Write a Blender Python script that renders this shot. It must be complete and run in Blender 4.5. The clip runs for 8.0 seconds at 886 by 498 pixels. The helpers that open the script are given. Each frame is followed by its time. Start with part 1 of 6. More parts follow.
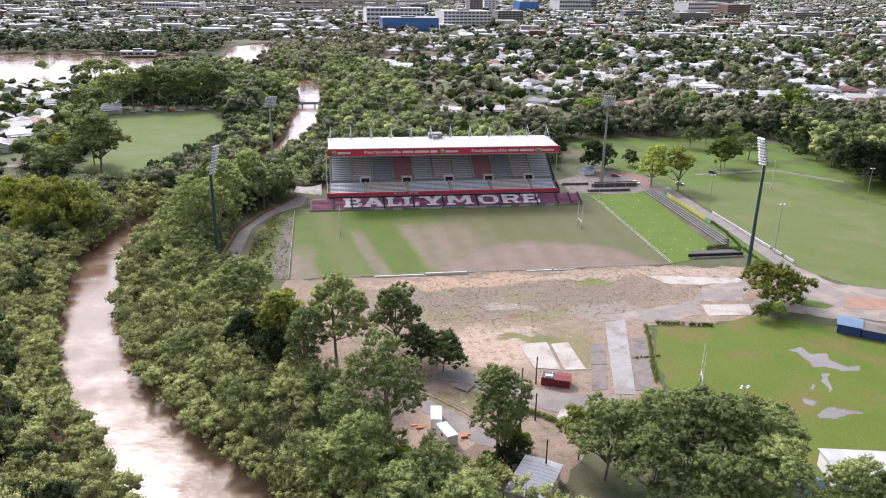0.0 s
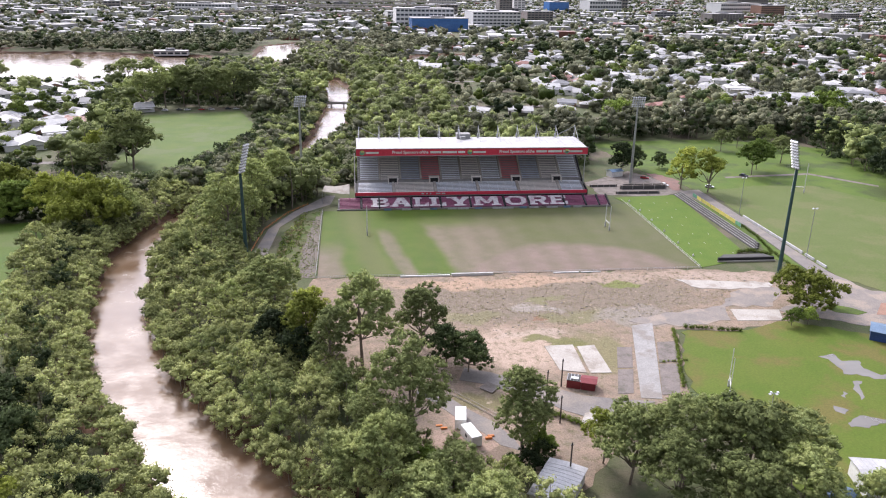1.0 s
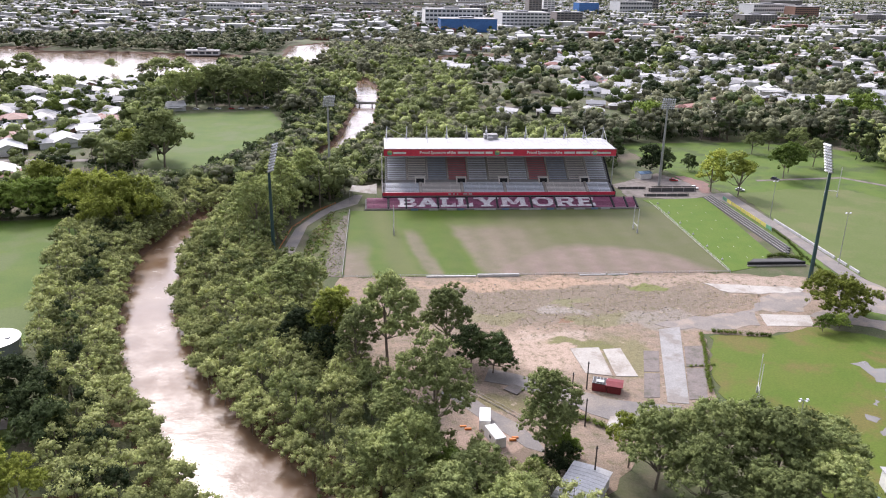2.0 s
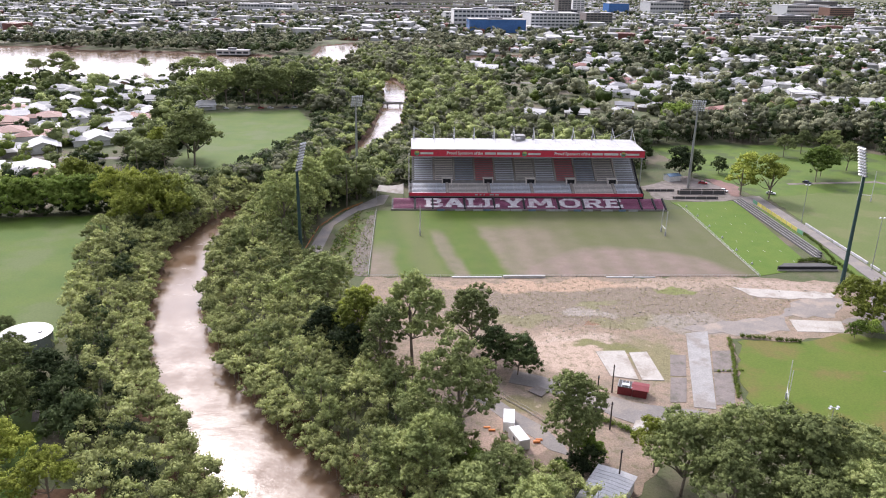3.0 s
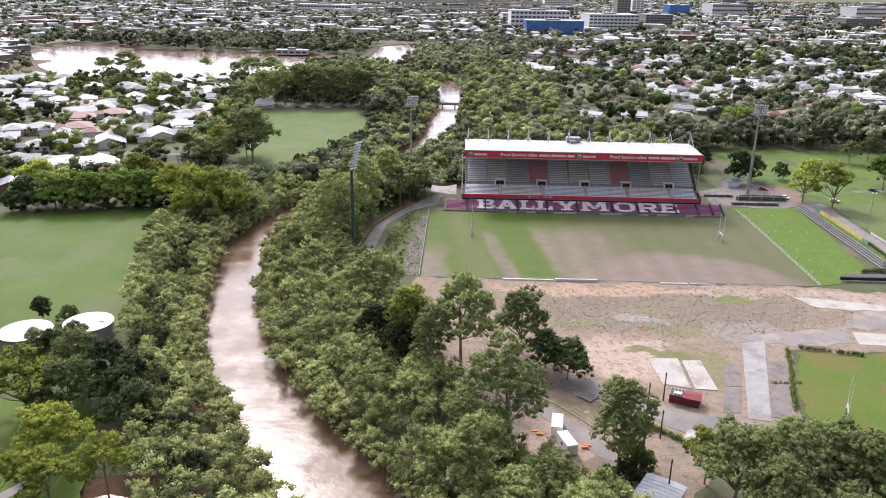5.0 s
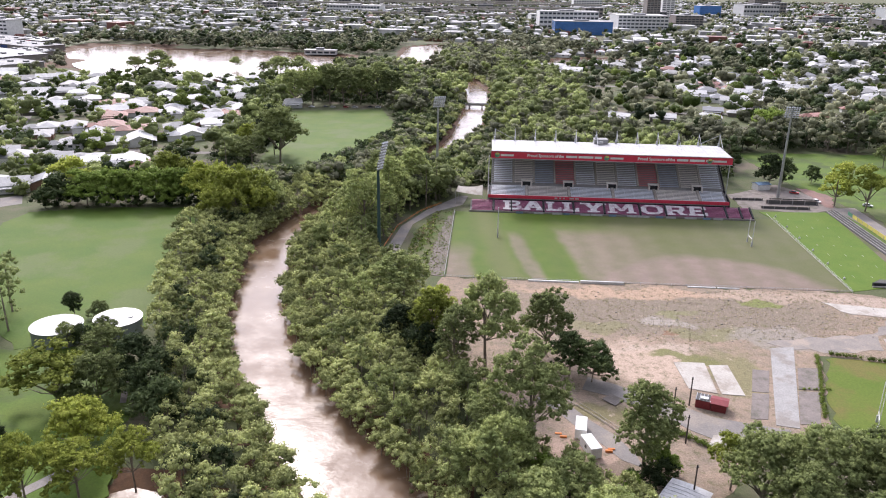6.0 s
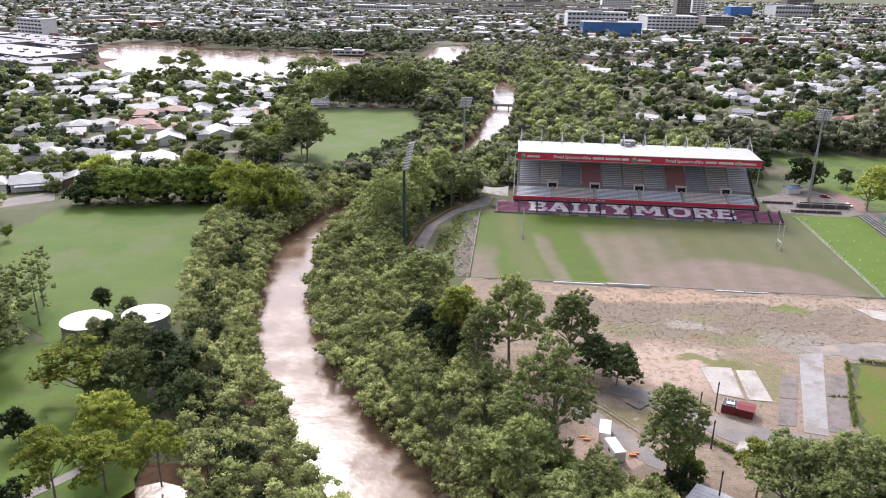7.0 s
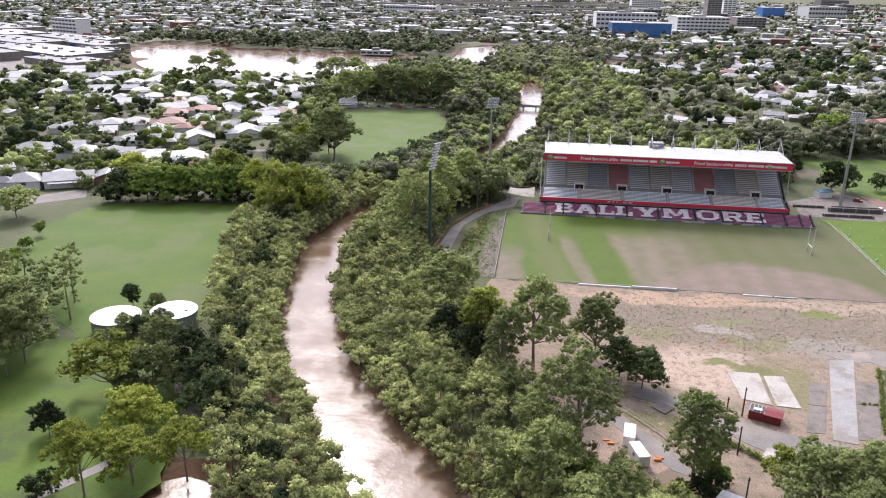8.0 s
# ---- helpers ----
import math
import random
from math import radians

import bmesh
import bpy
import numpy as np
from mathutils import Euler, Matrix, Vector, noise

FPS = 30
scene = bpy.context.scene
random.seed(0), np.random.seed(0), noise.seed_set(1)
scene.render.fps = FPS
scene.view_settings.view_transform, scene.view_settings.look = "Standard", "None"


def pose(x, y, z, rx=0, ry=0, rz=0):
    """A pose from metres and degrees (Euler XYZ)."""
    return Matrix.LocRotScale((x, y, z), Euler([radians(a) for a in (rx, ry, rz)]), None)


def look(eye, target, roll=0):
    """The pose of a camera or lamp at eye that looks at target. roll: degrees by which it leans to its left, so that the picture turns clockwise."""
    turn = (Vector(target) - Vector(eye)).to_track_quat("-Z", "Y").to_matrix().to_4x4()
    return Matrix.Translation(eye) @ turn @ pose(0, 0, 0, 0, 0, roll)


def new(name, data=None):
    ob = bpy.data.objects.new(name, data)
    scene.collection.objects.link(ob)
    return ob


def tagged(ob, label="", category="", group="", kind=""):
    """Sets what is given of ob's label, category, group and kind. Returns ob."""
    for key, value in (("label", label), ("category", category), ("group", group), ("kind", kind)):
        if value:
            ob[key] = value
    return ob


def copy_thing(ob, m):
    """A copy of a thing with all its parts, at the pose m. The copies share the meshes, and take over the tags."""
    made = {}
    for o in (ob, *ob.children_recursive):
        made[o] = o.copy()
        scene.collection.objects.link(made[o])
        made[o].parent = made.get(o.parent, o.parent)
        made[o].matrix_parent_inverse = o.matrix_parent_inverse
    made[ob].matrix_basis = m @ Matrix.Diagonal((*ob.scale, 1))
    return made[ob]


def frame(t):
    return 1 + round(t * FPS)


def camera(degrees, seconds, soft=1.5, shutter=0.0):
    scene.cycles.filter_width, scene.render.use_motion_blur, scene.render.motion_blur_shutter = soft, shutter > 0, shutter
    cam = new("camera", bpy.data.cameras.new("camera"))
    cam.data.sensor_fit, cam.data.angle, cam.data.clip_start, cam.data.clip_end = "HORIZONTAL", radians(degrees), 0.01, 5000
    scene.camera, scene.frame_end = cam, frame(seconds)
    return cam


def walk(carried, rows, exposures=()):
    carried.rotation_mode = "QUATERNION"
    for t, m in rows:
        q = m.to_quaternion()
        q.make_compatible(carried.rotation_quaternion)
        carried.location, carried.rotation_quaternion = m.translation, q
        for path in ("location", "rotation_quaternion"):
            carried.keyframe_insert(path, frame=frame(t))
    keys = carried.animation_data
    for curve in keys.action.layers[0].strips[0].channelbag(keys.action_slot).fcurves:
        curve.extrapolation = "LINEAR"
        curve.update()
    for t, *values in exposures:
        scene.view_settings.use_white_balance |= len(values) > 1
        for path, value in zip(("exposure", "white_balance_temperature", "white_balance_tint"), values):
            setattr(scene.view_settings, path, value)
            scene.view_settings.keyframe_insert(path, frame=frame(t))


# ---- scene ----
# ---------------------------------------------------------------- camera
cam = camera(59.6, 8.0, soft=1.08)
EYE, TILT, ROLL = 100.0, -19.595, 1.048
TURNS = [(0.0, -9.097), (0.5, -8.032), (1.0, -7.011), (1.5, -5.98), (3.0, -2.909), (3.5, -1.893), (4.0, -0.864),
         (4.5, 0.138), (6.0, 3.141), (6.5, 4.113), (7.0, 5.1), (7.5, 6.113), (8.0, 7.092)]
walk(cam, [(t, pose(0, 0, EYE, 0, 0, yaw) @ pose(0, 0, 0, 90 + TILT, 0, 0) @ pose(0, 0, 0, 0, 0, ROLL)) for t, yaw in TURNS], [(0.0, 0.22, 6320, 19), (8.0, 0.22, 6320, 19)])

# ---------------------------------------------------------------- light
SUN_FROM = Vector((-0.34, 0.88, 0.8)).normalized()
world = bpy.data.worlds.new("sky")
scene.world = world
world.use_nodes = True
wn, wl = world.node_tree.nodes, world.node_tree.links
sky = wn.new("ShaderNodeTexSky")
sky.sky_type, sky.sun_disc = "NISHITA", False
sky.sun_elevation = math.asin(SUN_FROM.z)
sky.sun_rotation = math.atan2(SUN_FROM.x, SUN_FROM.y)
sky.air_density, sky.dust_density = 1.0, 3.0
cloud = wn.new("ShaderNodeMixRGB")
cloud.inputs[0].default_value = 0.72
cloud.inputs[2].default_value = (8.6, 9.0, 10.1, 1)
wl.new(sky.outputs[0], cloud.inputs[1])
# thin cloud glows widely round the sun
toward = wn.new("ShaderNodeVectorMath")
toward.operation = "DOT_PRODUCT"
toward.inputs[1].default_value = SUN_FROM
wl.new(wn.new("ShaderNodeTexCoord").outputs["Generated"], toward.inputs[0])
lobe = wn.new("ShaderNodeMapRange")
lobe.interpolation_type = "SMOOTHERSTEP"
lobe.inputs[1].default_value, lobe.inputs[2].default_value = 0.35, 1.0
lobe.inputs[3].default_value, lobe.inputs[4].default_value = 0.76, 3.8
wl.new(toward.outputs["Value"], lobe.inputs[0])
veil = wn.new("ShaderNodeVectorMath")
veil.operation = "SCALE"
wl.new(cloud.outputs[0], veil.inputs[0])
wl.new(lobe.outputs[0], veil.inputs["Scale"])
wl.new(veil.outputs[0], wn["Background"].inputs[0])
wn["Background"].inputs[1].default_value = 0.084
sun = new("sun", bpy.data.lights.new("sun", "SUN"))
sun.data.energy, sun.data.angle, sun.data.color = 3.0, radians(12), (1.0, 0.95, 0.87)
sun.matrix_world = look(SUN_FROM * 500, (0, 0, 0))


# ---------------------------------------------------------------- materials
def shader(name):
    m = bpy.data.materials.new(name)
    m.use_nodes = True
    return m, m.node_tree.nodes, m.node_tree.links, m.node_tree.nodes["Principled BSDF"]


def rgb(c):
    return (*c, 1)


def mixed(n, l, fac, a, b, mode="MIX"):
    x = n.new("ShaderNodeMixRGB")
    x.blend_type = mode
    for k, v in ((0, fac), (1, a), (2, b)):
        if hasattr(v, "is_linked"):
            l.new(v, x.inputs[k])
        else:
            x.inputs[k].default_value = v if k == 0 else rgb(v)
    return x.outputs[0]


def noisy(n, l, where, size, detail=4, rough=0.55, lo=0.35, hi=0.65):
    """Noise whose patches are about `size` metres, stretched to 0..1."""
    t = n.new("ShaderNodeTexNoise")
    t.inputs["Scale"].default_value, t.inputs["Detail"].default_value, t.inputs["Roughness"].default_value = 1 / size, detail, rough
    l.new(where, t.inputs["Vector"])
    r = n.new("ShaderNodeMapRange")
    r.inputs[1].default_value, r.inputs[2].default_value = lo, hi
    l.new(t.outputs["Fac"], r.inputs[0])
    return r.outputs[0]


def place(n):
    return n.new("ShaderNodeNewGeometry").outputs["Position"]


def surface(name, a, b, size=6.0, rough=0.85, grain=0.5, bump=0.15, c=None, csize=20.0, metal=0.0, vary=0.0, spec=0.3):
    """A weathered surface: two tones in patches, a third in wide stains, fine grain, and relief."""
    m, n, l, p = shader(name)
    w = place(n)
    col = mixed(n, l, noisy(n, l, w, size), a, b)
    if c:
        col = mixed(n, l, noisy(n, l, w, csize, 5, 0.6, 0.5, 0.62), col, c)
    g = noisy(n, l, w, grain, 5, 0.7, 0.25, 0.75)
    col = mixed(n, l, 0.35, col, mixed(n, l, g, (0.25, 0.25, 0.25), (1, 1, 1)), "OVERLAY")
    if vary:
        o = n.new("ShaderNodeObjectInfo")
        h = n.new("ShaderNodeHueSaturation")
        r = n.new("ShaderNodeMapRange")
        r.inputs[3].default_value, r.inputs[4].default_value = 1 - vary, 1 + vary
        l.new(o.outputs["Random"], r.inputs[0])
        l.new(r.outputs[0], h.inputs["Value"])
        l.new(col, h.inputs["Color"])
        col = h.outputs[0]
    l.new(col, p.inputs["Base Color"])
    p.inputs["Roughness"].default_value, p.inputs["Metallic"].default_value = rough, metal
    p.inputs["Specular IOR Level"].default_value = spec
    if bump:
        k = n.new("ShaderNodeBump")
        k.inputs["Strength"].default_value, k.inputs["Distance"].default_value = bump, grain * 0.4
        l.new(g, k.inputs["Height"])
        l.new(k.outputs[0], p.inputs["Normal"])
    return m


def foliage(name, dark, light, warm):
    """Leaves: tone by tree, by patch and by leaf, with light let through."""
    m, n, l, p = shader(name)
    geo = n.new("ShaderNodeNewGeometry")
    tone = n.new("ShaderNodeAttribute")
    tone.attribute_name = "tone"
    info = n.new("ShaderNodeObjectInfo")
    add = n.new("ShaderNodeMath")
    add.operation = "ADD"
    l.new(tone.outputs["Fac"], add.inputs[0])
    l.new(info.outputs["Random"], add.inputs[1])
    fr = n.new("ShaderNodeMath")
    fr.operation = "FRACT"
    l.new(add.outputs[0], fr.inputs[0])
    speck = n.new("ShaderNodeMapRange")
    speck.inputs[3].default_value, speck.inputs[4].default_value = 0.1, 0.9
    l.new(geo.outputs["Random Per Island"], speck.inputs[0])
    col = mixed(n, l, speck.outputs[0], dark, light)
    col = mixed(n, l, fr.outputs[0], col, mixed(n, l, noisy(n, l, geo.outputs["Position"], 3.0), light, warm))
    grain = noisy(n, l, geo.outputs["Position"], 0.7, 4, 0.75, 0.3, 0.7)
    col = mixed(n, l, 1.0, col, mixed(n, l, grain, (0.62, 0.62, 0.6), (1.75, 1.72, 1.6)), "MULTIPLY")
    relief = n.new("ShaderNodeBump")
    relief.inputs["Strength"].default_value, relief.inputs["Distance"].default_value = 0.8, 0.35
    l.new(grain, relief.inputs["Height"])
    l.new(relief.outputs[0], p.inputs["Normal"])
    h = n.new("ShaderNodeHueSaturation")
    r = n.new("ShaderNodeMapRange")
    r.inputs[3].default_value, r.inputs[4].default_value = 0.7, 1.4
    l.new(fr.outputs[0], r.inputs[0])
    l.new(r.outputs[0], h.inputs["Value"])
    l.new(col, h.inputs["Color"])
    l.new(h.outputs[0], p.inputs["Base Color"])
    p.inputs["Roughness"].default_value = 0.7
    p.inputs["Specular IOR Level"].default_value = 0.08
    tr = n.new("ShaderNodeBsdfTranslucent")
    l.new(h.outputs[0], tr.inputs[0])
    mx = n.new("ShaderNodeMixShader")
    mx.inputs[0].default_value = 0.26
    l.new(p.outputs[0], mx.inputs[1])
    l.new(tr.outputs[0], mx.inputs[2])
    l.new(mx.outputs[0], n["Material Output"].inputs[0])
    return m


def plain(name, c, rough=0.5, metal=0.0, vary=0.12, grain=0.4):
    return surface(name, c, tuple(v * 0.82 for v in c), 3.0, rough, grain, 0.05, metal=metal, vary=vary)


def silt_pitch():
    """Playing field: worn grass, with a pale brown skin of flood silt over its lower and far parts, and mowing bands."""
    m, n, l, p = shader("silted_grass")
    w = place(n)
    sep = n.new("ShaderNodeSeparateXYZ")
    wob = n.new("ShaderNodeTexNoise")
    wob.inputs["Scale"].default_value, wob.inputs["Detail"].default_value = 0.035, 3
    l.new(w, wob.inputs["Vector"])
    off = n.new("ShaderNodeVectorMath")
    off.operation = "MULTIPLY_ADD"
    off.inputs[1].default_value = (9, 9, 0)
    l.new(wob.outputs["Color"], off.inputs[0])
    home = n.new("ShaderNodeVectorMath")
    home.operation = "SUBTRACT"
    home.inputs[1].default_value = (4.5, 4.5, 0)
    l.new(w, home.inputs[0])
    l.new(home.outputs[0], off.inputs[2])
    l.new(off.outputs[0], sep.inputs[0])

    def ramp(src, lo, hi):
        r = n.new("ShaderNodeMapRange")
        r.interpolation_type = "SMOOTHSTEP"
        r.inputs[1].default_value, r.inputs[2].default_value = lo, hi
        l.new(src, r.inputs[0])
        return r.outputs[0]

    def maths(op, a, b):
        k = n.new("ShaderNodeMath")
        k.operation = op
        for i, v in enumerate((a, b)):
            if hasattr(v, "is_linked"):
                l.new(v, k.inputs[i])
            else:
                k.inputs[i].default_value = v
        return k.outputs[0]

    x, y = sep.outputs[0], sep.outputs[1]
    lean = maths("ADD", x, maths("MULTIPLY", y, 0.15))

    def less(v):
        return maths("SUBTRACT", 1.0, v)

    def times(a, b):
        return maths("MULTIPLY", a, b)

    # thick silt in the low middle, a thin skin round it, a streak by the goal and the drained corner
    dx, dy = maths("DIVIDE", maths("SUBTRACT", x, 80.0), 45.0), maths("DIVIDE", maths("SUBTRACT", y, 240.0), 44.0)
    hollow = less(ramp(maths("ADD", times(dx, dx), times(dy, dy)), 0.7, 1.15))
    skin = times(times(ramp(lean, 72.5, 77.5), less(ramp(y, 298, 318))), less(ramp(x, 44, 82)))
    wash = times(times(ramp(lean, 74, 80), less(ramp(y, 316, 332))), 0.16)
    streak = times(times(ramp(lean, 53.0, 56.0), less(ramp(lean, 58.0, 61.5))), less(ramp(y, 292, 308)))
    corner = times(less(ramp(x, -6.5, -1.5)), less(ramp(y, 268, 296)))
    silt = maths("MAXIMUM", maths("MAXIMUM", hollow, times(skin, 0.8)), maths("MAXIMUM", maths("MAXIMUM", wash, times(streak, 0.75)), times(corner, 0.85)))
    silt = times(silt, maths("ADD", 0.82, times(noisy(n, l, w, 5.0), 0.18)))
    grass = mixed(n, l, noisy(n, l, w, 8.0), (0.054, 0.098, 0.004), (0.07, 0.106, 0.008))
    grass = mixed(n, l, times(ramp(x, 34, 60), 0.75), grass, (0.078, 0.09, 0.026))
    tired = times(ramp(lean, 40, 48), less(ramp(lean, 50, 56)))
    grass = mixed(n, l, times(tired, 0.55), grass, (0.115, 0.115, 0.045))
    bare = times(noisy(n, l, w, 14.0, 4, 0.6), ramp(x, 40, 60))
    grass = mixed(n, l, times(bare, 0.4), grass, (0.12, 0.108, 0.065))
    mud = mixed(n, l, noisy(n, l, w, 6.0), (0.205, 0.15, 0.128), (0.172, 0.129, 0.106))
    col = mixed(n, l, silt, grass, mud)
    wave = n.new("ShaderNodeTexWave")
    wave.inputs["Scale"].default_value, wave.inputs["Distortion"].default_value = 0.028, 1.5
    l.new(w, wave.inputs["Vector"])
    col = mixed(n, l, maths("MULTIPLY", wave.outputs["Fac"], 0.22), col, (0.062, 0.08, 0.018))
    g = noisy(n, l, w, 0.6, 4, 0.7, 0.25, 0.75)
    col = mixed(n, l, 0.2, col, mixed(n, l, g, (0.3, 0.3, 0.3), (1, 1, 1)), "OVERLAY")
    l.new(col, p.inputs["Base Color"])
    p.inputs["Roughness"].default_value, p.inputs["Specular IOR Level"].default_value = 0.8, 0.25
    return m


def cleared_ground():
    """Graded earth of the cleared site: sandy, grey rubbly and weedy parts that run into one another."""
    m, n, l, p = shader("cleared_earth")
    w = place(n)
    wob = n.new("ShaderNodeTexNoise")
    wob.inputs["Scale"].default_value, wob.inputs["Detail"].default_value = 0.09, 6
    l.new(w, wob.inputs["Vector"])
    off = n.new("ShaderNodeVectorMath")
    off.operation = "MULTIPLY_ADD"
    off.inputs[1].default_value = (22, 22, 0)
    l.new(wob.outputs["Color"], off.inputs[0])
    l.new(w, off.inputs[2])
    col = mixed(n, l, noisy(n, l, w, 5.0, 6, 0.65), (0.303, 0.225, 0.169), (0.219, 0.177, 0.135))
    zones = (((62, 229), (56, 20), (0.2, 0.165, 0.128), 0.85), ((44, 195), (16, 13), (0.43, 0.33, 0.26), 0.9), ((51, 243), (42, 5), (0.4, 0.28, 0.2), 0.85), ((100, 244), (30, 5), (0.36, 0.28, 0.22), 0.7),
             ((130, 240), (20, 7), (0.38, 0.3, 0.245), 0.8), ((22, 150), (11, 9), (0.36, 0.26, 0.205), 0.8), ((57, 197.5), (9, 3), (0.14, 0.15, 0.05), 0.85), ((69, 190), (7, 14), (0.19, 0.18, 0.085), 0.75),
             ((92, 238), (5, 3), (0.16, 0.19, 0.05), 0.8), ((37, 217), (8, 5), (0.2, 0.19, 0.1), 0.7), ((70, 213), (15, 5), (0.2, 0.19, 0.1), 0.75), ((62, 228), (6, 2.5), (0.19, 0.19, 0.09), 0.7), ((58, 222), (8, 4), (0.33, 0.3, 0.27), 0.7),
             ((56, 211), (3, 1.4), (0.22, 0.1, 0.06), 0.6), ((86, 212), (12, 7), (0.26, 0.23, 0.2), 0.85), ((29, 142), (6, 4), (0.17, 0.13, 0.1), 0.7), ((30, 166), (5, 7), (0.16, 0.145, 0.07), 0.85), ((52, 203), (14, 3), (0.4, 0.32, 0.26), 0.8))
    zones = [((at[0] + 11, at[1] + 11), wide, tint, much) for at, wide, tint, much in zones]
    for at, wide, tint, much in zones:
        q = n.new("ShaderNodeVectorMath")
        q.operation = "SUBTRACT"
        q.inputs[1].default_value = (*at, 0)
        l.new(off.outputs[0], q.inputs[0])
        d = n.new("ShaderNodeVectorMath")
        d.operation = "MULTIPLY"
        d.inputs[1].default_value = (1 / wide[0], 1 / wide[1], 0)
        l.new(q.outputs[0], d.inputs[0])
        far = n.new("ShaderNodeVectorMath")
        far.operation = "LENGTH"
        l.new(d.outputs[0], far.inputs[0])
        r = n.new("ShaderNodeMapRange")
        r.interpolation_type = "SMOOTHSTEP"
        r.inputs[1].default_value, r.inputs[2].default_value, r.inputs[3].default_value, r.inputs[4].default_value = 0.7, 1.15, much, 0.0
        l.new(far.outputs["Value"], r.inputs[0])
        col = mixed(n, l, r.outputs[0], col, tint)
    col = mixed(n, l, noisy(n, l, w, 2.2, 6, 0.75, 0.5, 0.66), col, (0.149, 0.135, 0.078))
    col = mixed(n, l, noisy(n, l, w, 3.1, 7, 0.75, 0.6, 0.7), col, (0.438, 0.353, 0.281))
    g = noisy(n, l, w, 0.5, 6, 0.75, 0.25, 0.75)
    col = mixed(n, l, 0.5, col, mixed(n, l, g, (0.2, 0.2, 0.2), (0.95, 0.95, 0.95)), "OVERLAY")
    l.new(col, p.inputs["Base Color"])
    p.inputs["Roughness"].default_value, p.inputs["Specular IOR Level"].default_value = 0.92, 0.2
    k = n.new("ShaderNodeBump")
    k.inputs["Strength"].default_value, k.inputs["Distance"].default_value = 0.6, 0.3
    l.new(g, k.inputs["Height"])
    l.new(k.outputs[0], p.inputs["Normal"])
    return m


def flood_water(name="flood_water", deep=(0.118, 0.068, 0.036), pale=(0.145, 0.092, 0.054)):
    m, n, l, p = shader(name)
    w = place(n)
    col = mixed(n, l, noisy(n, l, w, 14.0), deep, pale)
    foam = noisy(n, l, w, 5.0, 8, 0.72, 0.58, 0.75)
    col = mixed(n, l, foam, col, (0.25, 0.2, 0.15))
    l.new(col, p.inputs["Base Color"])
    drift = n.new("ShaderNodeMapRange")
    drift.inputs[3].default_value, drift.inputs[4].default_value = 0.1, 0.28
    l.new(noisy(n, l, w, 11.0, 6, 0.7), drift.inputs[0])
    l.new(drift.outputs[0], p.inputs["Roughness"])
    p.inputs["IOR"].default_value = 1.39
    t = noisy(n, l, w, 2.6, 5, 0.6, 0.2, 0.8)
    k = n.new("ShaderNodeBump")
    k.inputs["Strength"].default_value, k.inputs["Distance"].default_value = 0.11, 0.25
    l.new(t, k.inputs["Height"])
    l.new(k.outputs[0], p.inputs["Normal"])
    return m


M = {}
M["ground"] = surface("rough_ground", (0.062, 0.082, 0.03), (0.085, 0.09, 0.042), 9, 0.9, 0.8, 0.3, (0.12, 0.1, 0.07), 30)
M["rubble"] = surface("weedy_rubble", (0.178, 0.15, 0.129), (0.137, 0.126, 0.102), 4, 0.95, 0.9, 0.5, (0.096, 0.098, 0.059), 6)
M["pitch"] = silt_pitch()
M["lot"] = cleared_ground()
M["strip"] = surface("bright_mown_grass", (0.068, 0.125, 0.009), (0.086, 0.135, 0.013), 8, 0.85, 0.5, 0.1)
M["oval"] = surface("mown_oval_grass", (0.053, 0.1, 0.008), (0.074, 0.114, 0.012), 16, 0.85, 0.6, 0.1, (0.082, 0.112, 0.03), 26)
M["field"] = surface("worn_field_grass", (0.088, 0.122, 0.028), (0.1, 0.128, 0.036), 18, 0.85, 0.6, 0.1, (0.118, 0.132, 0.046), 24)
M["lower"] = surface("muddy_field_grass", (0.072, 0.116, 0.009), (0.09, 0.122, 0.014), 14, 0.85, 0.6, 0.1, (0.118, 0.108, 0.026), 16)
M["lawn"] = surface("park_lawn", (0.066, 0.118, 0.012), (0.088, 0.132, 0.018), 10, 0.85, 0.6, 0.1, (0.055, 0.08, 0.02), 18)
M["asphalt"] = surface("worn_asphalt", (0.165, 0.152, 0.142), (0.205, 0.187, 0.172), 5, 0.85, 0.4, 0.1, (0.23, 0.202, 0.173), 9)
M["dusty"] = surface("dusty_asphalt", (0.235, 0.208, 0.184), (0.19, 0.172, 0.157), 6, 0.88, 0.4, 0.1, (0.29, 0.243, 0.2), 8)
M["concrete"] = surface("stained_concrete", (0.254, 0.236, 0.218), (0.206, 0.193, 0.181), 4, 0.85, 0.4, 0.08, (0.181, 0.157, 0.133), 7)
M["lane"] = surface("pale_grey_concrete", (0.3, 0.292, 0.28), (0.25, 0.243, 0.232), 5, 0.85, 0.4, 0.06, (0.22, 0.2, 0.18), 8)
M["slab"] = surface("pale_concrete_slab", (0.399, 0.375, 0.339), (0.339, 0.314, 0.278), 4, 0.85, 0.4, 0.05, (0.278, 0.248, 0.212), 6)
M["bay"] = surface("pinkish_grey_concrete", (0.2, 0.172, 0.155), (0.16, 0.14, 0.128), 3, 0.88, 0.4, 0.15, (0.12, 0.11, 0.09), 5)
M["weedybank"] = surface("weedy_slope", (0.075, 0.1, 0.028), (0.12, 0.108, 0.06), 3, 0.92, 0.6, 0.4, (0.065, 0.1, 0.022), 6)
M["darkconcrete"] = plain("mouldy_dark_concrete", (0.1, 0.098, 0.095), 0.9)
M["grey"] = plain("grey_concrete", (0.3, 0.29, 0.28), 0.85)
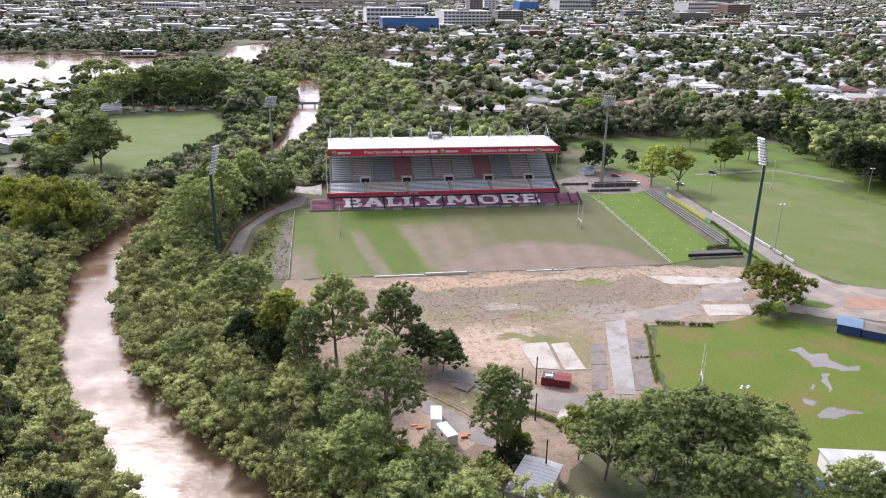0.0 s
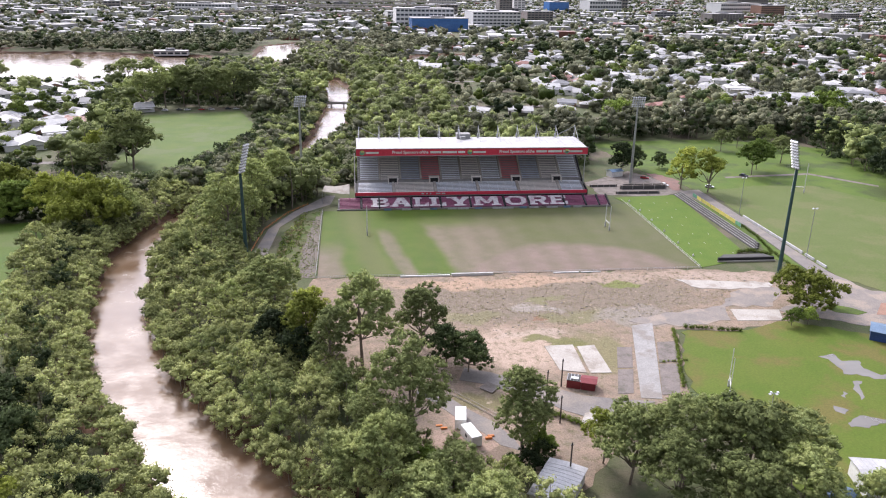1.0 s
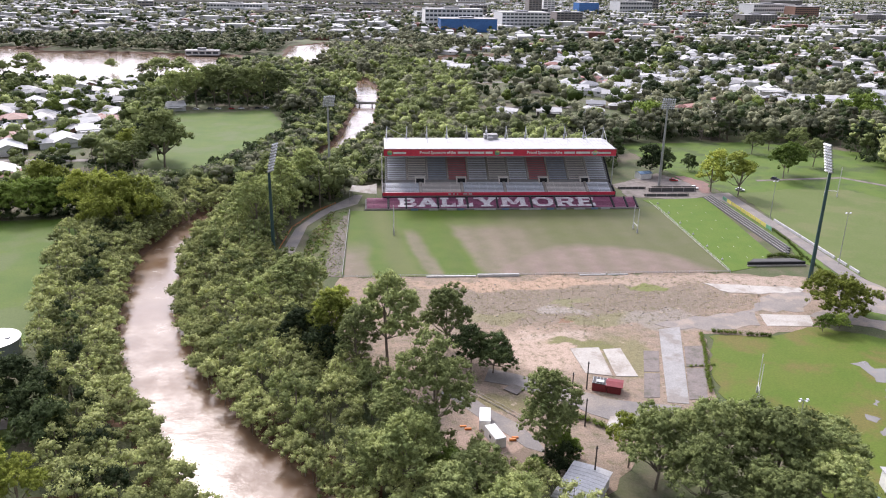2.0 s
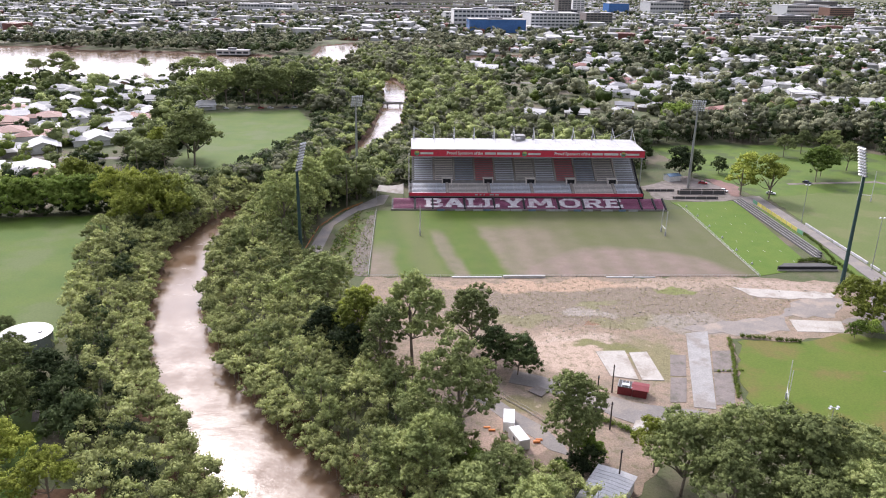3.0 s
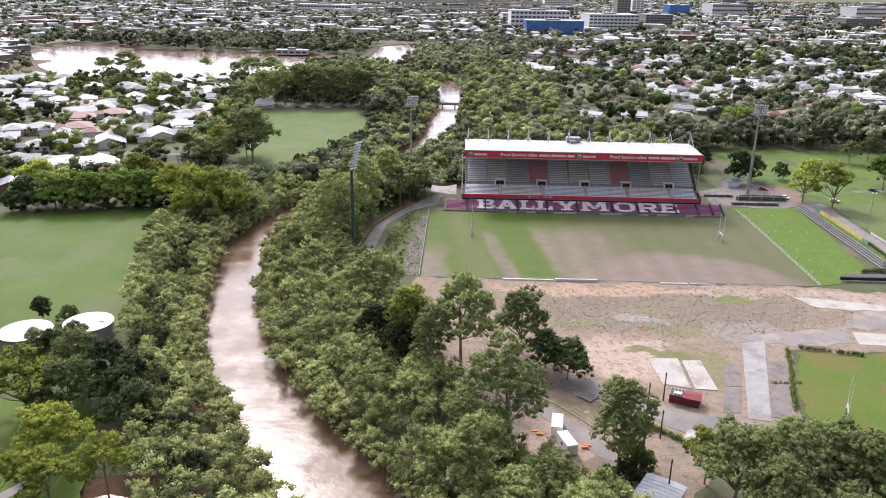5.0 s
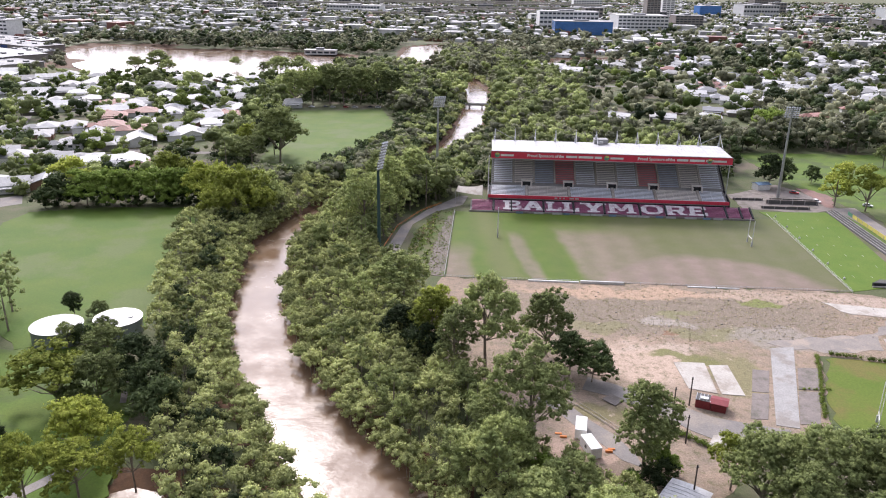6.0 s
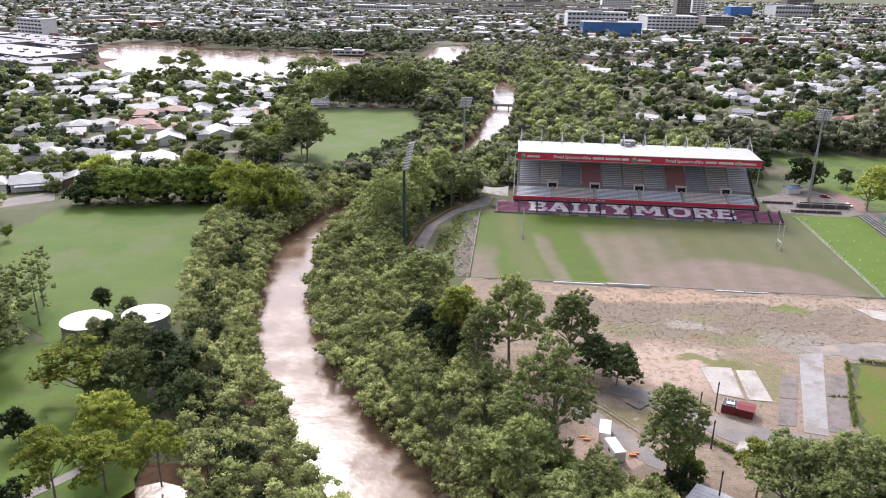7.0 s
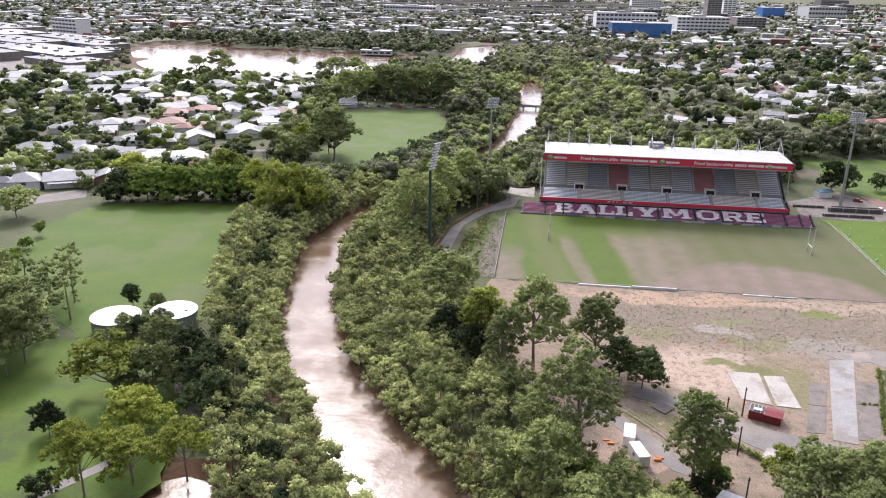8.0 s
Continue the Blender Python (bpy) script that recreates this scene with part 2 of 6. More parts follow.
# Near-black for dark walls, and for painted shade in undercroft and doorways.
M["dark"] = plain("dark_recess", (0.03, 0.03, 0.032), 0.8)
M["white"] = plain("white_painted_metal", (0.44, 0.44, 0.445), 0.45, vary=0.05)
M["letterwhite"] = surface("flaking_white_paint", (0.52, 0.5, 0.5), (0.42, 0.39, 0.4), 1.2, 0.7, 0.4, 0.1, (0.36, 0.26, 0.29), 3.0)
M["whitewall"] = plain("white_painted_board", (0.72, 0.72, 0.7), 0.6)
M["roofwhite"] = plain("bright_metal_roof", (0.5, 0.498, 0.492), 0.85, vary=0.2)
# Paler than the near roofs: far haze is put into this colour.
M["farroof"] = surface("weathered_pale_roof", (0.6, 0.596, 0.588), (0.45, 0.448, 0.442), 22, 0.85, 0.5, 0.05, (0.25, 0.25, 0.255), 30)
M["mallroof"] = surface("grey_membrane_roof", (0.25, 0.25, 0.255), (0.19, 0.19, 0.196), 14, 0.75, 0.5, 0.05, (0.26, 0.255, 0.25), 25)
M["redgravel"] = surface("reddish_gravel", (0.22, 0.13, 0.11), (0.17, 0.115, 0.1), 4, 0.9, 0.6, 0.2)
M["roofsheet"] = plain("white_roof_sheet", (0.4, 0.4, 0.4), 0.6, vary=0.05)
M["mud"] = surface("wet_river_mud", (0.1, 0.054, 0.029), (0.075, 0.042, 0.024), 3, 0.8, 0.6, 0.3, spec=0.15)
M["roofgrey"] = plain("grey_metal_roof", (0.2, 0.203, 0.21), 0.45)
M["rooflight"] = plain("pale_metal_roof", (0.4, 0.398, 0.392), 0.85, vary=0.28)
M["roofred"] = plain("faded_red_roof", (0.2, 0.085, 0.065), 0.6)
M["red"] = plain("red_painted_panel", (0.6, 0.045, 0.08), 0.5, vary=0.04)
M["shedred"] = plain("red_corrugated_metal", (0.2, 0.03, 0.034), 0.55)
M["maroon"] = surface("maroon_seats", (0.24, 0.08, 0.14), (0.29, 0.115, 0.175), 2, 0.6, 0.4, 0.05, vary=0.1)
M["seatblue"] = surface("blue_grey_benches", (0.62, 0.66, 0.72), (0.74, 0.76, 0.79), 2, 0.55, 0.4, 0.05, vary=0.12)
M["seatnavy"] = surface("slate_blue_benches", (0.36, 0.41, 0.5), (0.48, 0.52, 0.58), 2, 0.55, 0.4, 0.05, vary=0.12)
M["seatgrey"] = surface("grey_timber_benches", (0.7, 0.65, 0.6), (0.78, 0.73, 0.68), 2, 0.65, 0.4, 0.05, vary=0.12)
M["seatred"] = surface("red_benches", (0.6, 0.16, 0.185), (0.66, 0.22, 0.235), 2, 0.55, 0.4, 0.05, vary=0.12)
M["polegreen"] = plain("dark_green_steel", (0.035, 0.075, 0.075), 0.45)
M["polegrey"] = plain("galvanised_steel", (0.4, 0.41, 0.42), 0.4, 0.5)
M["lampglass"] = plain("lamp_glass", (0.75, 0.77, 0.8), 0.2)
M["timber"] = plain("dark_weathered_timber", (0.06, 0.05, 0.045), 0.85)
M["blue"] = plain("blue_steel_wall", (0.035, 0.07, 0.2), 0.45)
M["bluelight"] = plain("blue_grey_roof", (0.15, 0.23, 0.33), 0.45)
M["yellow"] = plain("yellow_banner", (0.6, 0.52, 0.14), 0.6)
M["greenlogo"] = plain("green_banner", (0.15, 0.36, 0.22), 0.6)
M["glass"] = plain("dark_window_glass", (0.04, 0.05, 0.06), 0.12)
M["blueglass"] = plain("blue_glass_wall", (0.06, 0.17, 0.42), 0.2)
M["brick"] = plain("brown_brick", (0.3, 0.18, 0.13), 0.8)
M["tank"] = plain("grey_green_tank_wall", (0.24, 0.27, 0.27), 0.5)
M["bark"] = surface("pale_bark", (0.26, 0.22, 0.18), (0.16, 0.13, 0.1), 1.5, 0.9, 0.3, 0.3)
M["orange"] = plain("orange_plastic", (0.6, 0.2, 0.05), 0.5)
M["car_white"] = plain("white_car_paint", (0.8, 0.8, 0.8), 0.25)
M["car_dark"] = plain("dark_car_paint", (0.06, 0.065, 0.08), 0.25)
M["car_red"] = plain("red_car_paint", (0.4, 0.04, 0.04), 0.25)
M["rubber"] = plain("black_rubber", (0.02, 0.02, 0.02), 0.8)
M["water"] = flood_water()
M["puddle"] = flood_water("puddle_water", (0.16, 0.15, 0.135), (0.2, 0.19, 0.17))
M["leaf_mangrove"] = foliage("mangrove_leaves", (0.135, 0.156, 0.06), (0.315, 0.358, 0.145), (0.395, 0.415, 0.19))
M["leaf_weed"] = foliage("weed_leaves", (0.155, 0.14, 0.075), (0.24, 0.215, 0.12), (0.28, 0.235, 0.145))
M["leaf_gum"] = foliage("gum_leaves", (0.09, 0.117, 0.049), (0.225, 0.275, 0.11), (0.315, 0.35, 0.14))
# Dark-leaved trees; also colours the fills that stand for shade under trees.
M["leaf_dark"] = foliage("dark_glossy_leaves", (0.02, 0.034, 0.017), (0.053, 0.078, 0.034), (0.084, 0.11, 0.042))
M["leaf_hedge"] = foliage("hedge_leaves", (0.05, 0.085, 0.016), (0.1, 0.14, 0.03), (0.13, 0.165, 0.04))
# Greens greyed so that the leaf colour carries the haze of distance.
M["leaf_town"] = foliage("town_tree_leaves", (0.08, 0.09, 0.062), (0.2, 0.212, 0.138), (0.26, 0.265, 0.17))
M["leaf_green"] = foliage("fresh_green_leaves", (0.07, 0.12, 0.025), (0.165, 0.245, 0.05), (0.25, 0.31, 0.075))
M["leaf_yellow"] = foliage("yellow_green_leaves", (0.138, 0.17, 0.035), (0.275, 0.328, 0.064), (0.365, 0.392, 0.084))


# ---------------------------------------------------------------- building blocks
def part(name, bm, material, parent=None, label=""):
    me = bpy.data.meshes.new(name)
    bm.to_mesh(me)
    bm.free()
    me.materials.append(material)
    ob = new(name, me)
    ob.parent = parent
    if label:
        ob["label"] = label
    return ob


def again(name, me, parent, m):
    """One more piece on a mesh that is there already."""
    ob = new(name, me)
    ob.parent = parent
    ob.matrix_basis = m
    return ob


def thing(name, label, category, m=None, group="", kind=""):
    ob = new(name)
    ob.matrix_basis = m or Matrix()
    ob.empty_display_size = 0.5
    return tagged(ob, label, category, group, kind)


def box(bm, x0, x1, y0, y1, z0, z1, bevel=0.0):
    m = Matrix.Translation(((x0 + x1) / 2, (y0 + y1) / 2, (z0 + z1) / 2)) @ Matrix.Diagonal((x1 - x0, y1 - y0, z1 - z0, 1))
    made = bmesh.ops.create_cube(bm, size=1, matrix=m)["verts"]
    if bevel:
        edges = {e for v in made for e in v.link_edges}
        bmesh.ops.bevel(bm, geom=list(edges), offset=bevel, segments=1, affect="EDGES")
    return bm


def boxed(*a, **k):
    return box(bmesh.new(), *a, **k)


def rod(bm, a, b, r0, r1=None, n=8):
    a, b = Vector(a), Vector(b)
    m = Matrix.Translation((a + b) / 2) @ (b - a).to_track_quat("Z", "Y").to_matrix().to_4x4()
    bmesh.ops.create_cone(bm, cap_ends=True, segments=n, radius1=r0, radius2=r0 if r1 is None else r1, depth=(b - a).length, matrix=m)
    return bm


def prism(bm, outline, x0, x1):
    """A solid whose (y, z) outline runs from x0 to x1."""
    a = [bm.verts.new((x0, y, z)) for y, z in outline]
    b = [bm.verts.new((x1, y, z)) for y, z in outline]
    k = len(outline)
    bm.faces.new(a), bm.faces.new(list(reversed(b)))
    for i in range(k):
        bm.faces.new((a[i], b[i], b[(i + 1) % k], a[(i + 1) % k]))
    bmesh.ops.recalc_face_normals(bm, faces=bm.faces)
    return bm


def slab(bm, outline, z, thick=0.3, fine=0.0, rng=None):
    """A flat sheet with an edge; fine > 0 breaks its outline into uneven steps of about that many metres."""
    pts = [Vector(p) for p in outline]
    if fine:
        out = []
        for i, p in enumerate(pts):
            q = pts[(i + 1) % len(pts)]
            k = max(1, int((q - p).length / fine))
            side = Vector((p.y - q.y, q.x - p.x)).normalized()
            out += [p.lerp(q, j / k) + side * (rng.normal() * fine * 0.22) for j in range(k)]
        pts = out
    top = [bm.verts.new((p.x, p.y, z)) for p in pts]
    low = [bm.verts.new((p.x, p.y, z - thick)) for p in pts]
    f = bm.faces.new(top)
    for i in range(len(pts)):
        j = (i + 1) % len(pts)
        bm.faces.new((top[i], low[i], low[j], top[j]))
    bmesh.ops.triangulate(bm, faces=[f])
    bmesh.ops.recalc_face_normals(bm, faces=bm.faces)
    return bm


def lettering(words, height, depth=0.04, bold=0.0):
    curve = bpy.data.curves.new("words", "FONT")
    curve.body, curve.size, curve.extrude, curve.align_x, curve.align_y = words, 1, depth / 2, "CENTER", "CENTER"
    curve.offset, curve.resolution_u = bold, 3
    ob = new("words", curve)
    me = bpy.data.meshes.new_from_object(ob.evaluated_get(bpy.context.evaluated_depsgraph_get()))
    bpy.data.objects.remove(ob)
    me.transform(Matrix.Diagonal((height / 0.73, height / 0.73, 1, 1)))
    return me


def inside(poly, x, y):
    """Which of the points lie within the outline."""
    x, y = np.asarray(x, float), np.asarray(y, float)
    r = np.zeros(x.shape, bool)
    for (x0, y0), (x1, y1) in zip(poly, poly[1:] + poly[:1]):
        if y0 != y1:
            r ^= ((y0 > y) != (y1 > y)) & (x < (x1 - x0) * (y - y0) / (y1 - y0) + x0)
    return r


def gap(poly, x, y):
    """Distance from the points to the outline's edge, negative within."""
    x, y = np.asarray(x, float), np.asarray(y, float)
    d = np.full(x.shape, 1e9)
    for (x0, y0), (x1, y1) in zip(poly, poly[1:] + poly[:1]):
        dx, dy = x1 - x0, y1 - y0
        t = np.clip(((x - x0) * dx + (y - y0) * dy) / (dx * dx + dy * dy + 1e-9), 0, 1)
        d = np.minimum(d, np.hypot(x - x0 - t * dx, y - y0 - t * dy))
    return np.where(inside(poly, x, y), -d, d)


# ---------------------------------------------------------------- plan of the ground
RIVER = [(40, 30), (-4, 88), (-34, 129), (-47, 148), (-59, 169), (-70, 190), (-81, 230), (-89, 277), (-84, 312), (-68, 357),
         (-44, 420), (-31, 460), (-23, 515), (-20, 580), (-18, 640), (-20, 715), (-34, 765), (-84, 840), (-122, 930), (-112, 985), (-98, 980), (-100, 935),
         (-58, 858), (-14, 785), (2, 697), (-1, 620), (-6, 518), (-18, 466), (-42, 412), (-64, 345), (-71, 310), (-70, 270),
         (-61, 224), (-47, 187), (-33, 164), (-20, 148), (-7, 130), (22, 92), (70, 35)]
LAKE = [(-560, 1010), (-540, 1075), (-515, 1098), (-420, 1030), (-350, 1034), (-270, 1020), (-175, 998), (-158, 919), (-180, 850), (-232, 789), (-286, 762), (-330, 778), (-385, 752), (-450, 830)]
POOL = [(-76, 128), (-68, 131), (-58, 125), (-50, 108), (-72, 104), (-78, 116)]
WEST_OVAL = [(-200, 262), (-196, 308), (-164, 320), (-130, 322), (-118, 300), (-119, 277), (-104, 231), (-98, 195), (-128, 185), (-185, 232)]
FAR_OVAL = [(-150, 580), (-82, 596), (-66, 540), (-66, 500), (-82, 436), (-98, 394), (-124, 388), (-129, 440), (-131, 484)]
PRACTICE = [(176, 356), (205, 364), (237, 362), (262, 315), (262, 270), (210, 216), (182, 222), (172, 240), (173, 300)]
LOWER = [(97, 201), (115, 199), (133, 205), (166, 187), (200, 160), (180, 90), (110, 80), (92, 118), (86, 160), (87, 174)]
LOT = [(-14, 251), (124, 251), (152, 246), (160, 226), (150, 206), (133, 206), (115, 200), (96, 202), (82, 160), (62, 146), (45, 128), (30, 134), (15, 142), (8, 158), (2, 172), (-8, 184), (-14, 200), (-18, 232)]
MARSH = [(-114, 968), (-120, 1150), (-84, 1190), (-20, 1216), (42, 1190), (52, 1130), (6, 1108), (-40, 1100), (-70, 1060), (-68, 962)]
BACKWATER = [(38, 935), (50, 1000), (100, 1030), (150, 1046), (196, 1010), (150, 985), (100, 950)]
WATERS = (RIVER, LAKE, POOL, MARSH, BACKWATER)


def built():
    xs = np.unique(np.concatenate([-np.geomspace(430, 7000, 22), np.arange(-420, 321, 5.0), np.geomspace(330, 7000, 22)]))
    ys = np.unique(np.concatenate([-np.geomspace(20, 5000, 14), np.arange(0, 60, 12.0), np.arange(60, 880, 5.0), np.arange(880, 1210, 12.0), np.geomspace(1225, 7000, 22)]))
    x, y = np.meshgrid(xs, ys)
    z = np.zeros_like(x)
    for w in WATERS:
        g = gap(w, x, y)
        z = np.minimum(z, -3.2 * np.clip((4 - g) / 9, 0, 1))
    k = len(xs)
    i = (np.arange(len(ys) - 1)[:, None] * k + np.arange(k - 1)).ravel()
    me = bpy.data.meshes.new("ground")
    me.from_pydata(np.stack([x, y, z], -1).reshape(-1, 3).tolist(), [], np.stack([i, i + 1, i + k + 1, i + k], 1).tolist())
    me.materials.append(M["ground"])
    me.materials.append(M["mud"])
    mid = (z.ravel()[i] + z.ravel()[i + k + 1]) / 2
    me.polygons.foreach_set("material_index", (mid < -0.15).astype(np.int32))
    tagged(new("ground", me), "rough grassy earth of the river flat", "ground", kind="structure")


built()
RNG = np.random.default_rng(4)


def sheet(name, outline, z, material, label, category, fine=2.5):
    return tagged(part(name, slab(bmesh.new(), outline, z, 0.3, fine, RNG), material), label, category, kind="structure")


for nm, poly, words in (("river", RIVER, "muddy brown river in flood with pale sheen"), ("lake", LAKE, "brown floodwater lying over low parkland"), ("flood_pool", POOL, "brown floodwater pooled among riverside trees"), ("flood_marsh", MARSH, "bright floodwater among trees past the river"), ("flood_marsh", BACKWATER, "brown floodwater lying behind houses")):
    wide = slab(bmesh.new(), poly, -1.4, 0.2)
    tagged(part(nm, wide, M["water"]), words, "water", kind="structure")

sheet("pitch", [(-12.6, 251.6), (126, 251.6), (127.3, 335), (118.5, 335), (118.5, 331.2), (-8, 331.2), (-12.6, 331.2)], 0.10, M["pitch"], "rugby pitch of worn grass skinned with pale flood silt", "playing field", 0)
sheet("grass_strip", [(127.6, 336), (125, 346), (157, 349), (154, 308), (151, 270), (138, 256), (126.4, 252)], 0.12, M["strip"], "bright green mown grass beside the pitch", "lawn", 0)
sheet("verge", [(162.4, 352), (167.4, 300), (164.6, 247), (157, 262), (161.8, 275)], 0.08, M["lawn"], "green grass verge behind the bleachers", "lawn")
sheet("practice_field", PRACTICE, 0.09, M["field"], "worn pale green practice field", "playing field")
sheet("lower_field", LOWER, 0.09, M["lower"], "muddy green playing field with puddles", "playing field")
sheet("west_oval", WEST_OVAL, 0.09, M["oval"], "mown green sports oval by the river", "playing field")
sheet("far_oval", FAR_OVAL, 0.09, M["oval"], "mown green park oval ringed by trees", "playing field")
sheet("west_lawn", [(-134, 184), (-100, 190), (-90, 178), (-78, 140), (-74, 126), (-82, 100), (-140, 90), (-190, 130), (-190, 225)], 0.06, M["lawn"], "green park lawn among trees", "lawn")
sheet("east_lawn", [(150, 475), (158, 398), (173, 352), (200, 345), (250, 318), (294, 318), (297, 450), (240, 480)], 0.06, M["lawn"], "green park lawn beyond the practice field", "lawn")
sheet("demolition_lot", LOT, 0.05, M["lot"], "bare dirt lot of a cleared site", "dirt lot", 4)

# ---------------------------------------------------------------- roads and paved ground
sheet("debris_strip", [(-19.5, 252), (-19, 285), (-16.5, 318), (-14, 329), (-13.4, 329), (-13.6, 252)], 0.09, M["rubble"], "strip of dark rubble and mud beside the pitch", "rubble", 1.5)
sheet("road", [(161.5, 356), (168, 300), (165, 246), (171.8, 244), (172.4, 300), (172.6, 358)], 0.11, M["asphalt"], "grey asphalt service road past the terraces", "road", 0)
sheet("road", [(135, 213), (150, 222), (163, 246), (172, 244), (176, 226), (200, 216), (200, 186), (172, 196), (153, 202)], 0.10, M["dusty"], "worn asphalt turning circle and drive", "road", 3)
sheet("path", [(-34, 252), (-37, 280), (-34.5, 307), (-26, 331), (-12, 357), (-8, 357), (-10, 342), (-22, 329), (-30, 310), (-32, 280), (-30, 252)], 0.10, M["asphalt"], "narrow asphalt path along the wooded bank", "path", 0)
sheet("bank", [(-29, 252), (-28.2, 299), (-21, 330), (-13.2, 333), (-13.2, 252)], 0.07, M["weedybank"], "weedy overgrown slope beside the pitch", "bank", 3)
sheet("road", [(28.9, 183.6), (35.8, 180.1), (41.0, 176.8), (48.6, 172.2), (56.8, 166.4), (65.4, 163.9), (74.0, 162.2), (71.7, 155.5), (58.7, 154.4), (54.5, 156.8), (50.5, 159.7), (45.7, 165.1), (39.7, 169.3), (33.5, 174.1), (26.7, 176.9)], 0.13, M["asphalt"], "patched asphalt access road through the site", "road", 0)
sheet("road", [(16.5, 175.4), (21.8, 170.3), (27.1, 162.2), (32.2, 156.2), (35.5, 149.1), (36.5, 144.0), (32.1, 146.7), (29.1, 151.8), (24.6, 157.2), (19.3, 165.9), (14.8, 171.3)], 0.10, M["asphalt"], "narrow asphalt drive beside the containers", "road", 0)
sheet("path", [(-97, 118), (-88.5, 131), (-81, 141.5), (-79.5, 140), (-86.5, 129), (-95, 116.5)], 0.12, M["concrete"], "pale concrete path through the park", "path", 0)
sheet("path", [(-92, 176), (-90, 168), (-87, 160), (-85.6, 160.4), (-88.4, 168.5), (-90, 177)], 0.12, M["concrete"], "pale concrete path beside the thicket", "path", 0)
sheet("concrete_slab", [(54.9, 158.2), (58.8, 159.5), (56.0, 152.0), (52.7, 153.9)], 0.14, M["slab"], "small pale concrete pad beside the access road", "slab", 0)
sheet("lane", [(83.5, 205.5), (90.6, 207), (76.4, 163), (71.2, 164)], 0.15, M["lane"], "grey concrete lane between parking bays", "road", 0)
for a in ([(74.3, 192), (78.6, 191.5), (74.6, 179.5), (70.4, 179.8)], [(70.2, 179), (74.4, 178.7), (70.1, 166.4), (66, 166.4)], [(87, 194), (93, 194.2), (88.6, 182), (83, 182)], [(82.6, 181), (88.2, 181), (82, 165), (77.2, 165)]):
    sheet("parking_bay", a, 0.14, M["bay"], "cracked grey concrete parking bay", "pavement", 0)
sheet("concrete_slab", [(53.6, 194.3), (62, 194.4), (61.2, 177.8), (54.4, 179.9)], 0.2, M["slab"], "pale concrete slab of a removed building", "slab", 0)
sheet("concrete_slab", [(62.9, 193.2), (68.1, 193.7), (68, 177.3), (62.2, 177.7)], 0.2, M["slab"], "pale concrete slab with brown stains", "slab", 0)
sheet("concrete_slab", [(112, 241), (145, 236.5), (142, 230.7), (118, 232.3)], 0.14, M["slab"], "long pale concrete apron by the entrance", "slab", 3)
sheet("concrete_slab", [(119.6, 215), (135.4, 213.5), (132.5, 205.5), (118, 206.5)], 0.14, M["slab"], "pale concrete apron beside the shade tree", "slab", 0)
sheet("forecourt", [(84, 208), (92, 212), (118, 218), (136, 236), (146, 230), (135, 217), (119, 217), (116, 207), (98, 204.5)], 0.10, M["dusty"], "muddy grey asphalt forecourt", "pavement", 3)
sheet("court", [(172.7, 216.1), (186, 211), (180, 203.5), (165, 207.4)], 0.14, M["brick"], "faded red paved court", "pavement", 0)
sheet("forecourt", [(119, 375), (150, 398), (163, 372), (164, 355), (146, 347), (119, 352)], 0.08, M["bay"], "pinkish grey concrete yard beside the grandstand", "pavement", 3)
sheet("court", [(158, 391), (163, 391.5), (169.5, 377), (163, 357), (159, 358), (159.5, 372)], 0.12, M["redgravel"], "reddish gravel drive beside the yard", "pavement", 2)
sheet("path", [(198, 383), (249, 388.5), (272, 361), (270, 358), (247.6, 385), (198, 380)], 0.1, M["bay"], "worn gravel track across the park lawn", "path", 0)
for a in ([(129.5, 181.6), (135.0, 182.8), (134.7, 178.2), (139.5, 178.3), (137.8, 173.7), (140.5, 170.1), (144.4, 170.3), (141.9, 167.3), (137.5, 168.2), (134.2, 170.9), (131.1, 171.2), (131.5, 174.5), (131.3, 179.7)],
          [(130.6, 167.5), (133.1, 167.2), (130.7, 164.3), (128.8, 159.2), (127.2, 157.9), (128.1, 162.2)],
          [(124.9, 162.6), (125.4, 161.4), (123.3, 159.3), (122.8, 160.5)],
          [(118.1, 156.2), (120.6, 154.0), (118.6, 152.1), (117.2, 153.6)],
          [(116.9, 148.3), (121.8, 151.1), (125.5, 149.9), (129.2, 147.5), (124.5, 147.4), (120.6, 146.1), (116.5, 146.6)]):
    tagged(part("puddle", slab(bmesh.new(), a, 0.12, 0.05, 1.1, RNG), M["puddle"]), "shallow muddy puddle on the field", "puddle", kind="structure")


# ---------------------------------------------------------------- grandstand
X0, X1 = 1.2, 109.6
stand = thing("grandstand", "long cantilever-roofed grandstand with faded coloured bench seating", "grandstand")
# the shade under the stand is put into this wall's colour
part("plinth", boxed(X0 + 1, X1 - 1, 341.5, 366, 0, 4.6), M["dark"], stand, "undercroft wall painted near-black for its shade")
parapet = part("parapet", boxed(X0, X1, 340.2, 340.7, 4.4, 5.8, bevel=0.04), M["red"], stand, "red painted parapet band")
for x, w in ((31.5, 1.2), (33.6, 0.8), (35.4, 0.6), (38.2, 2.0), (40.8, 1.6)):
    part("sign_bar", boxed(x, x + w, 340.14, 340.2, 4.8, 5.4), M["white"], parapet)


def stepped(y0, z0, y1, z1, rows, under):
    """The (y, z) outline of a raked deck with its underside."""
    dy, dz = (y1 - y0) / rows, (z1 - z0) / rows
    out = [(y0, z0)]
    for i in range(rows):
        out += [(y0 + i * dy, z0 + (i + 1) * dz), (y0 + (i + 1) * dy, z0 + (i + 1) * dz)]
    return out + [(y1, z1 - under), (y0, z0 - under)]


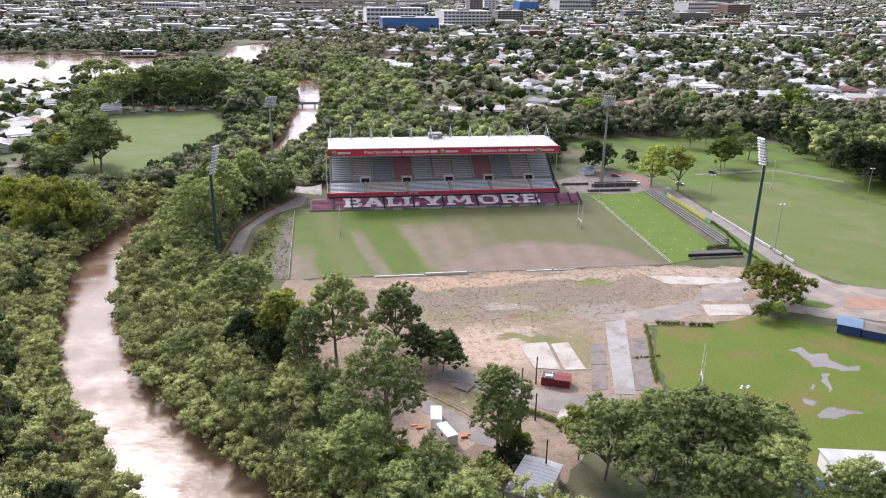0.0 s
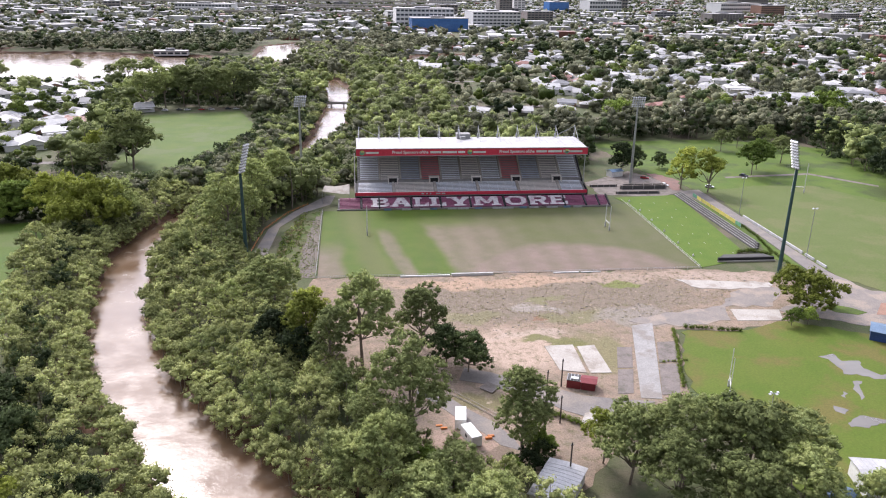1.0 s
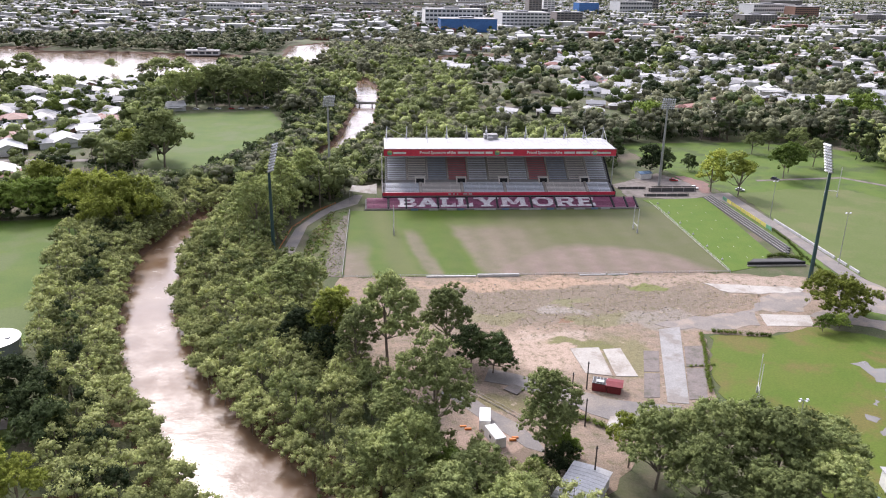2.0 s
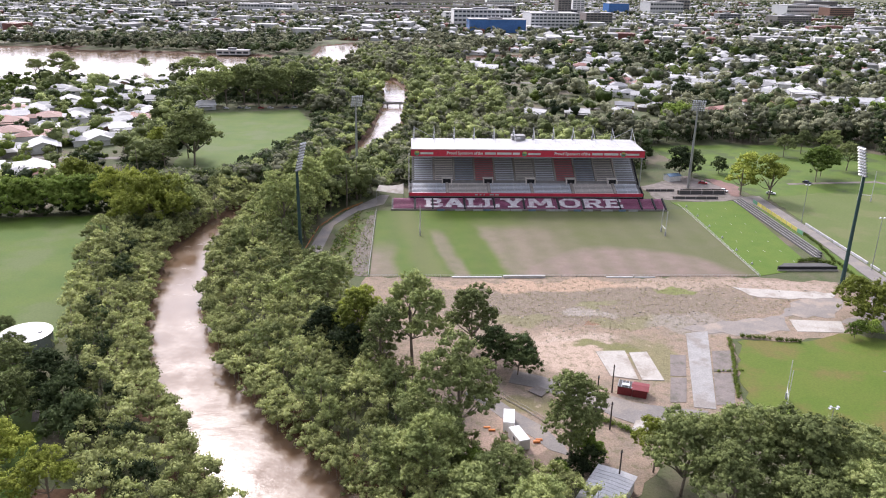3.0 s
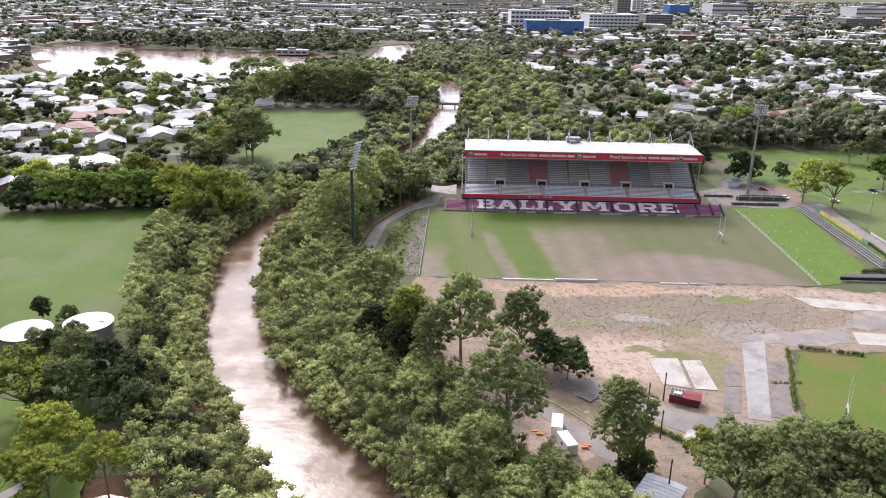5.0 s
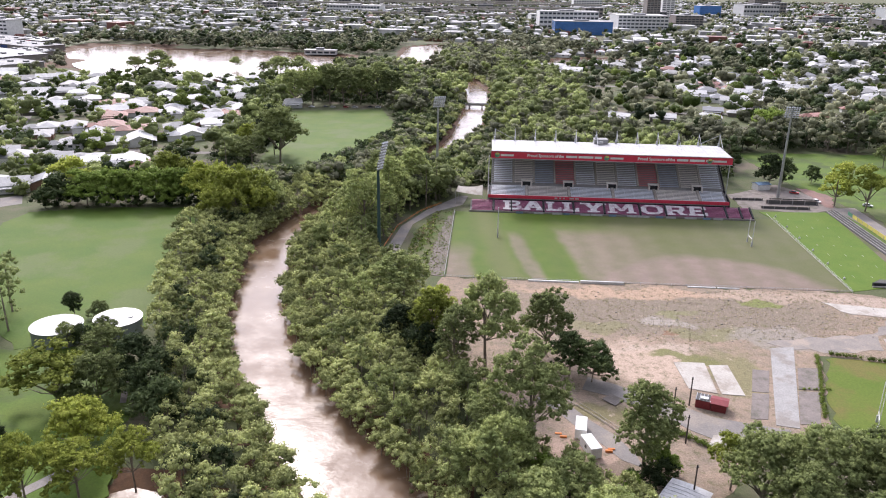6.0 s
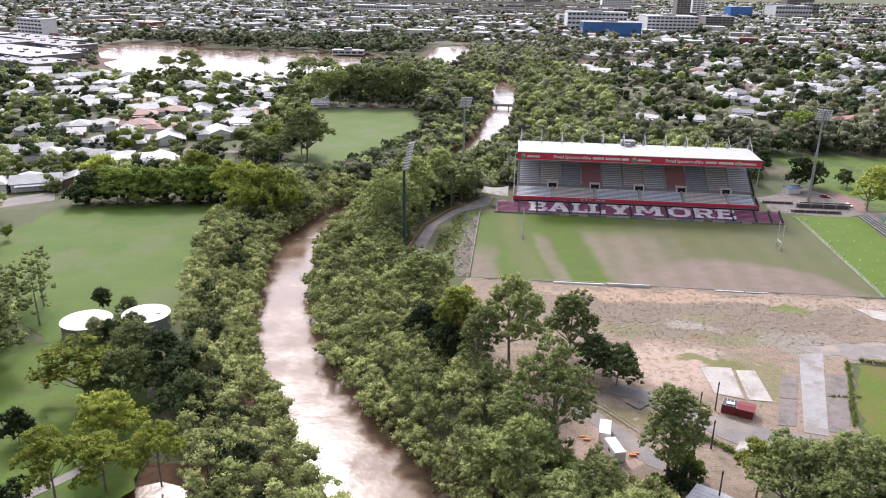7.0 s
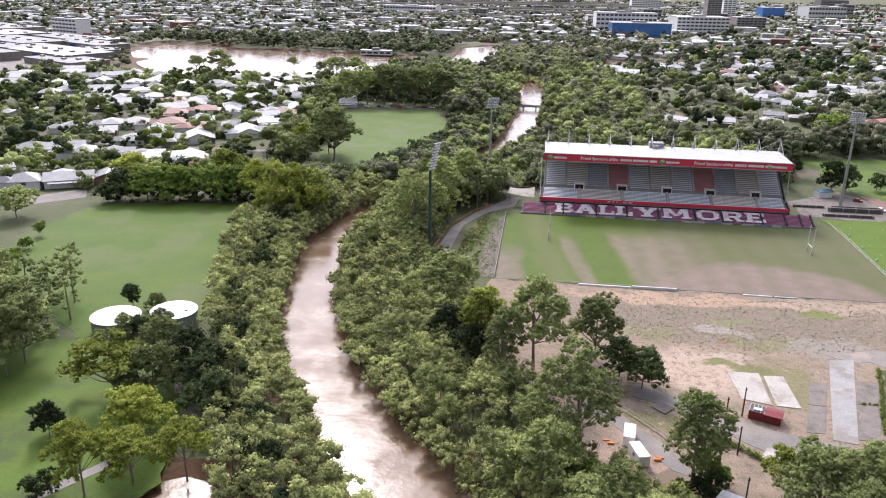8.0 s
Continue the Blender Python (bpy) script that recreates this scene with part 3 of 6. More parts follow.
part("lower_deck", prism(bmesh.new(), stepped(340.7, 4.4, 349.6, 7.5, 9, 0.6), X0 + 0.3, X1 - 0.3), M["grey"], stand)
part("upper_deck", prism(bmesh.new(), stepped(351.0, 8.2, 365.0, 17.0, 14, 0.8), X0 + 1.6, X1 - 0.4), M["grey"], stand)
part("crosswalk", boxed(X0 + 0.3, X1 - 0.3, 349.6, 351.0, 7.0, 7.5), M["grey"], stand)
part("back_wall", boxed(X0 + 1.5, X1, 365.0, 365.4, 0, 24.0), M["concrete"], stand)
LOWER_EDGES = [X0 + 0.8, 19.0, 38.3, 58.3, 77.3, 97.0, X1 - 0.8]
LOWER_LOOK = ["seatblue", "seatgrey", "seatblue", "seatblue", "seatgrey", "seatblue"]
UPPER_LOOK = ["seatblue", "seatgrey", "seatnavy", "seatred", "seatblue", "seatgrey", "seatblue", "seatred", "seatnavy", "seatgrey", "seatblue"]


def bench(width, material):
    bm = boxed(-width / 2, width / 2, -0.36, 0.3, 0.36, 0.44)
    box(bm, -width / 2, width / 2, 0.26, 0.31, 0.44, 0.56)
    k = max(2, int(width / 3))
    for i in range(k):
        x = -width / 2 + 0.4 + i * (width - 0.8) / (k - 1)
        box(bm, x - 0.05, x + 0.05, -0.2, 0.2, 0, 0.36)
    me = bpy.data.meshes.new("bench")
    bm.to_mesh(me), bm.free()
    me.materials.append(material)
    return me


for a, b, tone in zip(LOWER_EDGES, LOWER_EDGES[1:], LOWER_LOOK):
    me = bench(b - a - 1.5, M[tone])
    for i in range(9):
        again("bench", me, stand, pose((a + b) / 2, 340.7 + (i + 0.6) * 8.9 / 9, 4.4 + (i + 1) * 3.1 / 9))
step = (X1 - 0.9 - X0 - 2.2) / 11
for j, tone in enumerate(UPPER_LOOK):
    me = bench(step - 1.0, M[tone])
    for i in range(14):
        again("bench", me, stand, pose(X0 + 2.2 + (j + 0.5) * step, 351.0 + (i + 0.6), 8.2 + (i + 1) * 8.8 / 14))
for x in (19.0, 38.3, 58.3, 77.3, 97.0):
    v = part("vomitory", boxed(x - 2.3, x - 1.9, 348.8, 352.6, 7.4, 9.7), M["seatgrey"], stand, "concrete stair mouth between the tiers")
    part("cheek_wall", boxed(x + 1.9, x + 2.3, 348.8, 352.6, 7.4, 9.7), M["seatgrey"], v)
    part("lintel", boxed(x - 2.4, x + 2.4, 350.9, 352.8, 9.7, 10.3), M["seatgrey"], v)
    # a near-black panel paints the dark of the doorway
    part("opening", boxed(x - 1.9, x + 1.9, 350.7, 351.0, 7.5, 9.7), M["dark"], v, "near-black panel for the doorway's shade")
    for a, b in ((x - 4.8, x - 2.4), (x + 2.4, x + 4.8)):
        part("rail", boxed(a, b, 349.5, 349.6, 7.5, 8.5), M["grey"], v)
for a in LOWER_EDGES[1:-1]:
    part("stair", prism(bmesh.new(), [(340.8, 4.9), (349.6, 8.05), (349.6, 8.4), (340.8, 5.3)], a - 0.6, a + 0.6), M["slab"], stand, "pale concrete aisle steps")
for j in range(1, 11):
    a = X0 + 2.2 + j * step
    part("stair", prism(bmesh.new(), [(351.2, 9.1), (365, 17.7), (365, 18.1), (351.2, 9.5)], a - 0.4, a + 0.4), M["slab"], stand, "pale concrete aisle steps")
for x in (X0, X1 - 0.35):
    part("side_wall", prism(bmesh.new(), [(340.2, 0), (340.2, 5.9), (349.6, 8.6), (351, 9.6), (365, 18.2), (366.5, 18.2), (366.5, 0)], x, x + 0.35), M["dark"] if x > 50 else M["grey"], stand, "dark raked end wall")
roof = part("roof", prism(bmesh.new(), [(345.3, 24.9), (367.6, 25.5), (367.6, 25.1), (345.3, 24.3)], 2.4, 109.4), M["roofsheet"], stand, "white metal cantilever roof")
for i in range(60):
    x = 3.3 + i * 1.79
    part("seam", prism(bmesh.new(), [(345.4, 24.9), (367.5, 25.5), (367.5, 25.56), (345.4, 24.96)], x, x + 0.08), M["roofsheet"], roof)
part("soffit", prism(bmesh.new(), [(345.8, 23.6), (365, 23.6), (365, 23.4), (345.8, 23.4)], 2.8, 109.0), M["whitewall"], stand)
fascia = part("fascia", boxed(2.2, 109.6, 344.9, 345.3, 21.7, 25.0, bevel=0.04), M["red"], stand, "long red sponsor fascia with white lettering")
part("gutter", boxed(2.1, 109.7, 344.7, 344.9, 24.85, 25.15), M["white"], fascia)
part("gutter", boxed(2.1, 109.7, 344.7, 344.9, 21.55, 21.75), M["white"], fascia)


def on_front(me, x, y, z, parent, material, name="lettering"):
    me.materials.clear()
    me.materials.append(material)
    return again(name, me, parent, pose(x, y, z, 90, 0, 0))


for x in (9.5, 58.6, 104.2):
    bm = rod(bmesh.new(), (x - 4.6, 344.85, 23.2), (x - 4.6, 344.8, 23.2), 1.15, n=14)
    box(bm, x - 5.6, x - 4.4, 344.8, 344.85, 22.3, 22.9)
    part("emblem", bm, M["greenlogo"], fascia, "green and yellow emblem")
    part("emblem_band", boxed(x - 5.2, x - 3.8, 344.74, 344.79, 23.4, 24.1), M["yellow"], fascia)
    part("sign_bar", boxed(x - 3.0, x + 2.8, 344.8, 344.87, 22.7, 23.6, bevel=0.02), M["whitewall"], fascia)
for x in (22.6, 71.9):
    for word, at, in (("Proud", -1.9), ("Sponsors", 4.3), ("of", 8.9), ("the", 11.1)):
        on_front(lettering(word, 1.35, 0.04, 0.03), x + at, 344.86, 23.3, fascia, M["whitewall"])
    for a, b in ((13.2, 18.2), (18.8, 25.4), (26.0, 29.2)):
        part("sign_bar", boxed(x + a, x + b, 344.8, 344.87, 22.75, 23.75), M["whitewall"], fascia)
for i in range(12):
    x = 3.6 + i * 9.57
    mast = part("mast", rod(bmesh.new(), (x, 366.6, 18), (x + 0.2, 367.0, 31.2), 0.28, 0.2), M["polegrey"], stand, "pale steel roof mast")
    part("tie", rod(bmesh.new(), (x + 0.2, 366.9, 30.6), (x, 358.0, 25.3), 0.09, n=5), M["polegrey"], mast)
    part("bracket", boxed(x - 0.35, x + 0.35, 366.2, 367.2, 25.4, 27.2), M["polegrey"], mast)
for s, x in ((1, 3.6), (-1, 108.9)):
    part("stay", rod(bmesh.new(), (x + 0.2, 367, 30.8), (x + s * 9, 367, 26.2), 0.09, n=5), M["polegrey"], stand)
for x in (2.8, 109.0):
    part("column", boxed(x - 0.18, x + 0.18, 346.2, 346.6, 7.0, 22.4), M["polegrey"], stand)
unit = part("air_handler", boxed(50.5, 57.0, 364.5, 369, 25.5, 27.6, bevel=0.1), M["rooflight"], stand, "rooftop air handling unit")
part("duct", boxed(52, 54.5, 362.5, 364.5, 25.4, 26.8, bevel=0.1), M["rooflight"], unit)
part("cowl", rod(bmesh.new(), (51.5, 366, 27.6), (51.5, 366, 29.4), 0.5), M["polegrey"], unit)

# lower terrace with the name across its seats
terrace = thing("seating_terrace", "maroon seating terrace with the venue's name in white", "seating terrace")
part("terrace_deck", prism(bmesh.new(), stepped(332.2, 0.35, 339.4, 3.2, 9, 0.35), -6.4, 118.2), M["grey"], terrace)
part("front_wall", boxed(-6.8, 118.4, 331.5, 331.9, 0, 0.75), M["concrete"], terrace, "low concrete front wall")
SPLITS = [-6.2, 4.0, 12.0, 26.4, 39.8, 53.4, 69.1, 80.5, 97.1, 107.0, 113.3, 118.0]
for a, b in zip(SPLITS, SPLITS[1:]):
    me = bench(b - a - 1.1, M["maroon"])
    for i in range(9):
        ob = again("bench", me, terrace, pose((a + b) / 2, 332.2 + (i + 0.55) * 0.8, 0.35 + (i + 1) * 2.85 / 9 - 0.1) @ Matrix.Diagonal((1, 1.3, 1, 1)))
    part("aisle", prism(bmesh.new(), [(332.2, 0.6), (339.4, 3.45), (339.4, 4.05), (332.2, 1.2)], b - 0.35, b + 0.35), M["dark"], terrace)
RAKE = math.degrees(math.atan2(2.85, 7.2))
STROKES = {
    "B": [((0.1, 0), (0.34, 0), (0.34, 1), (0.1, 1)), ((0, 0.8), (0.8, 0.8), (0.72, 1), (0, 1)), ((0.3, 0.42), (0.84, 0.42), (0.84, 0.6), (0.3, 0.6)), ((0, 0), (0.84, 0), (0.9, 0.2), (0, 0.2)), ((0.68, 0.52), (0.94, 0.62), (0.94, 0.86), (0.7, 1)), ((0.72, 0), (1, 0.14), (1, 0.4), (0.74, 0.52))],
    "A": [((0.06, 0), (0.3, 0), (0.6, 1), (0.36, 1)), ((0.7, 0), (0.94, 0), (0.64, 1), (0.4, 1)), ((0.26, 0.26), (0.74, 0.26), (0.7, 0.44), (0.3, 0.44)), ((0, 0), (0.38, 0), (0.38, 0.15), (0, 0.15)), ((0.62, 0), (1, 0), (1, 0.15), (0.62, 0.15))],
    "L": [((0.12, 0), (0.42, 0), (0.42, 1), (0.12, 1)), ((0, 0), (1, 0), (1, 0.2), (0, 0.2)), ((0, 0.84), (0.56, 0.84), (0.56, 1), (0, 1)), ((0.78, 0), (1, 0), (1, 0.42), (0.78, 0.36))],
    "Y": [((0.06, 1), (0.32, 1), (0.62, 0.44), (0.4, 0.38)), ((0.68, 1), (0.94, 1), (0.6, 0.38), (0.4, 0.44)), ((0.38, 0), (0.62, 0), (0.62, 0.5), (0.38, 0.5)), ((0, 0.85), (0.4, 0.85), (0.4, 1), (0, 1)), ((0.6, 0.85), (1, 0.85), (1, 1), (0.6, 1)), ((0.26, 0), (0.74, 0), (0.74, 0.15), (0.26, 0.15))],
    "M": [((0.08, 0), (0.26, 0), (0.26, 1), (0.08, 1)), ((0.74, 0), (0.92, 0), (0.92, 1), (0.74, 1)), ((0.1, 1), (0.32, 1), (0.58, 0.24), (0.42, 0.24)), ((0.68, 1), (0.9, 1), (0.58, 0.24), (0.42, 0.24)), ((0, 0), (0.34, 0), (0.34, 0.15), (0, 0.15)), ((0.66, 0), (1, 0), (1, 0.15), (0.66, 0.15))],
    "O": [((0.25, 0), (0.75, 0), (0.7, 0.2), (0.3, 0.2)), ((0.75, 0), (1, 0.28), (0.76, 0.34), (0.66, 0.18)), ((1, 0.26), (1, 0.74), (0.76, 0.74), (0.76, 0.26)), ((1, 0.72), (0.75, 1), (0.66, 0.82), (0.76, 0.66)), ((0.75, 1), (0.25, 1), (0.3, 0.8), (0.7, 0.8)), ((0.25, 1), (0, 0.72), (0.24, 0.66), (0.34, 0.82)), ((0, 0.74), (0, 0.26), (0.24, 0.26), (0.24, 0.74)), ((0, 0.28), (0.25, 0), (0.34, 0.18), (0.24, 0.34))],
    "R": [((0.1, 0), (0.34, 0), (0.34, 1), (0.1, 1)), ((0, 0.8), (0.8, 0.8), (0.72, 1), (0, 1)), ((0.3, 0.38), (0.84, 0.38), (0.84, 0.56), (0.3, 0.56)), ((0.68, 0.4), (0.94, 0.54), (0.94, 0.84), (0.7, 1)), ((0.5, 0.44), (0.72, 0.44), (0.94, 0), (0.7, 0)), ((0, 0), (0.46, 0), (0.46, 0.15), (0, 0.15)), ((0.66, 0), (1, 0), (1, 0.15), (0.66, 0.15))],
    "E": [((0.1, 0), (0.36, 0), (0.36, 1), (0.1, 1)), ((0, 0), (1, 0), (1, 0.2), (0, 0.2)), ((0, 0.8), (0.96, 0.8), (0.96, 1), (0, 1)), ((0.3, 0.42), (0.7, 0.42), (0.7, 0.6), (0.3, 0.6)), ((0.78, 0), (1, 0), (1, 0.36), (0.78, 0.32)), ((0.74, 0.68), (0.96, 0.64), (0.96, 1), (0.74, 1))],
}
for ch, x, w in (("B", 12.4, 8.2), ("A", 21.8, 10.4), ("L", 30.9, 6.8), ("L", 38.5, 7.4), ("Y", 48.6, 11.6), ("M", 61.0, 12.6), ("O", 74.5, 9.6), ("R", 84.8, 9.4), ("E", 94.4, 8.4)):
    bm = bmesh.new()
    for k, shape in enumerate(STROKES[ch]):
        lift = 0.05 + 0.006 * k
        tops = [bm.verts.new(((u - 0.5) * w, (v - 0.5) * 6.6, lift)) for u, v in shape]
        lows = [bm.verts.new((p.co.x, p.co.y, -0.05)) for p in tops]
        bm.faces.new(tops), bm.faces.new(lows)
        for q in range(4):
            bm.faces.new((tops[q], lows[q], lows[(q + 1) % 4], tops[(q + 1) % 4]))
    bmesh.ops.recalc_face_normals(bm, faces=bm.faces)
    part("letter", bm, M["letterwhite"], terrace).matrix_basis = pose(x, 335.75, 2.5, RAKE, 0, 0)
for i in range(14):
    x = 14 + i * 6.6 + (i * 37 % 5) * 0.7
    part("advertising_board", boxed(x, x + 3.2 + i % 3, 331.0, 331.1, 0.1, 0.95), M["white"] if i % 3 else M["bluelight"], terrace)

# canopy tent at the end of the stand
tent = thing("canopy_tent", "sagging white fabric canopy at the stand's end", "tent")
sail = bmesh.new()
rim = [Vector(p) for p in ((-13.5, 343.5, 6.0), (-1.2, 342.5, 4.7), (-1.2, 350, 7.6), (-12.5, 350, 7.0))]
grid = [[rim[0].lerp(rim[1], i / 10).lerp(rim[3].lerp(rim[2], i / 10), j / 6) - Vector((0, 0, 2.2 * (i / 10) * (1 - i / 10) * (0.35 + j / 6))) for i in range(11)] for j in range(7)]
for lift in (0.0, -0.07):
    rows = [[sail.verts.new(p + Vector((0, 0, lift))) for p in row] for row in grid]
    for j in range(6):
        for i in range(10):
            q = (rows[j][i], rows[j][i + 1], rows[j + 1][i + 1], rows[j + 1][i])
            sail.faces.new(q if lift == 0 else q[::-1])
part("canopy", sail, M["slab"], tent)
for p in rim:
    part("pole", rod(bmesh.new(), (p.x, p.y, 0), (p.x, p.y, p.z + 0.2), 0.07, n=6), M["polegrey"], tent)


# ---------------------------------------------------------------- floodlights
def floodlight(x, y, top, heading, rows, cols, rack_h, rack_w, steel):
    """A tapered mast with a leaning rack of lamps."""
    t = thing("floodlight", "tall steel floodlight mast with a rack of lamps", "floodlight", pose(x, y, 0, 0, 0, heading), "stadium floodlights")
    part("base", boxed(-0.9, 0.9, -0.9, 0.9, 0, 0.5, bevel=0.05), M["concrete"], t)
    part("mast", rod(bmesh.new(), (0, 0, 0.4), (0, 0, top - rack_h * 0.75), 0.75, 0.38, 12), steel, t)
    rack = part("rack", rod(bmesh.new(), (0, 0, top - rack_h), (0, -2.6, top), 0.3, 0.22, 8), steel, t, "leaning lamp rack")
    bm = bmesh.new()
    rod(bm, (0, 0, -0.3), (0, -0.5, 0), 0.34, 0.42, 10)
    body = bpy.data.meshes.new("lamp")
    bm.to_mesh(body), bm.free()
    body.materials.append(M["polegrey"])
    bm = rod(bmesh.new(), (0, -0.5, 0), (0, -0.56, 0.01), 0.4, 0.38, 10)
    lens = bpy.data.meshes.new("lens")
    bm.to_mesh(lens), bm.free()
    lens.materials.append(M["lampglass"])
    for r in range(rows):
        f = (r + 0.5) / rows
        z, yy = top - rack_h + rack_h * f, -2.6 * f
        part("crossarm", boxed(-rack_w / 2, rack_w / 2, yy - 0.08, yy + 0.08, z - 0.08, z + 0.08), steel, rack)
        for c in range(cols):
            px = -rack_w / 2 + rack_w * (c + 0.5) / cols
            again("lamp", body, rack, pose(px, yy - 0.15, z, -18, 0, 0))
            again("lens", lens, rack, pose(px, yy - 0.15, z, -18, 0, 0))
    part("ladder", boxed(-0.2, 0.2, 0.5, 0.58, 1, top - rack_h), steel, t)
    return t


floodlight(-38.4, 268.3, 44.0, 64, 10, 4, 10.5, 3.6, M["polegreen"])
floodlight(-26.2, 405.9, 40.0, 25, 7, 6, 6.0, 6.4, M["polegrey"])
floodlight(140.5, 368.0, 45.2, -12, 6, 6, 5.6, 6.4, M["polegrey"])
floodlight(151.7, 243.3, 49.0, -80, 10, 4, 10.0, 3.6, M["polegreen"])


def small_light(x, y, h):
    t = thing("lamp_post", "slender grey field lamp post with four heads", "lamp post", pose(x, y, 0), "field lamp posts")
    part("post", rod(bmesh.new(), (0, 0, 0), (0, 0, h), 0.16, 0.09, 8), M["polegrey"], t)
    head = part("crossarm", boxed(-1.3, 1.3, -0.06, 0.06, h - 0.1, h + 0.05), M["polegrey"], t)
    for a, b in ((-1.1, -0.4), (-0.4, 0.5), (0.4, -0.5), (1.1, 0.4)):
        part("lamp", boxed(a - 0.25, a + 0.25, b - 0.22, b + 0.22, h - 0.12, h + 0.12, bevel=0.06), M["lampglass"], head)


for a in ((172.9, 315.6, 17), (171.1, 258.2, 20), (255.7, 320.8, 17)):
    small_light(*a)


# ---------------------------------------------------------------- pitch furniture
def goal(x, y, heading, h, wear, r=0.16):
    t = thing("goal_posts", f"white rugby goal posts {wear}", "goal posts", pose(x, y, 0, 0, 0, heading), "rugby goals")
    for s in (-2.8, 2.8):
        post = part("upright", rod(bmesh.new(), (s, 0, 0), (s, 0, h), r, r * 0.85, 8), M["whitewall"], t)
        part("pad", boxed(s - 0.25, s + 0.25, -0.25, 0.25, 0.05, 1.9, bevel=0.05), M["white"], post)
    part("crossbar", rod(bmesh.new(), (-2.8, 0, 3), (2.8, 0, 3), r * 0.8, n=8), M["whitewall"], t)


goal(5.7, 299.5, 90, 11, "standing in silted grass")
goal(106.3, 299.5, 90, 10.5, "on the pitch beside the grandstand")
goal(95.0, 165.2, 66, 11, "on the muddy lower field", 0.1)
goal(221, 350.3, -24, 15, "on the practice field")


def fence(name, label, pts, h, gapx, bar, material, rails=(0.95, 0.5)):
    t = thing(name, label, "fence")
    for (x0, y0), (x1, y1) in zip(pts, pts[1:]):
        k = max(1, int(math.hypot(x1 - x0, y1 - y0) / gapx))
        for i in range(k + 1):
            x, y = x0 + (x1 - x0) * i / k, y0 + (y1 - y0) * i / k
            part("post", boxed(x - bar, x + bar, y - bar, y + bar, 0, h), material, t)
        for f in rails:
            part("rail", rod(bmesh.new(), (x0, y0, h * f), (x1, y1, h * f), bar * 0.8, n=6), material, t)
    return t


fence("boundary_rail", "white rail fence along the dead-ball line", [(127.6, 335), (126.2, 252.4)], 1.0, 4, 0.055, M["white"])
sheet("kerb_line", [(127.35, 344), (127.6, 344), (126.45, 252.6), (126.2, 252.6)], 0.135, M["slab"], "pale edging strip along the dead-ball line", "edging", 0)
fence("boundary_rail", "weathered rail fence along the pitch's end", [(-13.2, 331), (-13.2, 252)], 1.1, 4, 0.07, M["white"])
fence("boundary_rail", "broken rail fence along the near touchline", [(-13, 251.2), (22, 250.9), (60, 250.9), (126, 251)], 1.0, 5, 0.06, M["polegrey"])
for x0, x1, h in ((16.0, 33.5, 0.55), (34, 48.8, 0.95), (70.5, 80, 0.4), (80.6, 88, 0.35)):
    tagged(part("low_wall", boxed(x0, x1, 250.3, 250.8, 0, h, bevel=0.03), M["whitewall"]), "low white boundary wall by the dirt lot", "wall")
for i in range(6):
    x, y = 127.4 - i * 0.25, 345 - i * 15
    t = thing("corner_flag", "short white flag post by the pitch", "flag", pose(x + 2.5, y - 6, 0), "touchline flags")
    part("staff", rod(bmesh.new(), (0, 0, 0), (0, 0, 1.3), 0.05, n=6), M["white"], t)
    part("pad", boxed(-0.3, 0.3, -0.3, 0.3, 0, 0.7, bevel=0.06), M["white"], t)

# concrete bleachers between the strip and the road
bleacher = thing("bleachers", "weathered concrete bleacher steps", "bleachers")
for i in range(4):
    part("step", boxed(156.0 + i * 1.15, 157.15 + i * 1.15, 268 + i * 2, 350, 0, 0.3 + i * 0.28), M["darkconcrete"], bleacher)
    part("bench", boxed(156.3 + i * 1.15, 156.65 + i * 1.15, 270 + i * 2, 349, 0.58 + i * 0.28, 0.66 + i * 0.28), M["grey"], bleacher)
    for k in range(8):
        part("support", boxed(156.4 + i * 1.15, 156.55 + i * 1.15, 279 + k * 9, 279.2 + k * 9, 0.3 + i * 0.28, 0.58 + i * 0.28), M["grey"], bleacher)
banner = thing("banner_fence", "long yellow advertising banner on a fence", "banner")
for i in range(10):
    y = 297 + i * 4.9
    part("panel", boxed(164.2, 164.3, y, y + 4.7, 0.3, 1.9), M["yellow"] if i not in (0, 9) else M["greenlogo"], banner)
    part("post", boxed(164.1, 164.25, y - 0.12, y - 0.02, 0, 2.0), M["polegrey"], banner)
for y0, y1 in ((264, 289), (289.3, 312), (256, 262), (248, 254)):
    tagged(part("low_wall", boxed(172.7, 173.2, y0, y1, 0, 1.0, bevel=0.03), M["white"]), "low white wall along the service road", "wall", "road side walls")
steps = thing("end_terrace", "curved dark concrete terrace with a pale coping", "terrace")
for i in range(4):
    part("step", boxed(137 + i * 1.2, 157, 258 + i * 1.5, 259.5 + i * 1.5, 0, 1.3 - i * 0.28), M["darkconcrete"], steps)
part("wall", boxed(135.5, 157.5, 257.2, 258, 0, 1.6), M["dark"], steps)
part("coping", boxed(135.2, 157.8, 256.7, 257.2, 0, 0.55, bevel=0.04), M["slab"], steps)
yard = thing("yard_wall", "tiered concrete yard walls beside the grandstand", "wall")
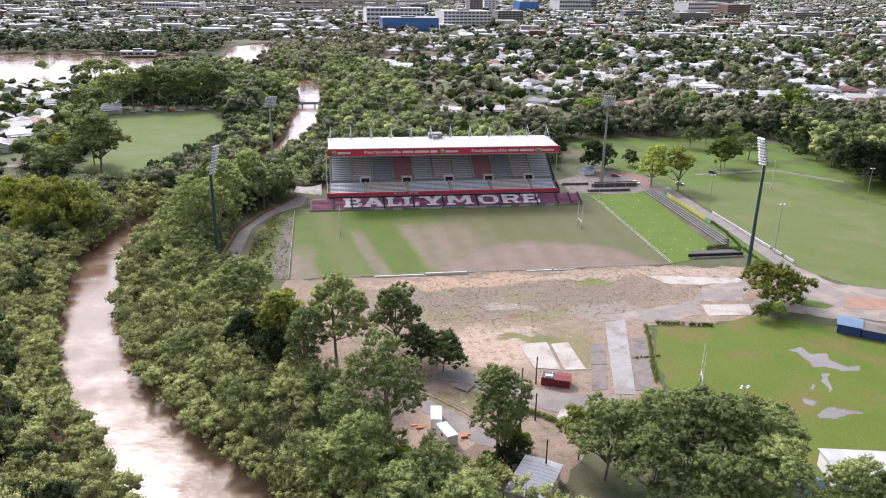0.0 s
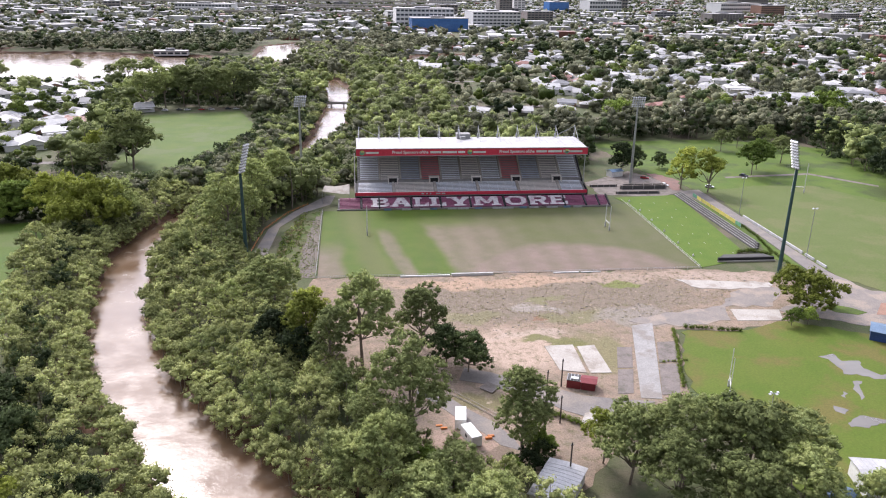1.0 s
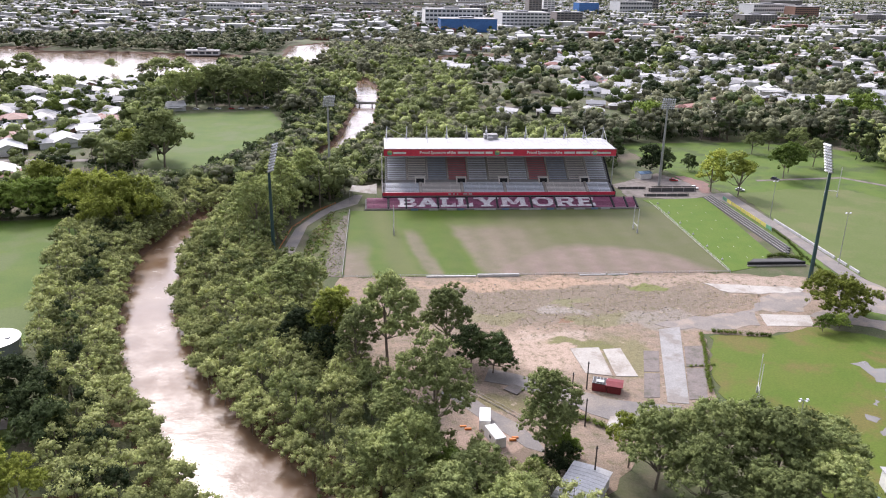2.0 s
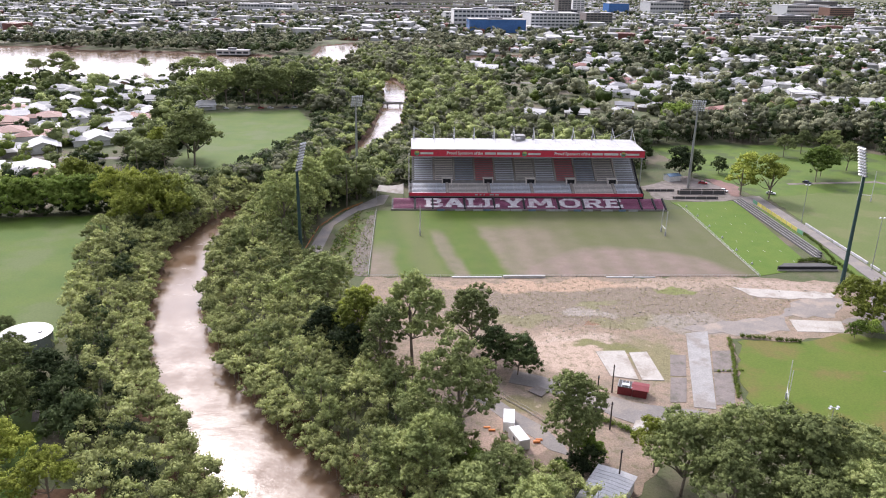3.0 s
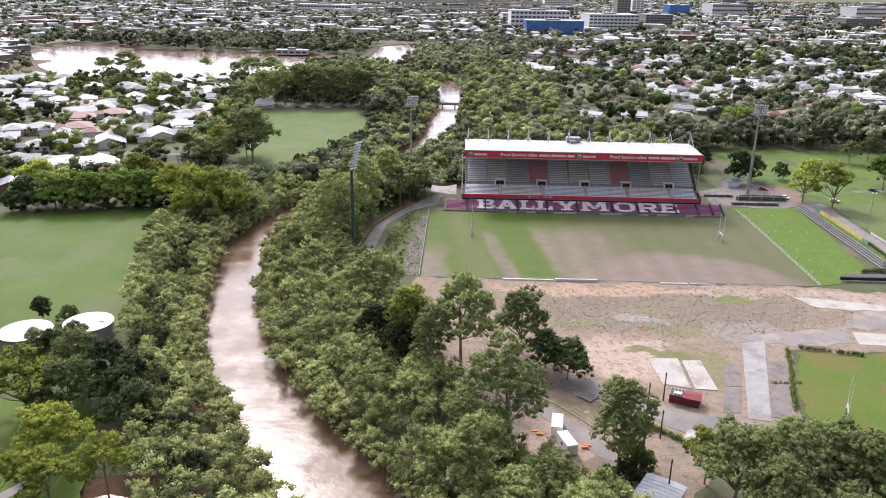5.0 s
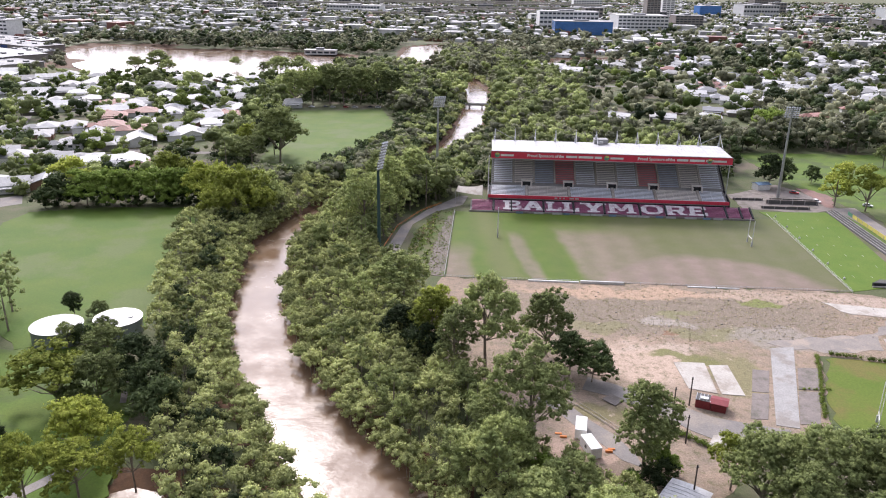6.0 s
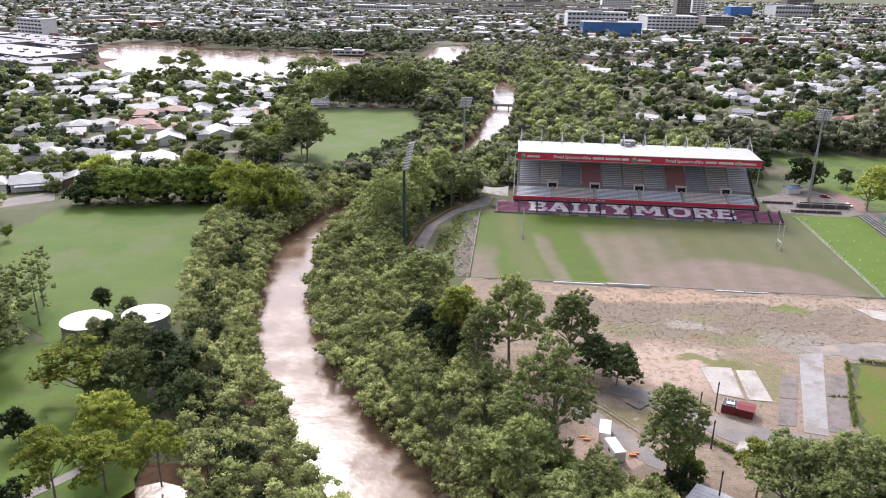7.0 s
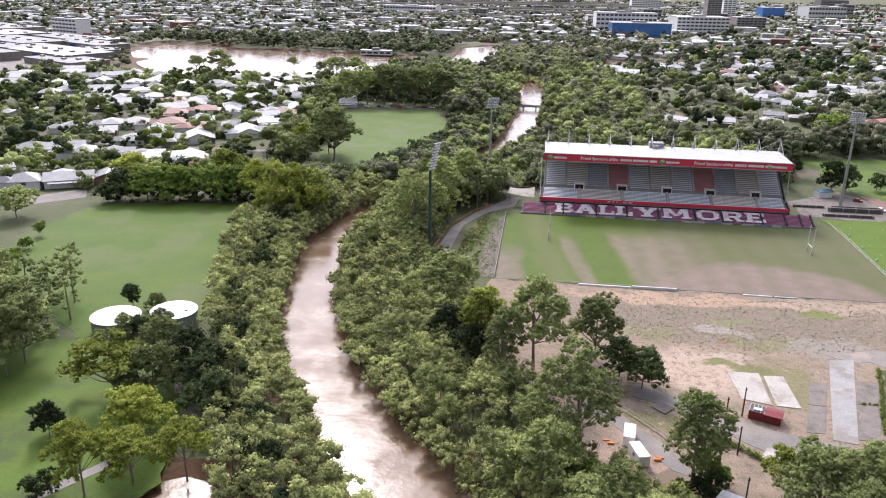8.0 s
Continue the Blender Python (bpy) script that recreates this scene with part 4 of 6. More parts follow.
for x0, x1, y, h in ((128, 150, 352.5, 1.3), (133, 157, 361, 2.0), (136, 157, 365.5, 1.6), (119, 133, 366, 1.2)):
    part("tier", boxed(x0, x1, y, y + 0.8, 0, h, bevel=0.05), M["bay"], yard)
    part("face", boxed(x0 + 0.3, x1 - 0.3, y - 0.06, y, 0.1, h - 0.25), M["darkconcrete"], yard)
    for k in range(5):
        a = x0 + 0.6 + k * (x1 - x0 - 1.5) / 4
        part("buttress", boxed(a, a + 0.35, y - 0.3, y - 0.06, 0, h), M["grey"], yard)


# ---------------------------------------------------------------- sheds, containers, tanks, poles
def gable(bm, w, d, z0, rise, over=0.4, thick=0.15):
    """A pitched roof over a w by d plan, ridge along x."""
    k = d / 2 + over
    return prism(bm, [(-k, z0), (0, z0 + rise), (k, z0), (k, z0 - thick), (0, z0 + rise - thick), (-k, z0 - thick)], -w / 2 - over, w / 2 + over)


def shed(label, x, y, heading, w, d, h, rise, wall, top, name="shed"):
    t = thing(name, label, "shed", pose(x, y, 0, 0, 0, heading))
    bm = boxed(-w / 2, w / 2, -d / 2, d / 2, 0, h)
    prism(bm, [(-d / 2, h), (0, h + rise), (d / 2, h)], -w / 2, w / 2)
    part("wall", bm, wall, t)
    r = part("roof", gable(bmesh.new(), w, d, h, rise), top, t)
    for i in range(int(w / 1.2)):
        a = -w / 2 + 0.6 + i * 1.2
        k = d / 2 + 0.4
        part("rib", prism(bmesh.new(), [(-k, h), (0, h + rise), (k, h), (k, h + 0.05), (0, h + rise + 0.05), (-k, h + 0.05)], a, a + 0.06), top, r)
    part("door", boxed(w / 2, w / 2 + 0.06, -d * 0.3, d * 0.3, 0.05, h * 0.85), wall, t)
    return t


shed("red corrugated metal shed on the cleared site", 59.4, 170.4, -21, 3.5, 3.5, 2.3, 0.4, M["shedred"], M["shedred"])
aw = thing("lean_to", "red flat-roofed annexe with a white roof hatch", "shed", pose(55.95, 171.74, 0, 0, 0, -21))
part("wall", boxed(-1.8, 1.8, -1.7, 1.7, 0, 2.25), M["shedred"], aw)
top = part("roof", boxed(-1.85, 1.8, -1.8, 1.8, 2.25, 2.36), M["darkconcrete"], aw)
for i in range(5):
    part("batten", boxed(-1.8 + i * 0.85, -1.68 + i * 0.85, -1.8, 1.8, 2.36, 2.46), M["polegrey"], top)
part("hatch", boxed(-0.75, 1.1, -1.3, -0.1, 2.46, 2.72, bevel=0.05), M["whitewall"], aw)
shed("blue steel shed with a pale blue roof", 155.6, 191.4, -36, 6.3, 7.0, 3.1, 0.9, M["blue"], M["bluelight"])
shed("blue steel shed with a grey roof", 160.9, 187.4, -36, 6.3, 7.0, 2.9, 0.8, M["blue"], M["bay"])
shed("grey metal-roofed workshop half hidden by trees", 40.2, 128.2, 57, 13.0, 7.6, 3.6, 0.22, M["whitewall"], M["white"])
shed("white flat-roofed clubhouse beyond the trees", 111, 123.5, -12, 15.0, 9.0, 4.0, 0.5, M["whitewall"], M["white"])
shed("small hut with a pale blue roof", 95.2, 118.6, 12, 5.5, 4.5, 3.4, 0.8, M["whitewall"], M["bluelight"])
shed("small blue-roofed kiosk beside the yard", 139, 388, 20, 7.0, 5.0, 3.0, 0.8, M["whitewall"], M["bluelight"])


def container(x, y, heading, length):
    t = thing("shipping_container", "white shipping container on bare dirt", "container", pose(x, y, 0, 0, 0, heading), "site containers")
    body = part("body", boxed(-1.3, 1.3, -length / 2, length / 2, 0.15, 2.75, bevel=0.04), M["whitewall"], t)
    for s in (-1.3, 1.3):
        for i in range(int(length / 0.5)):
            yy = -length / 2 + 0.3 + i * 0.5
            part("rib", boxed(s - 0.03, s + 0.03, yy, yy + 0.2, 0.3, 2.45), M["whitewall"], body)
    for s in (-0.6, 0.6):
        part("door", boxed(s - 0.55, s + 0.55, -length / 2 - 0.05, -length / 2, 0.25, 2.5), M["whitewall"], t)
    part("skid", boxed(-1.2, 1.2, -length / 2 + 0.2, length / 2 - 0.2, 0, 0.15), M["timber"], t)
    part("window", boxed(-1.36, -1.3, -0.6, 0.4, 1.2, 2.0), M["glass"], t)


container(25.6, 149.4, 17, 6.0)
container(24.2, 156.7, -8, 6.0)
for x, y, z in ((19.2, 154.2, 0.5), (18.2, 155.6, 0.3), (28.9, 149.2, 0.6), (29.6, 150.2, 0.4)):
    tagged(part("barrier", boxed(x, x + 1.6, y, y + 0.6, 0.06, z, bevel=0.08), M["orange"]), "orange plastic barrier lying on the dirt", "barrier", "site barriers")


def tank(x, y, r, h):
    t = thing("water_tank", "round steel water tank with a white roof", "water tank", pose(x, y, 0), "water tanks")
    part("wall", rod(bmesh.new(), (0, 0, 0), (0, 0, h), r, n=40), M["tank"], t)
    part("roof", rod(bmesh.new(), (0, 0, h), (0, 0, h + 0.5), r + 0.15, r * 0.25, 40), M["white"], t)
    part("rim", rod(bmesh.new(), (0, 0, h - 0.15), (0, 0, h + 0.03), r + 0.2, n=40), M["polegrey"], t)
    part("hatch", boxed(r * 0.5, r * 0.5 + 1, -0.5, 0.5, h + 0.1, h + 0.55, bevel=0.05), M["polegrey"], t)
    part("ladder", boxed(r, r + 0.12, -0.25, 0.25, 0, h), M["polegrey"], t)


tank(-119.6, 192.0, 6.9, 4.6)
tank(-104.8, 198.4, 6.6, 4.6)


def power_pole(x, y, h, lean=0.0):
    t = thing("power_pole", "dark weathered timber power pole", "pole", pose(x, y, 0, 0, lean, 20), "site power poles")
    part("shaft", rod(bmesh.new(), (0, 0, 0), (0, 0, h), 0.2, 0.13, 8), M["timber"], t)
    part("crossarm", boxed(-0.3, 0.3, -0.07, 0.07, h - 0.7, h - 0.56), M["timber"], t)
    for s in (-0.22, 0.22):
        part("insulator", rod(bmesh.new(), (s, 0, h - 0.56), (s, 0, h - 0.32), 0.06, n=6), M["white"], t)


for a in ((45.7, 160.6, 11), (47.7, 154.5, 7.5), (52.5, 171.5, 8), (41.5, 145.0, 9), (43.9, 132.5, 9.5)):
    power_pole(*a)

# footbridge over the river
bridge = thing("footbridge", "low concrete footbridge over the flooded river", "bridge")
part("deck", boxed(-26, 6, 623.5, 627, 0.6, 1.3, bevel=0.05), M["grey"], bridge)
for x in (-15, -5):
    part("pier", boxed(x - 0.5, x + 0.5, 624, 626.5, -3, 0.6), M["grey"], bridge)
for y in (623.6, 626.8):
    part("rail", boxed(-26, 6, y, y + 0.1, 1.3, 2.3), M["polegrey"], bridge)


# ---------------------------------------------------------------- cars
def car_proto(paint):
    t = thing("car", f"{paint.name.split('_')[0]} car parked in the open", "car", group="parked cars")
    part("body", prism(bmesh.new(), [(-2.2, 0.35), (-2.2, 0.85), (-1.1, 0.95), (1.9, 0.98), (2.2, 0.8), (2.2, 0.35)], -0.88, 0.88), paint, t)
    part("cabin", prism(bmesh.new(), [(-1.0, 0.95), (-0.4, 1.45), (1.2, 1.48), (1.8, 0.95)], -0.76, 0.76), M["glass"], t)
    part("roof", prism(bmesh.new(), [(-0.4, 1.45), (1.2, 1.48), (1.2, 1.52), (-0.4, 1.5)], -0.74, 0.74), paint, t)
    for x in (-0.85, 0.85):
        for y in (-1.35, 1.35):
            w = part("wheel", rod(bmesh.new(), (x - 0.1, y, 0.33), (x + 0.1, y, 0.33), 0.33, n=12), M["rubber"], t)
            part("rim", rod(bmesh.new(), (x - 0.11, y, 0.33), (x + 0.11, y, 0.33), 0.19, n=8), M["polegrey"], w)
    return t


CARS = [(-137, 597, 80), (-127, 600, 85), (-121, 599, 95), (-111, 600, 90), (-104, 601, 88), (-92, 603, 92), (-86, 604, 85), (180, 361.5, 60), (209, 383, 40), (158, 366, 30), (153, 381, 70)]
paints = [M["car_white"], M["car_dark"], M["car_red"]]
protos = {}
for i, (x, y, h) in enumerate(CARS):
    k = (0, 1, 0, 2, 0, 1, 0)[i % 7]
    if k in protos:
        copy_thing(protos[k], pose(x, y, 0.08, 0, 0, h))
    else:
        protos[k] = car_proto(paints[k])
        protos[k].matrix_basis = pose(x, y, 0.08, 0, 0, h)


# ---------------------------------------------------------------- houses
def hip(bm, w, d, z, rise, over=0.6):
    a, b = w / 2 + over, d / 2 + over
    r = max(0.0, a - b)
    low = [bm.verts.new(p) for p in ((-a, -b, z), (a, -b, z), (a, b, z), (-a, b, z))]
    und = [bm.verts.new((v.co.x, v.co.y, z - 0.2)) for v in low]
    top = [bm.verts.new((-r - 0.05, 0, z + rise)), bm.verts.new((r + 0.05, 0, z + rise))]
    for f in ((low[0], low[1], top[1], top[0]), (low[1], low[2], top[1]), (low[2], low[3], top[0], top[1]), (low[3], low[0], top[0])):
        bm.faces.new(f)
    for i in range(4):
        bm.faces.new((low[i], und[i], und[(i + 1) % 4], low[(i + 1) % 4]))
    bm.faces.new(und)
    bmesh.ops.recalc_face_normals(bm, faces=bm.faces)
    return bm


def house_proto(w, d, h, rise, wall, top, style, words):
    t = thing("house", words, "house", group="suburban houses")
    part("wall", boxed(-w / 2, w / 2, -d / 2, d / 2, 0, h), wall, t)
    part("roof", hip(bmesh.new(), w, d, h, rise) if style == "hip" else gable(bmesh.new(), w, d, h, rise, 0.7, 0.2), top, t)
    if style == "gable":
        part("gable_end", prism(bmesh.new(), [(-d / 2, h), (0, h + rise - 0.25), (d / 2, h)], -w / 2, w / 2), wall, t)
    # a wing across the back, with its own roof
    a, b = w * 0.42, d * 0.55
    wing = part("wing", boxed(-w * 0.4, -w * 0.4 + a, d / 2, d / 2 + b, 0, h - 0.3), wall, t)
    lid = part("wing_roof", hip(bmesh.new(), b + 2.4, a, 0, rise * 0.8), top, wing)
    lid.matrix_basis = pose(-w * 0.4 + a / 2, d / 2 + b / 2 - 0.9, h - 0.28, 0, 0, 90)
    for s in (-1, 1):
        for i in range(3):
            x = -w / 2 + w * (i + 0.5) / 3
            if s < 0 or x > w * 0.05:
                part("window", boxed(x - 0.75, x + 0.75, s * d / 2 - 0.05, s * d / 2 + 0.05, h - 1.9, h - 0.6), M["glass"], t)
    for s in (-1, 1):
        part("window", boxed(s * w / 2 - 0.05, s * w / 2 + 0.05, -1.1, 1.1, h - 1.9, h - 0.6), M["glass"], t)
    part("verandah_roof", prism(bmesh.new(), [(-d / 2 - 2.6, h - 0.9), (-d / 2 - 0.5, h - 0.35), (-d / 2 - 0.5, h - 0.5), (-d / 2 - 2.6, h - 1.05)], -w * 0.42, w * 0.42), top, t)
    for x in (-w * 0.4, w * 0.4):
        part("verandah_post", boxed(x - 0.08, x + 0.08, -d / 2 - 2.5, -d / 2 - 2.34, 0, h - 0.95), M["whitewall"], t)
    return t


HOUSES = [
    (16.8, 12.6, 3.8, 2.6, M["whitewall"], M["rooflight"], "hip", "white weatherboard house with a pale metal hip roof"),
    (21.6, 13.8, 3.9, 2.8, M["whitewall"], M["roofwhite"], "gable", "long white house with a bright metal gable roof"),
    (15.6, 13.8, 4.4, 2.8, M["whitewall"], M["roofgrey"], "hip", "square raised timber house with a grey roof"),
    (18.0, 12.6, 3.5, 2.4, M["concrete"], M["rooflight"], "gable", "rendered house with a pale gabled metal roof"),
    (19.2, 14.9, 3.6, 2.6, M["whitewall"], M["roofred"], "hip", "house with a faded red roof among trees"),
    (21.6, 13.8, 5.6, 1.6, M["whitewall"], M["roofwhite"], "hip", "two-storey white house with a low bright roof"),
    (14.4, 11.5, 3.2, 2.2, M["brick"], M["roofgrey"], "gable", "small brick cottage with a grey roof"),
]
made = {}


def house(x, y, heading, k):
    if k in made:
        return copy_thing(made[k], pose(x, y, 0, 0, 0, heading))
    made[k] = house_proto(*HOUSES[k])
    made[k].matrix_basis = pose(x, y, 0, 0, 0, heading)
    return made[k]


KINDS = [0, 1, 2, 3, 0, 5, 1, 4, 0, 2, 1, 6]
WEST_HOUSES = [(-286, 400), (-268, 403), (-252, 395), (-233, 398), (-217, 394), (-201, 388), (-187, 392), (-171, 390), (-272, 356), (-243, 332), (-226, 340), (-212, 350),
               (-300, 462), (-363, 506), (-381, 553), (-325, 539), (-331, 579), (-326, 611), (-265, 567), (-247, 492), (-246, 545), (-240, 462), (-186, 472), (-192, 505)]
WEST_MORE = [(-196, 546), (-182, 562), (-209, 647), (-223, 632), (-396, 610), (-442, 633), (-397, 664), (-440, 682), (-387, 707), (-317, 666), (-258, 612), (-221, 691), (-293, 678), (-258, 700),
             (-236, 672), (-460, 625), (-178, 473), (-177, 498), (-195, 526), (-183, 541), (-202, 623), (-216, 663), (-208, 680), (-255, 715)]
EAST_HOUSES = [(177, 739), (181, 706), (196, 683), (129, 581), (164, 584), (92, 571), (334, 696), (300, 645), (379, 756), (428, 777), (253, 562), (287, 737), (240, 780), (371, 714), (486, 776), (484, 732), (544, 710), (437, 608), (396, 610), (44, 854), (73, 829)]
spots = WEST_HOUSES + WEST_MORE + EAST_HOUSES
rng = np.random.default_rng(11)
for i, (x, y) in enumerate(spots):
    house(x, y, (24 if x < -100 else -12) + rng.choice([0, 90]) + rng.normal() * 4, KINDS[i % 12] if (x, y) != (-246, 545) else 4)


def rows_of(poly, heading, along, across, rng, drop=0.25):
    """Plots in rows along streets within an outline."""
    p = np.array(poly, float)
    c = p.mean(0)
    a = radians(heading)
    r = np.abs(p - c).max() * 1.5
    u, v = np.meshgrid(np.arange(-r, r, along), np.arange(-r, r, across))
    v = v + np.where(np.arange(v.shape[0]) % 2, -across * 0.22, across * 0.02)[:, None]
    u, v = u + rng.normal(size=u.shape) * along * 0.12, v + rng.normal(size=v.shape) * across * 0.05
    x, y = c[0] + u * math.cos(a) - v * math.sin(a), c[1] + u * math.sin(a) + v * math.cos(a)
    k = inside(poly, x, y) & (rng.random(x.shape) > drop)
    return np.stack([x[k], y[k]], 1)


EAST_TOWN = [(110, 590), (250, 585), (420, 575), (560, 600), (900, 800), (1150, 1150), (500, 1180), (130, 1150), (20, 960), (60, 820), (110, 720)]
WEST_TOWN = [(-150, 600), (-190, 420), (-210, 340), (-300, 350), (-420, 480), (-520, 640), (-480, 740), (-300, 745), (-200, 740)]
near = np.array(spots, float)
town = []
for poly, head in ((EAST_TOWN, -14), (WEST_TOWN, 24)):
    for x, y in rows_of(poly, head, 20, 28, rng, 0.17):
        if min(gap(w, x, y) for w in WATERS) > 12 and noise.noise(Vector((x * 0.011, y * 0.007, 1.0))) < 0.16 and np.hypot(*(near - (x, y)).T).min() > 15 and y > 430:
            town.append((x, y, head))
town.sort(key=lambda p: math.hypot(p[0], p[1]))
for i, (x, y, head) in enumerate(town[:240]):
    house(x, y, head + rng.choice([0, 90, 180]), KINDS[rng.integers(12)])

# the rest of the suburbs, too far and too many to count
FAR_TOWN = [(-1700, 2300), (-900, 1150), (-560, 1120), (-130, 1230), (60, 1230), (520, 1200), (1200, 1180), (2600, 2400), (3200, 3900), (-600, 3300), (-2000, 2900)]
far_spots = np.array([p[:2] for p in town[240:]] + [tuple(p) for p in rows_of(FAR_TOWN, -8, 25, 38, rng, 0.3)])
# pale_roofs are lightened in colour for the haze
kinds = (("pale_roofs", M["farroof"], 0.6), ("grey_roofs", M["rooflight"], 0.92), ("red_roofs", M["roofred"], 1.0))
pick = rng.random(len(far_spots))
lo = 0.0
for nm, mt, hi in kinds:
    verts, faces = [], []
    for x, y in far_spots[(pick >= lo) & (pick < hi)]:
        if min(gap(w, x, y) for w in WATERS) < 14:
            continue
        w, d, h, r = rng.uniform(5, 9), rng.uniform(4.5, 6), rng.uniform(3.5, 6), rng.uniform(1.2, 2.4)
        if y > 1300 and rng.random() < 0.14:
            w, d, h, r = w * 3, d * 2.5, rng.uniform(6, 12), 0.4
        a = rng.choice([-0.2, 1.37]) + rng.normal() * 0.05
        u, v = np.array([math.cos(a), math.sin(a)]), np.array([-math.sin(a), math.cos(a)])
        b = len(verts)
        for z in (0, h):
            for s, t in ((-1, -1), (1, -1), (1, 1), (-1, 1)):
                q = np.array([x, y]) + u * s * w + v * t * d
                verts.append((q[0], q[1], z))
        for s in (-1, 1):
            q = np.array([x, y]) + u * s * (w - d * 0.6)
            verts.append((q[0], q[1], h + r))
        faces += [(b + i, b + (i + 1) % 4, b + 4 + (i + 1) % 4, b + 4 + i) for i in range(4)]
        faces += [(b + 4, b + 5, b + 9, b + 8), (b + 6, b + 7, b + 8, b + 9), (b + 5, b + 6, b + 9), (b + 7, b + 4, b + 8)]
    me = bpy.data.meshes.new(nm)
    me.from_pydata(verts, [], faces)
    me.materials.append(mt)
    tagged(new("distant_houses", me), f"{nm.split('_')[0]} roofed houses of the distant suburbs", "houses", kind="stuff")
    lo = hi


# ---------------------------------------------------------------- larger buildings at the edge of town
def block(name, label, x, y, w, d, h, storeys, wall, heading=0.0, glass="glass", roof="rooflight"):
    t = thing(name, label, "building", pose(x, y, 0, 0, 0, heading))
    part("wall", boxed(-w / 2, w / 2, -d / 2, d / 2, 0, h), wall, t)
    part("roof", boxed(-w / 2 - 0.5, w / 2 + 0.5, -d / 2 - 0.5, d / 2 + 0.5, h, h + 0.9), M[roof], t)
    n = max(3, int(w / 8))
    pitch = h / storeys
    for k in range(storeys):
        z = pitch * (k + 0.35)
        for i in range(n):
            a = -w / 2 + w * (i + 0.12) / n
            b = -w / 2 + w * (i + 0.88) / n
            part("window", boxed(a, b, -d / 2 - 0.08, -d / 2 + 0.1, z, z + pitch * 0.45), M[glass], t)
    part("plant_room", boxed(-w * 0.15, w * 0.1, -d * 0.2, d * 0.2, h + 0.9, h + 3.5), M["roofgrey"], t)
    return t


for a in (
    ("office_building", "long low building with a blue glass front", 165, 1475, 104, 40, 23, 3, M["blueglass"], 4, "blueglass"),
    ("office_building", "white office building with dark windows", 152, 1637, 118, 45, 33, 4, M["whitewall"], 5),
    ("office_building", "white multi-storey car park with banded floors", 285, 1583, 98, 60, 31, 5, M["whitewall"], 8),
    ("apartment_tower", "tall grey concrete apartment tower", 374, 1925, 32, 30, 56, 14, M["concrete"], 8),
    ("apartment_tower", "pale apartment tower with glass bays", 420, 1985, 30, 30, 60, 14, M["whitewall"], 8),
    ("office_building", "grey office block with ribbon windows", 416, 1752, 61, 35, 25, 5, M["concrete"], 10),
    ("office_building", "tall blue glass office block", 588, 2250, 60, 40, 30, 6, M["blueglass"], 10, "blueglass"),
    ("warehouse", "white warehouse with a flat roof", 727, 2280, 103, 60, 34, 3, M["whitewall"], 12),
    ("office_building", "pale glazed office block", 880, 1820, 93, 40, 22, 5, M["concrete"], 14),
    ("warehouse", "long pale industrial building", 1125, 2265, 152, 60, 33, 3, M["whitewall"], 18),
    ("apartment_building", "brown brick apartment building", 1186, 2180, 89, 40, 31, 6, M["brick"], 18),
    ("apartment_building", "cream apartment building above trees", 1270, 1970, 110, 40, 20, 4, M["concrete"], 20),
    ("warehouse", "long white industrial shed", -355, 2105, 141, 60, 19, 2, M["whitewall"], -6),
    ("apartment_building", "white apartment building with open balconies", -718, 1140, 60, 25, 26, 5, M["whitewall"], -25),
    ("warehouse", "pale industrial shed with a low roof", -602, 1850, 93, 50, 13, 2, M["whitewall"], -12),
    ("apartment_building", "pale brown institutional building", 1425, 2765, 150, 50, 32, 6, M["concrete"], 20),
    ("office_building", "grey office block on the skyline", 925, 2820, 97, 40, 40, 7, M["concrete"], 14),
    ("pavilion", "white roofed pavilion by floodwater", -216, 1006, 40, 14, 5, 1, M["whitewall"], 2, "glass", "white"),
    ("pavilion", "low pale pavilion beside floodwater", -532, 1150, 38, 14, 8, 2, M["whitewall"], -14),
    ("office_building", "grey office tower far off", 40, 2750, 60, 40, 52, 10, M["concrete"], 0),
    ("office_building", "pale office tower far off", -240, 2900, 70, 40, 50, 10, M["whitewall"], 0),
    ("office_building", "white office slab far off", 300, 2600, 90, 40, 44, 8, M["whitewall"], 4),
):
    block(*a)
rng = np.random.default_rng(77)
for i in range(13):
    y = rng.uniform(1750, 2700)
    x = (-0.34 + i * 0.068) * y + rng.normal() * 30
    block("office_building", ("pale rendered commercial building at the edge of town", "grey concrete commercial building at the edge of town")[i % 2], x, y, rng.uniform(35, 60), 30, rng.uniform(14, 34), 3, (M["whitewall"], M["concrete"], M["roofgrey"])[i % 3], rng.uniform(-10, 15))
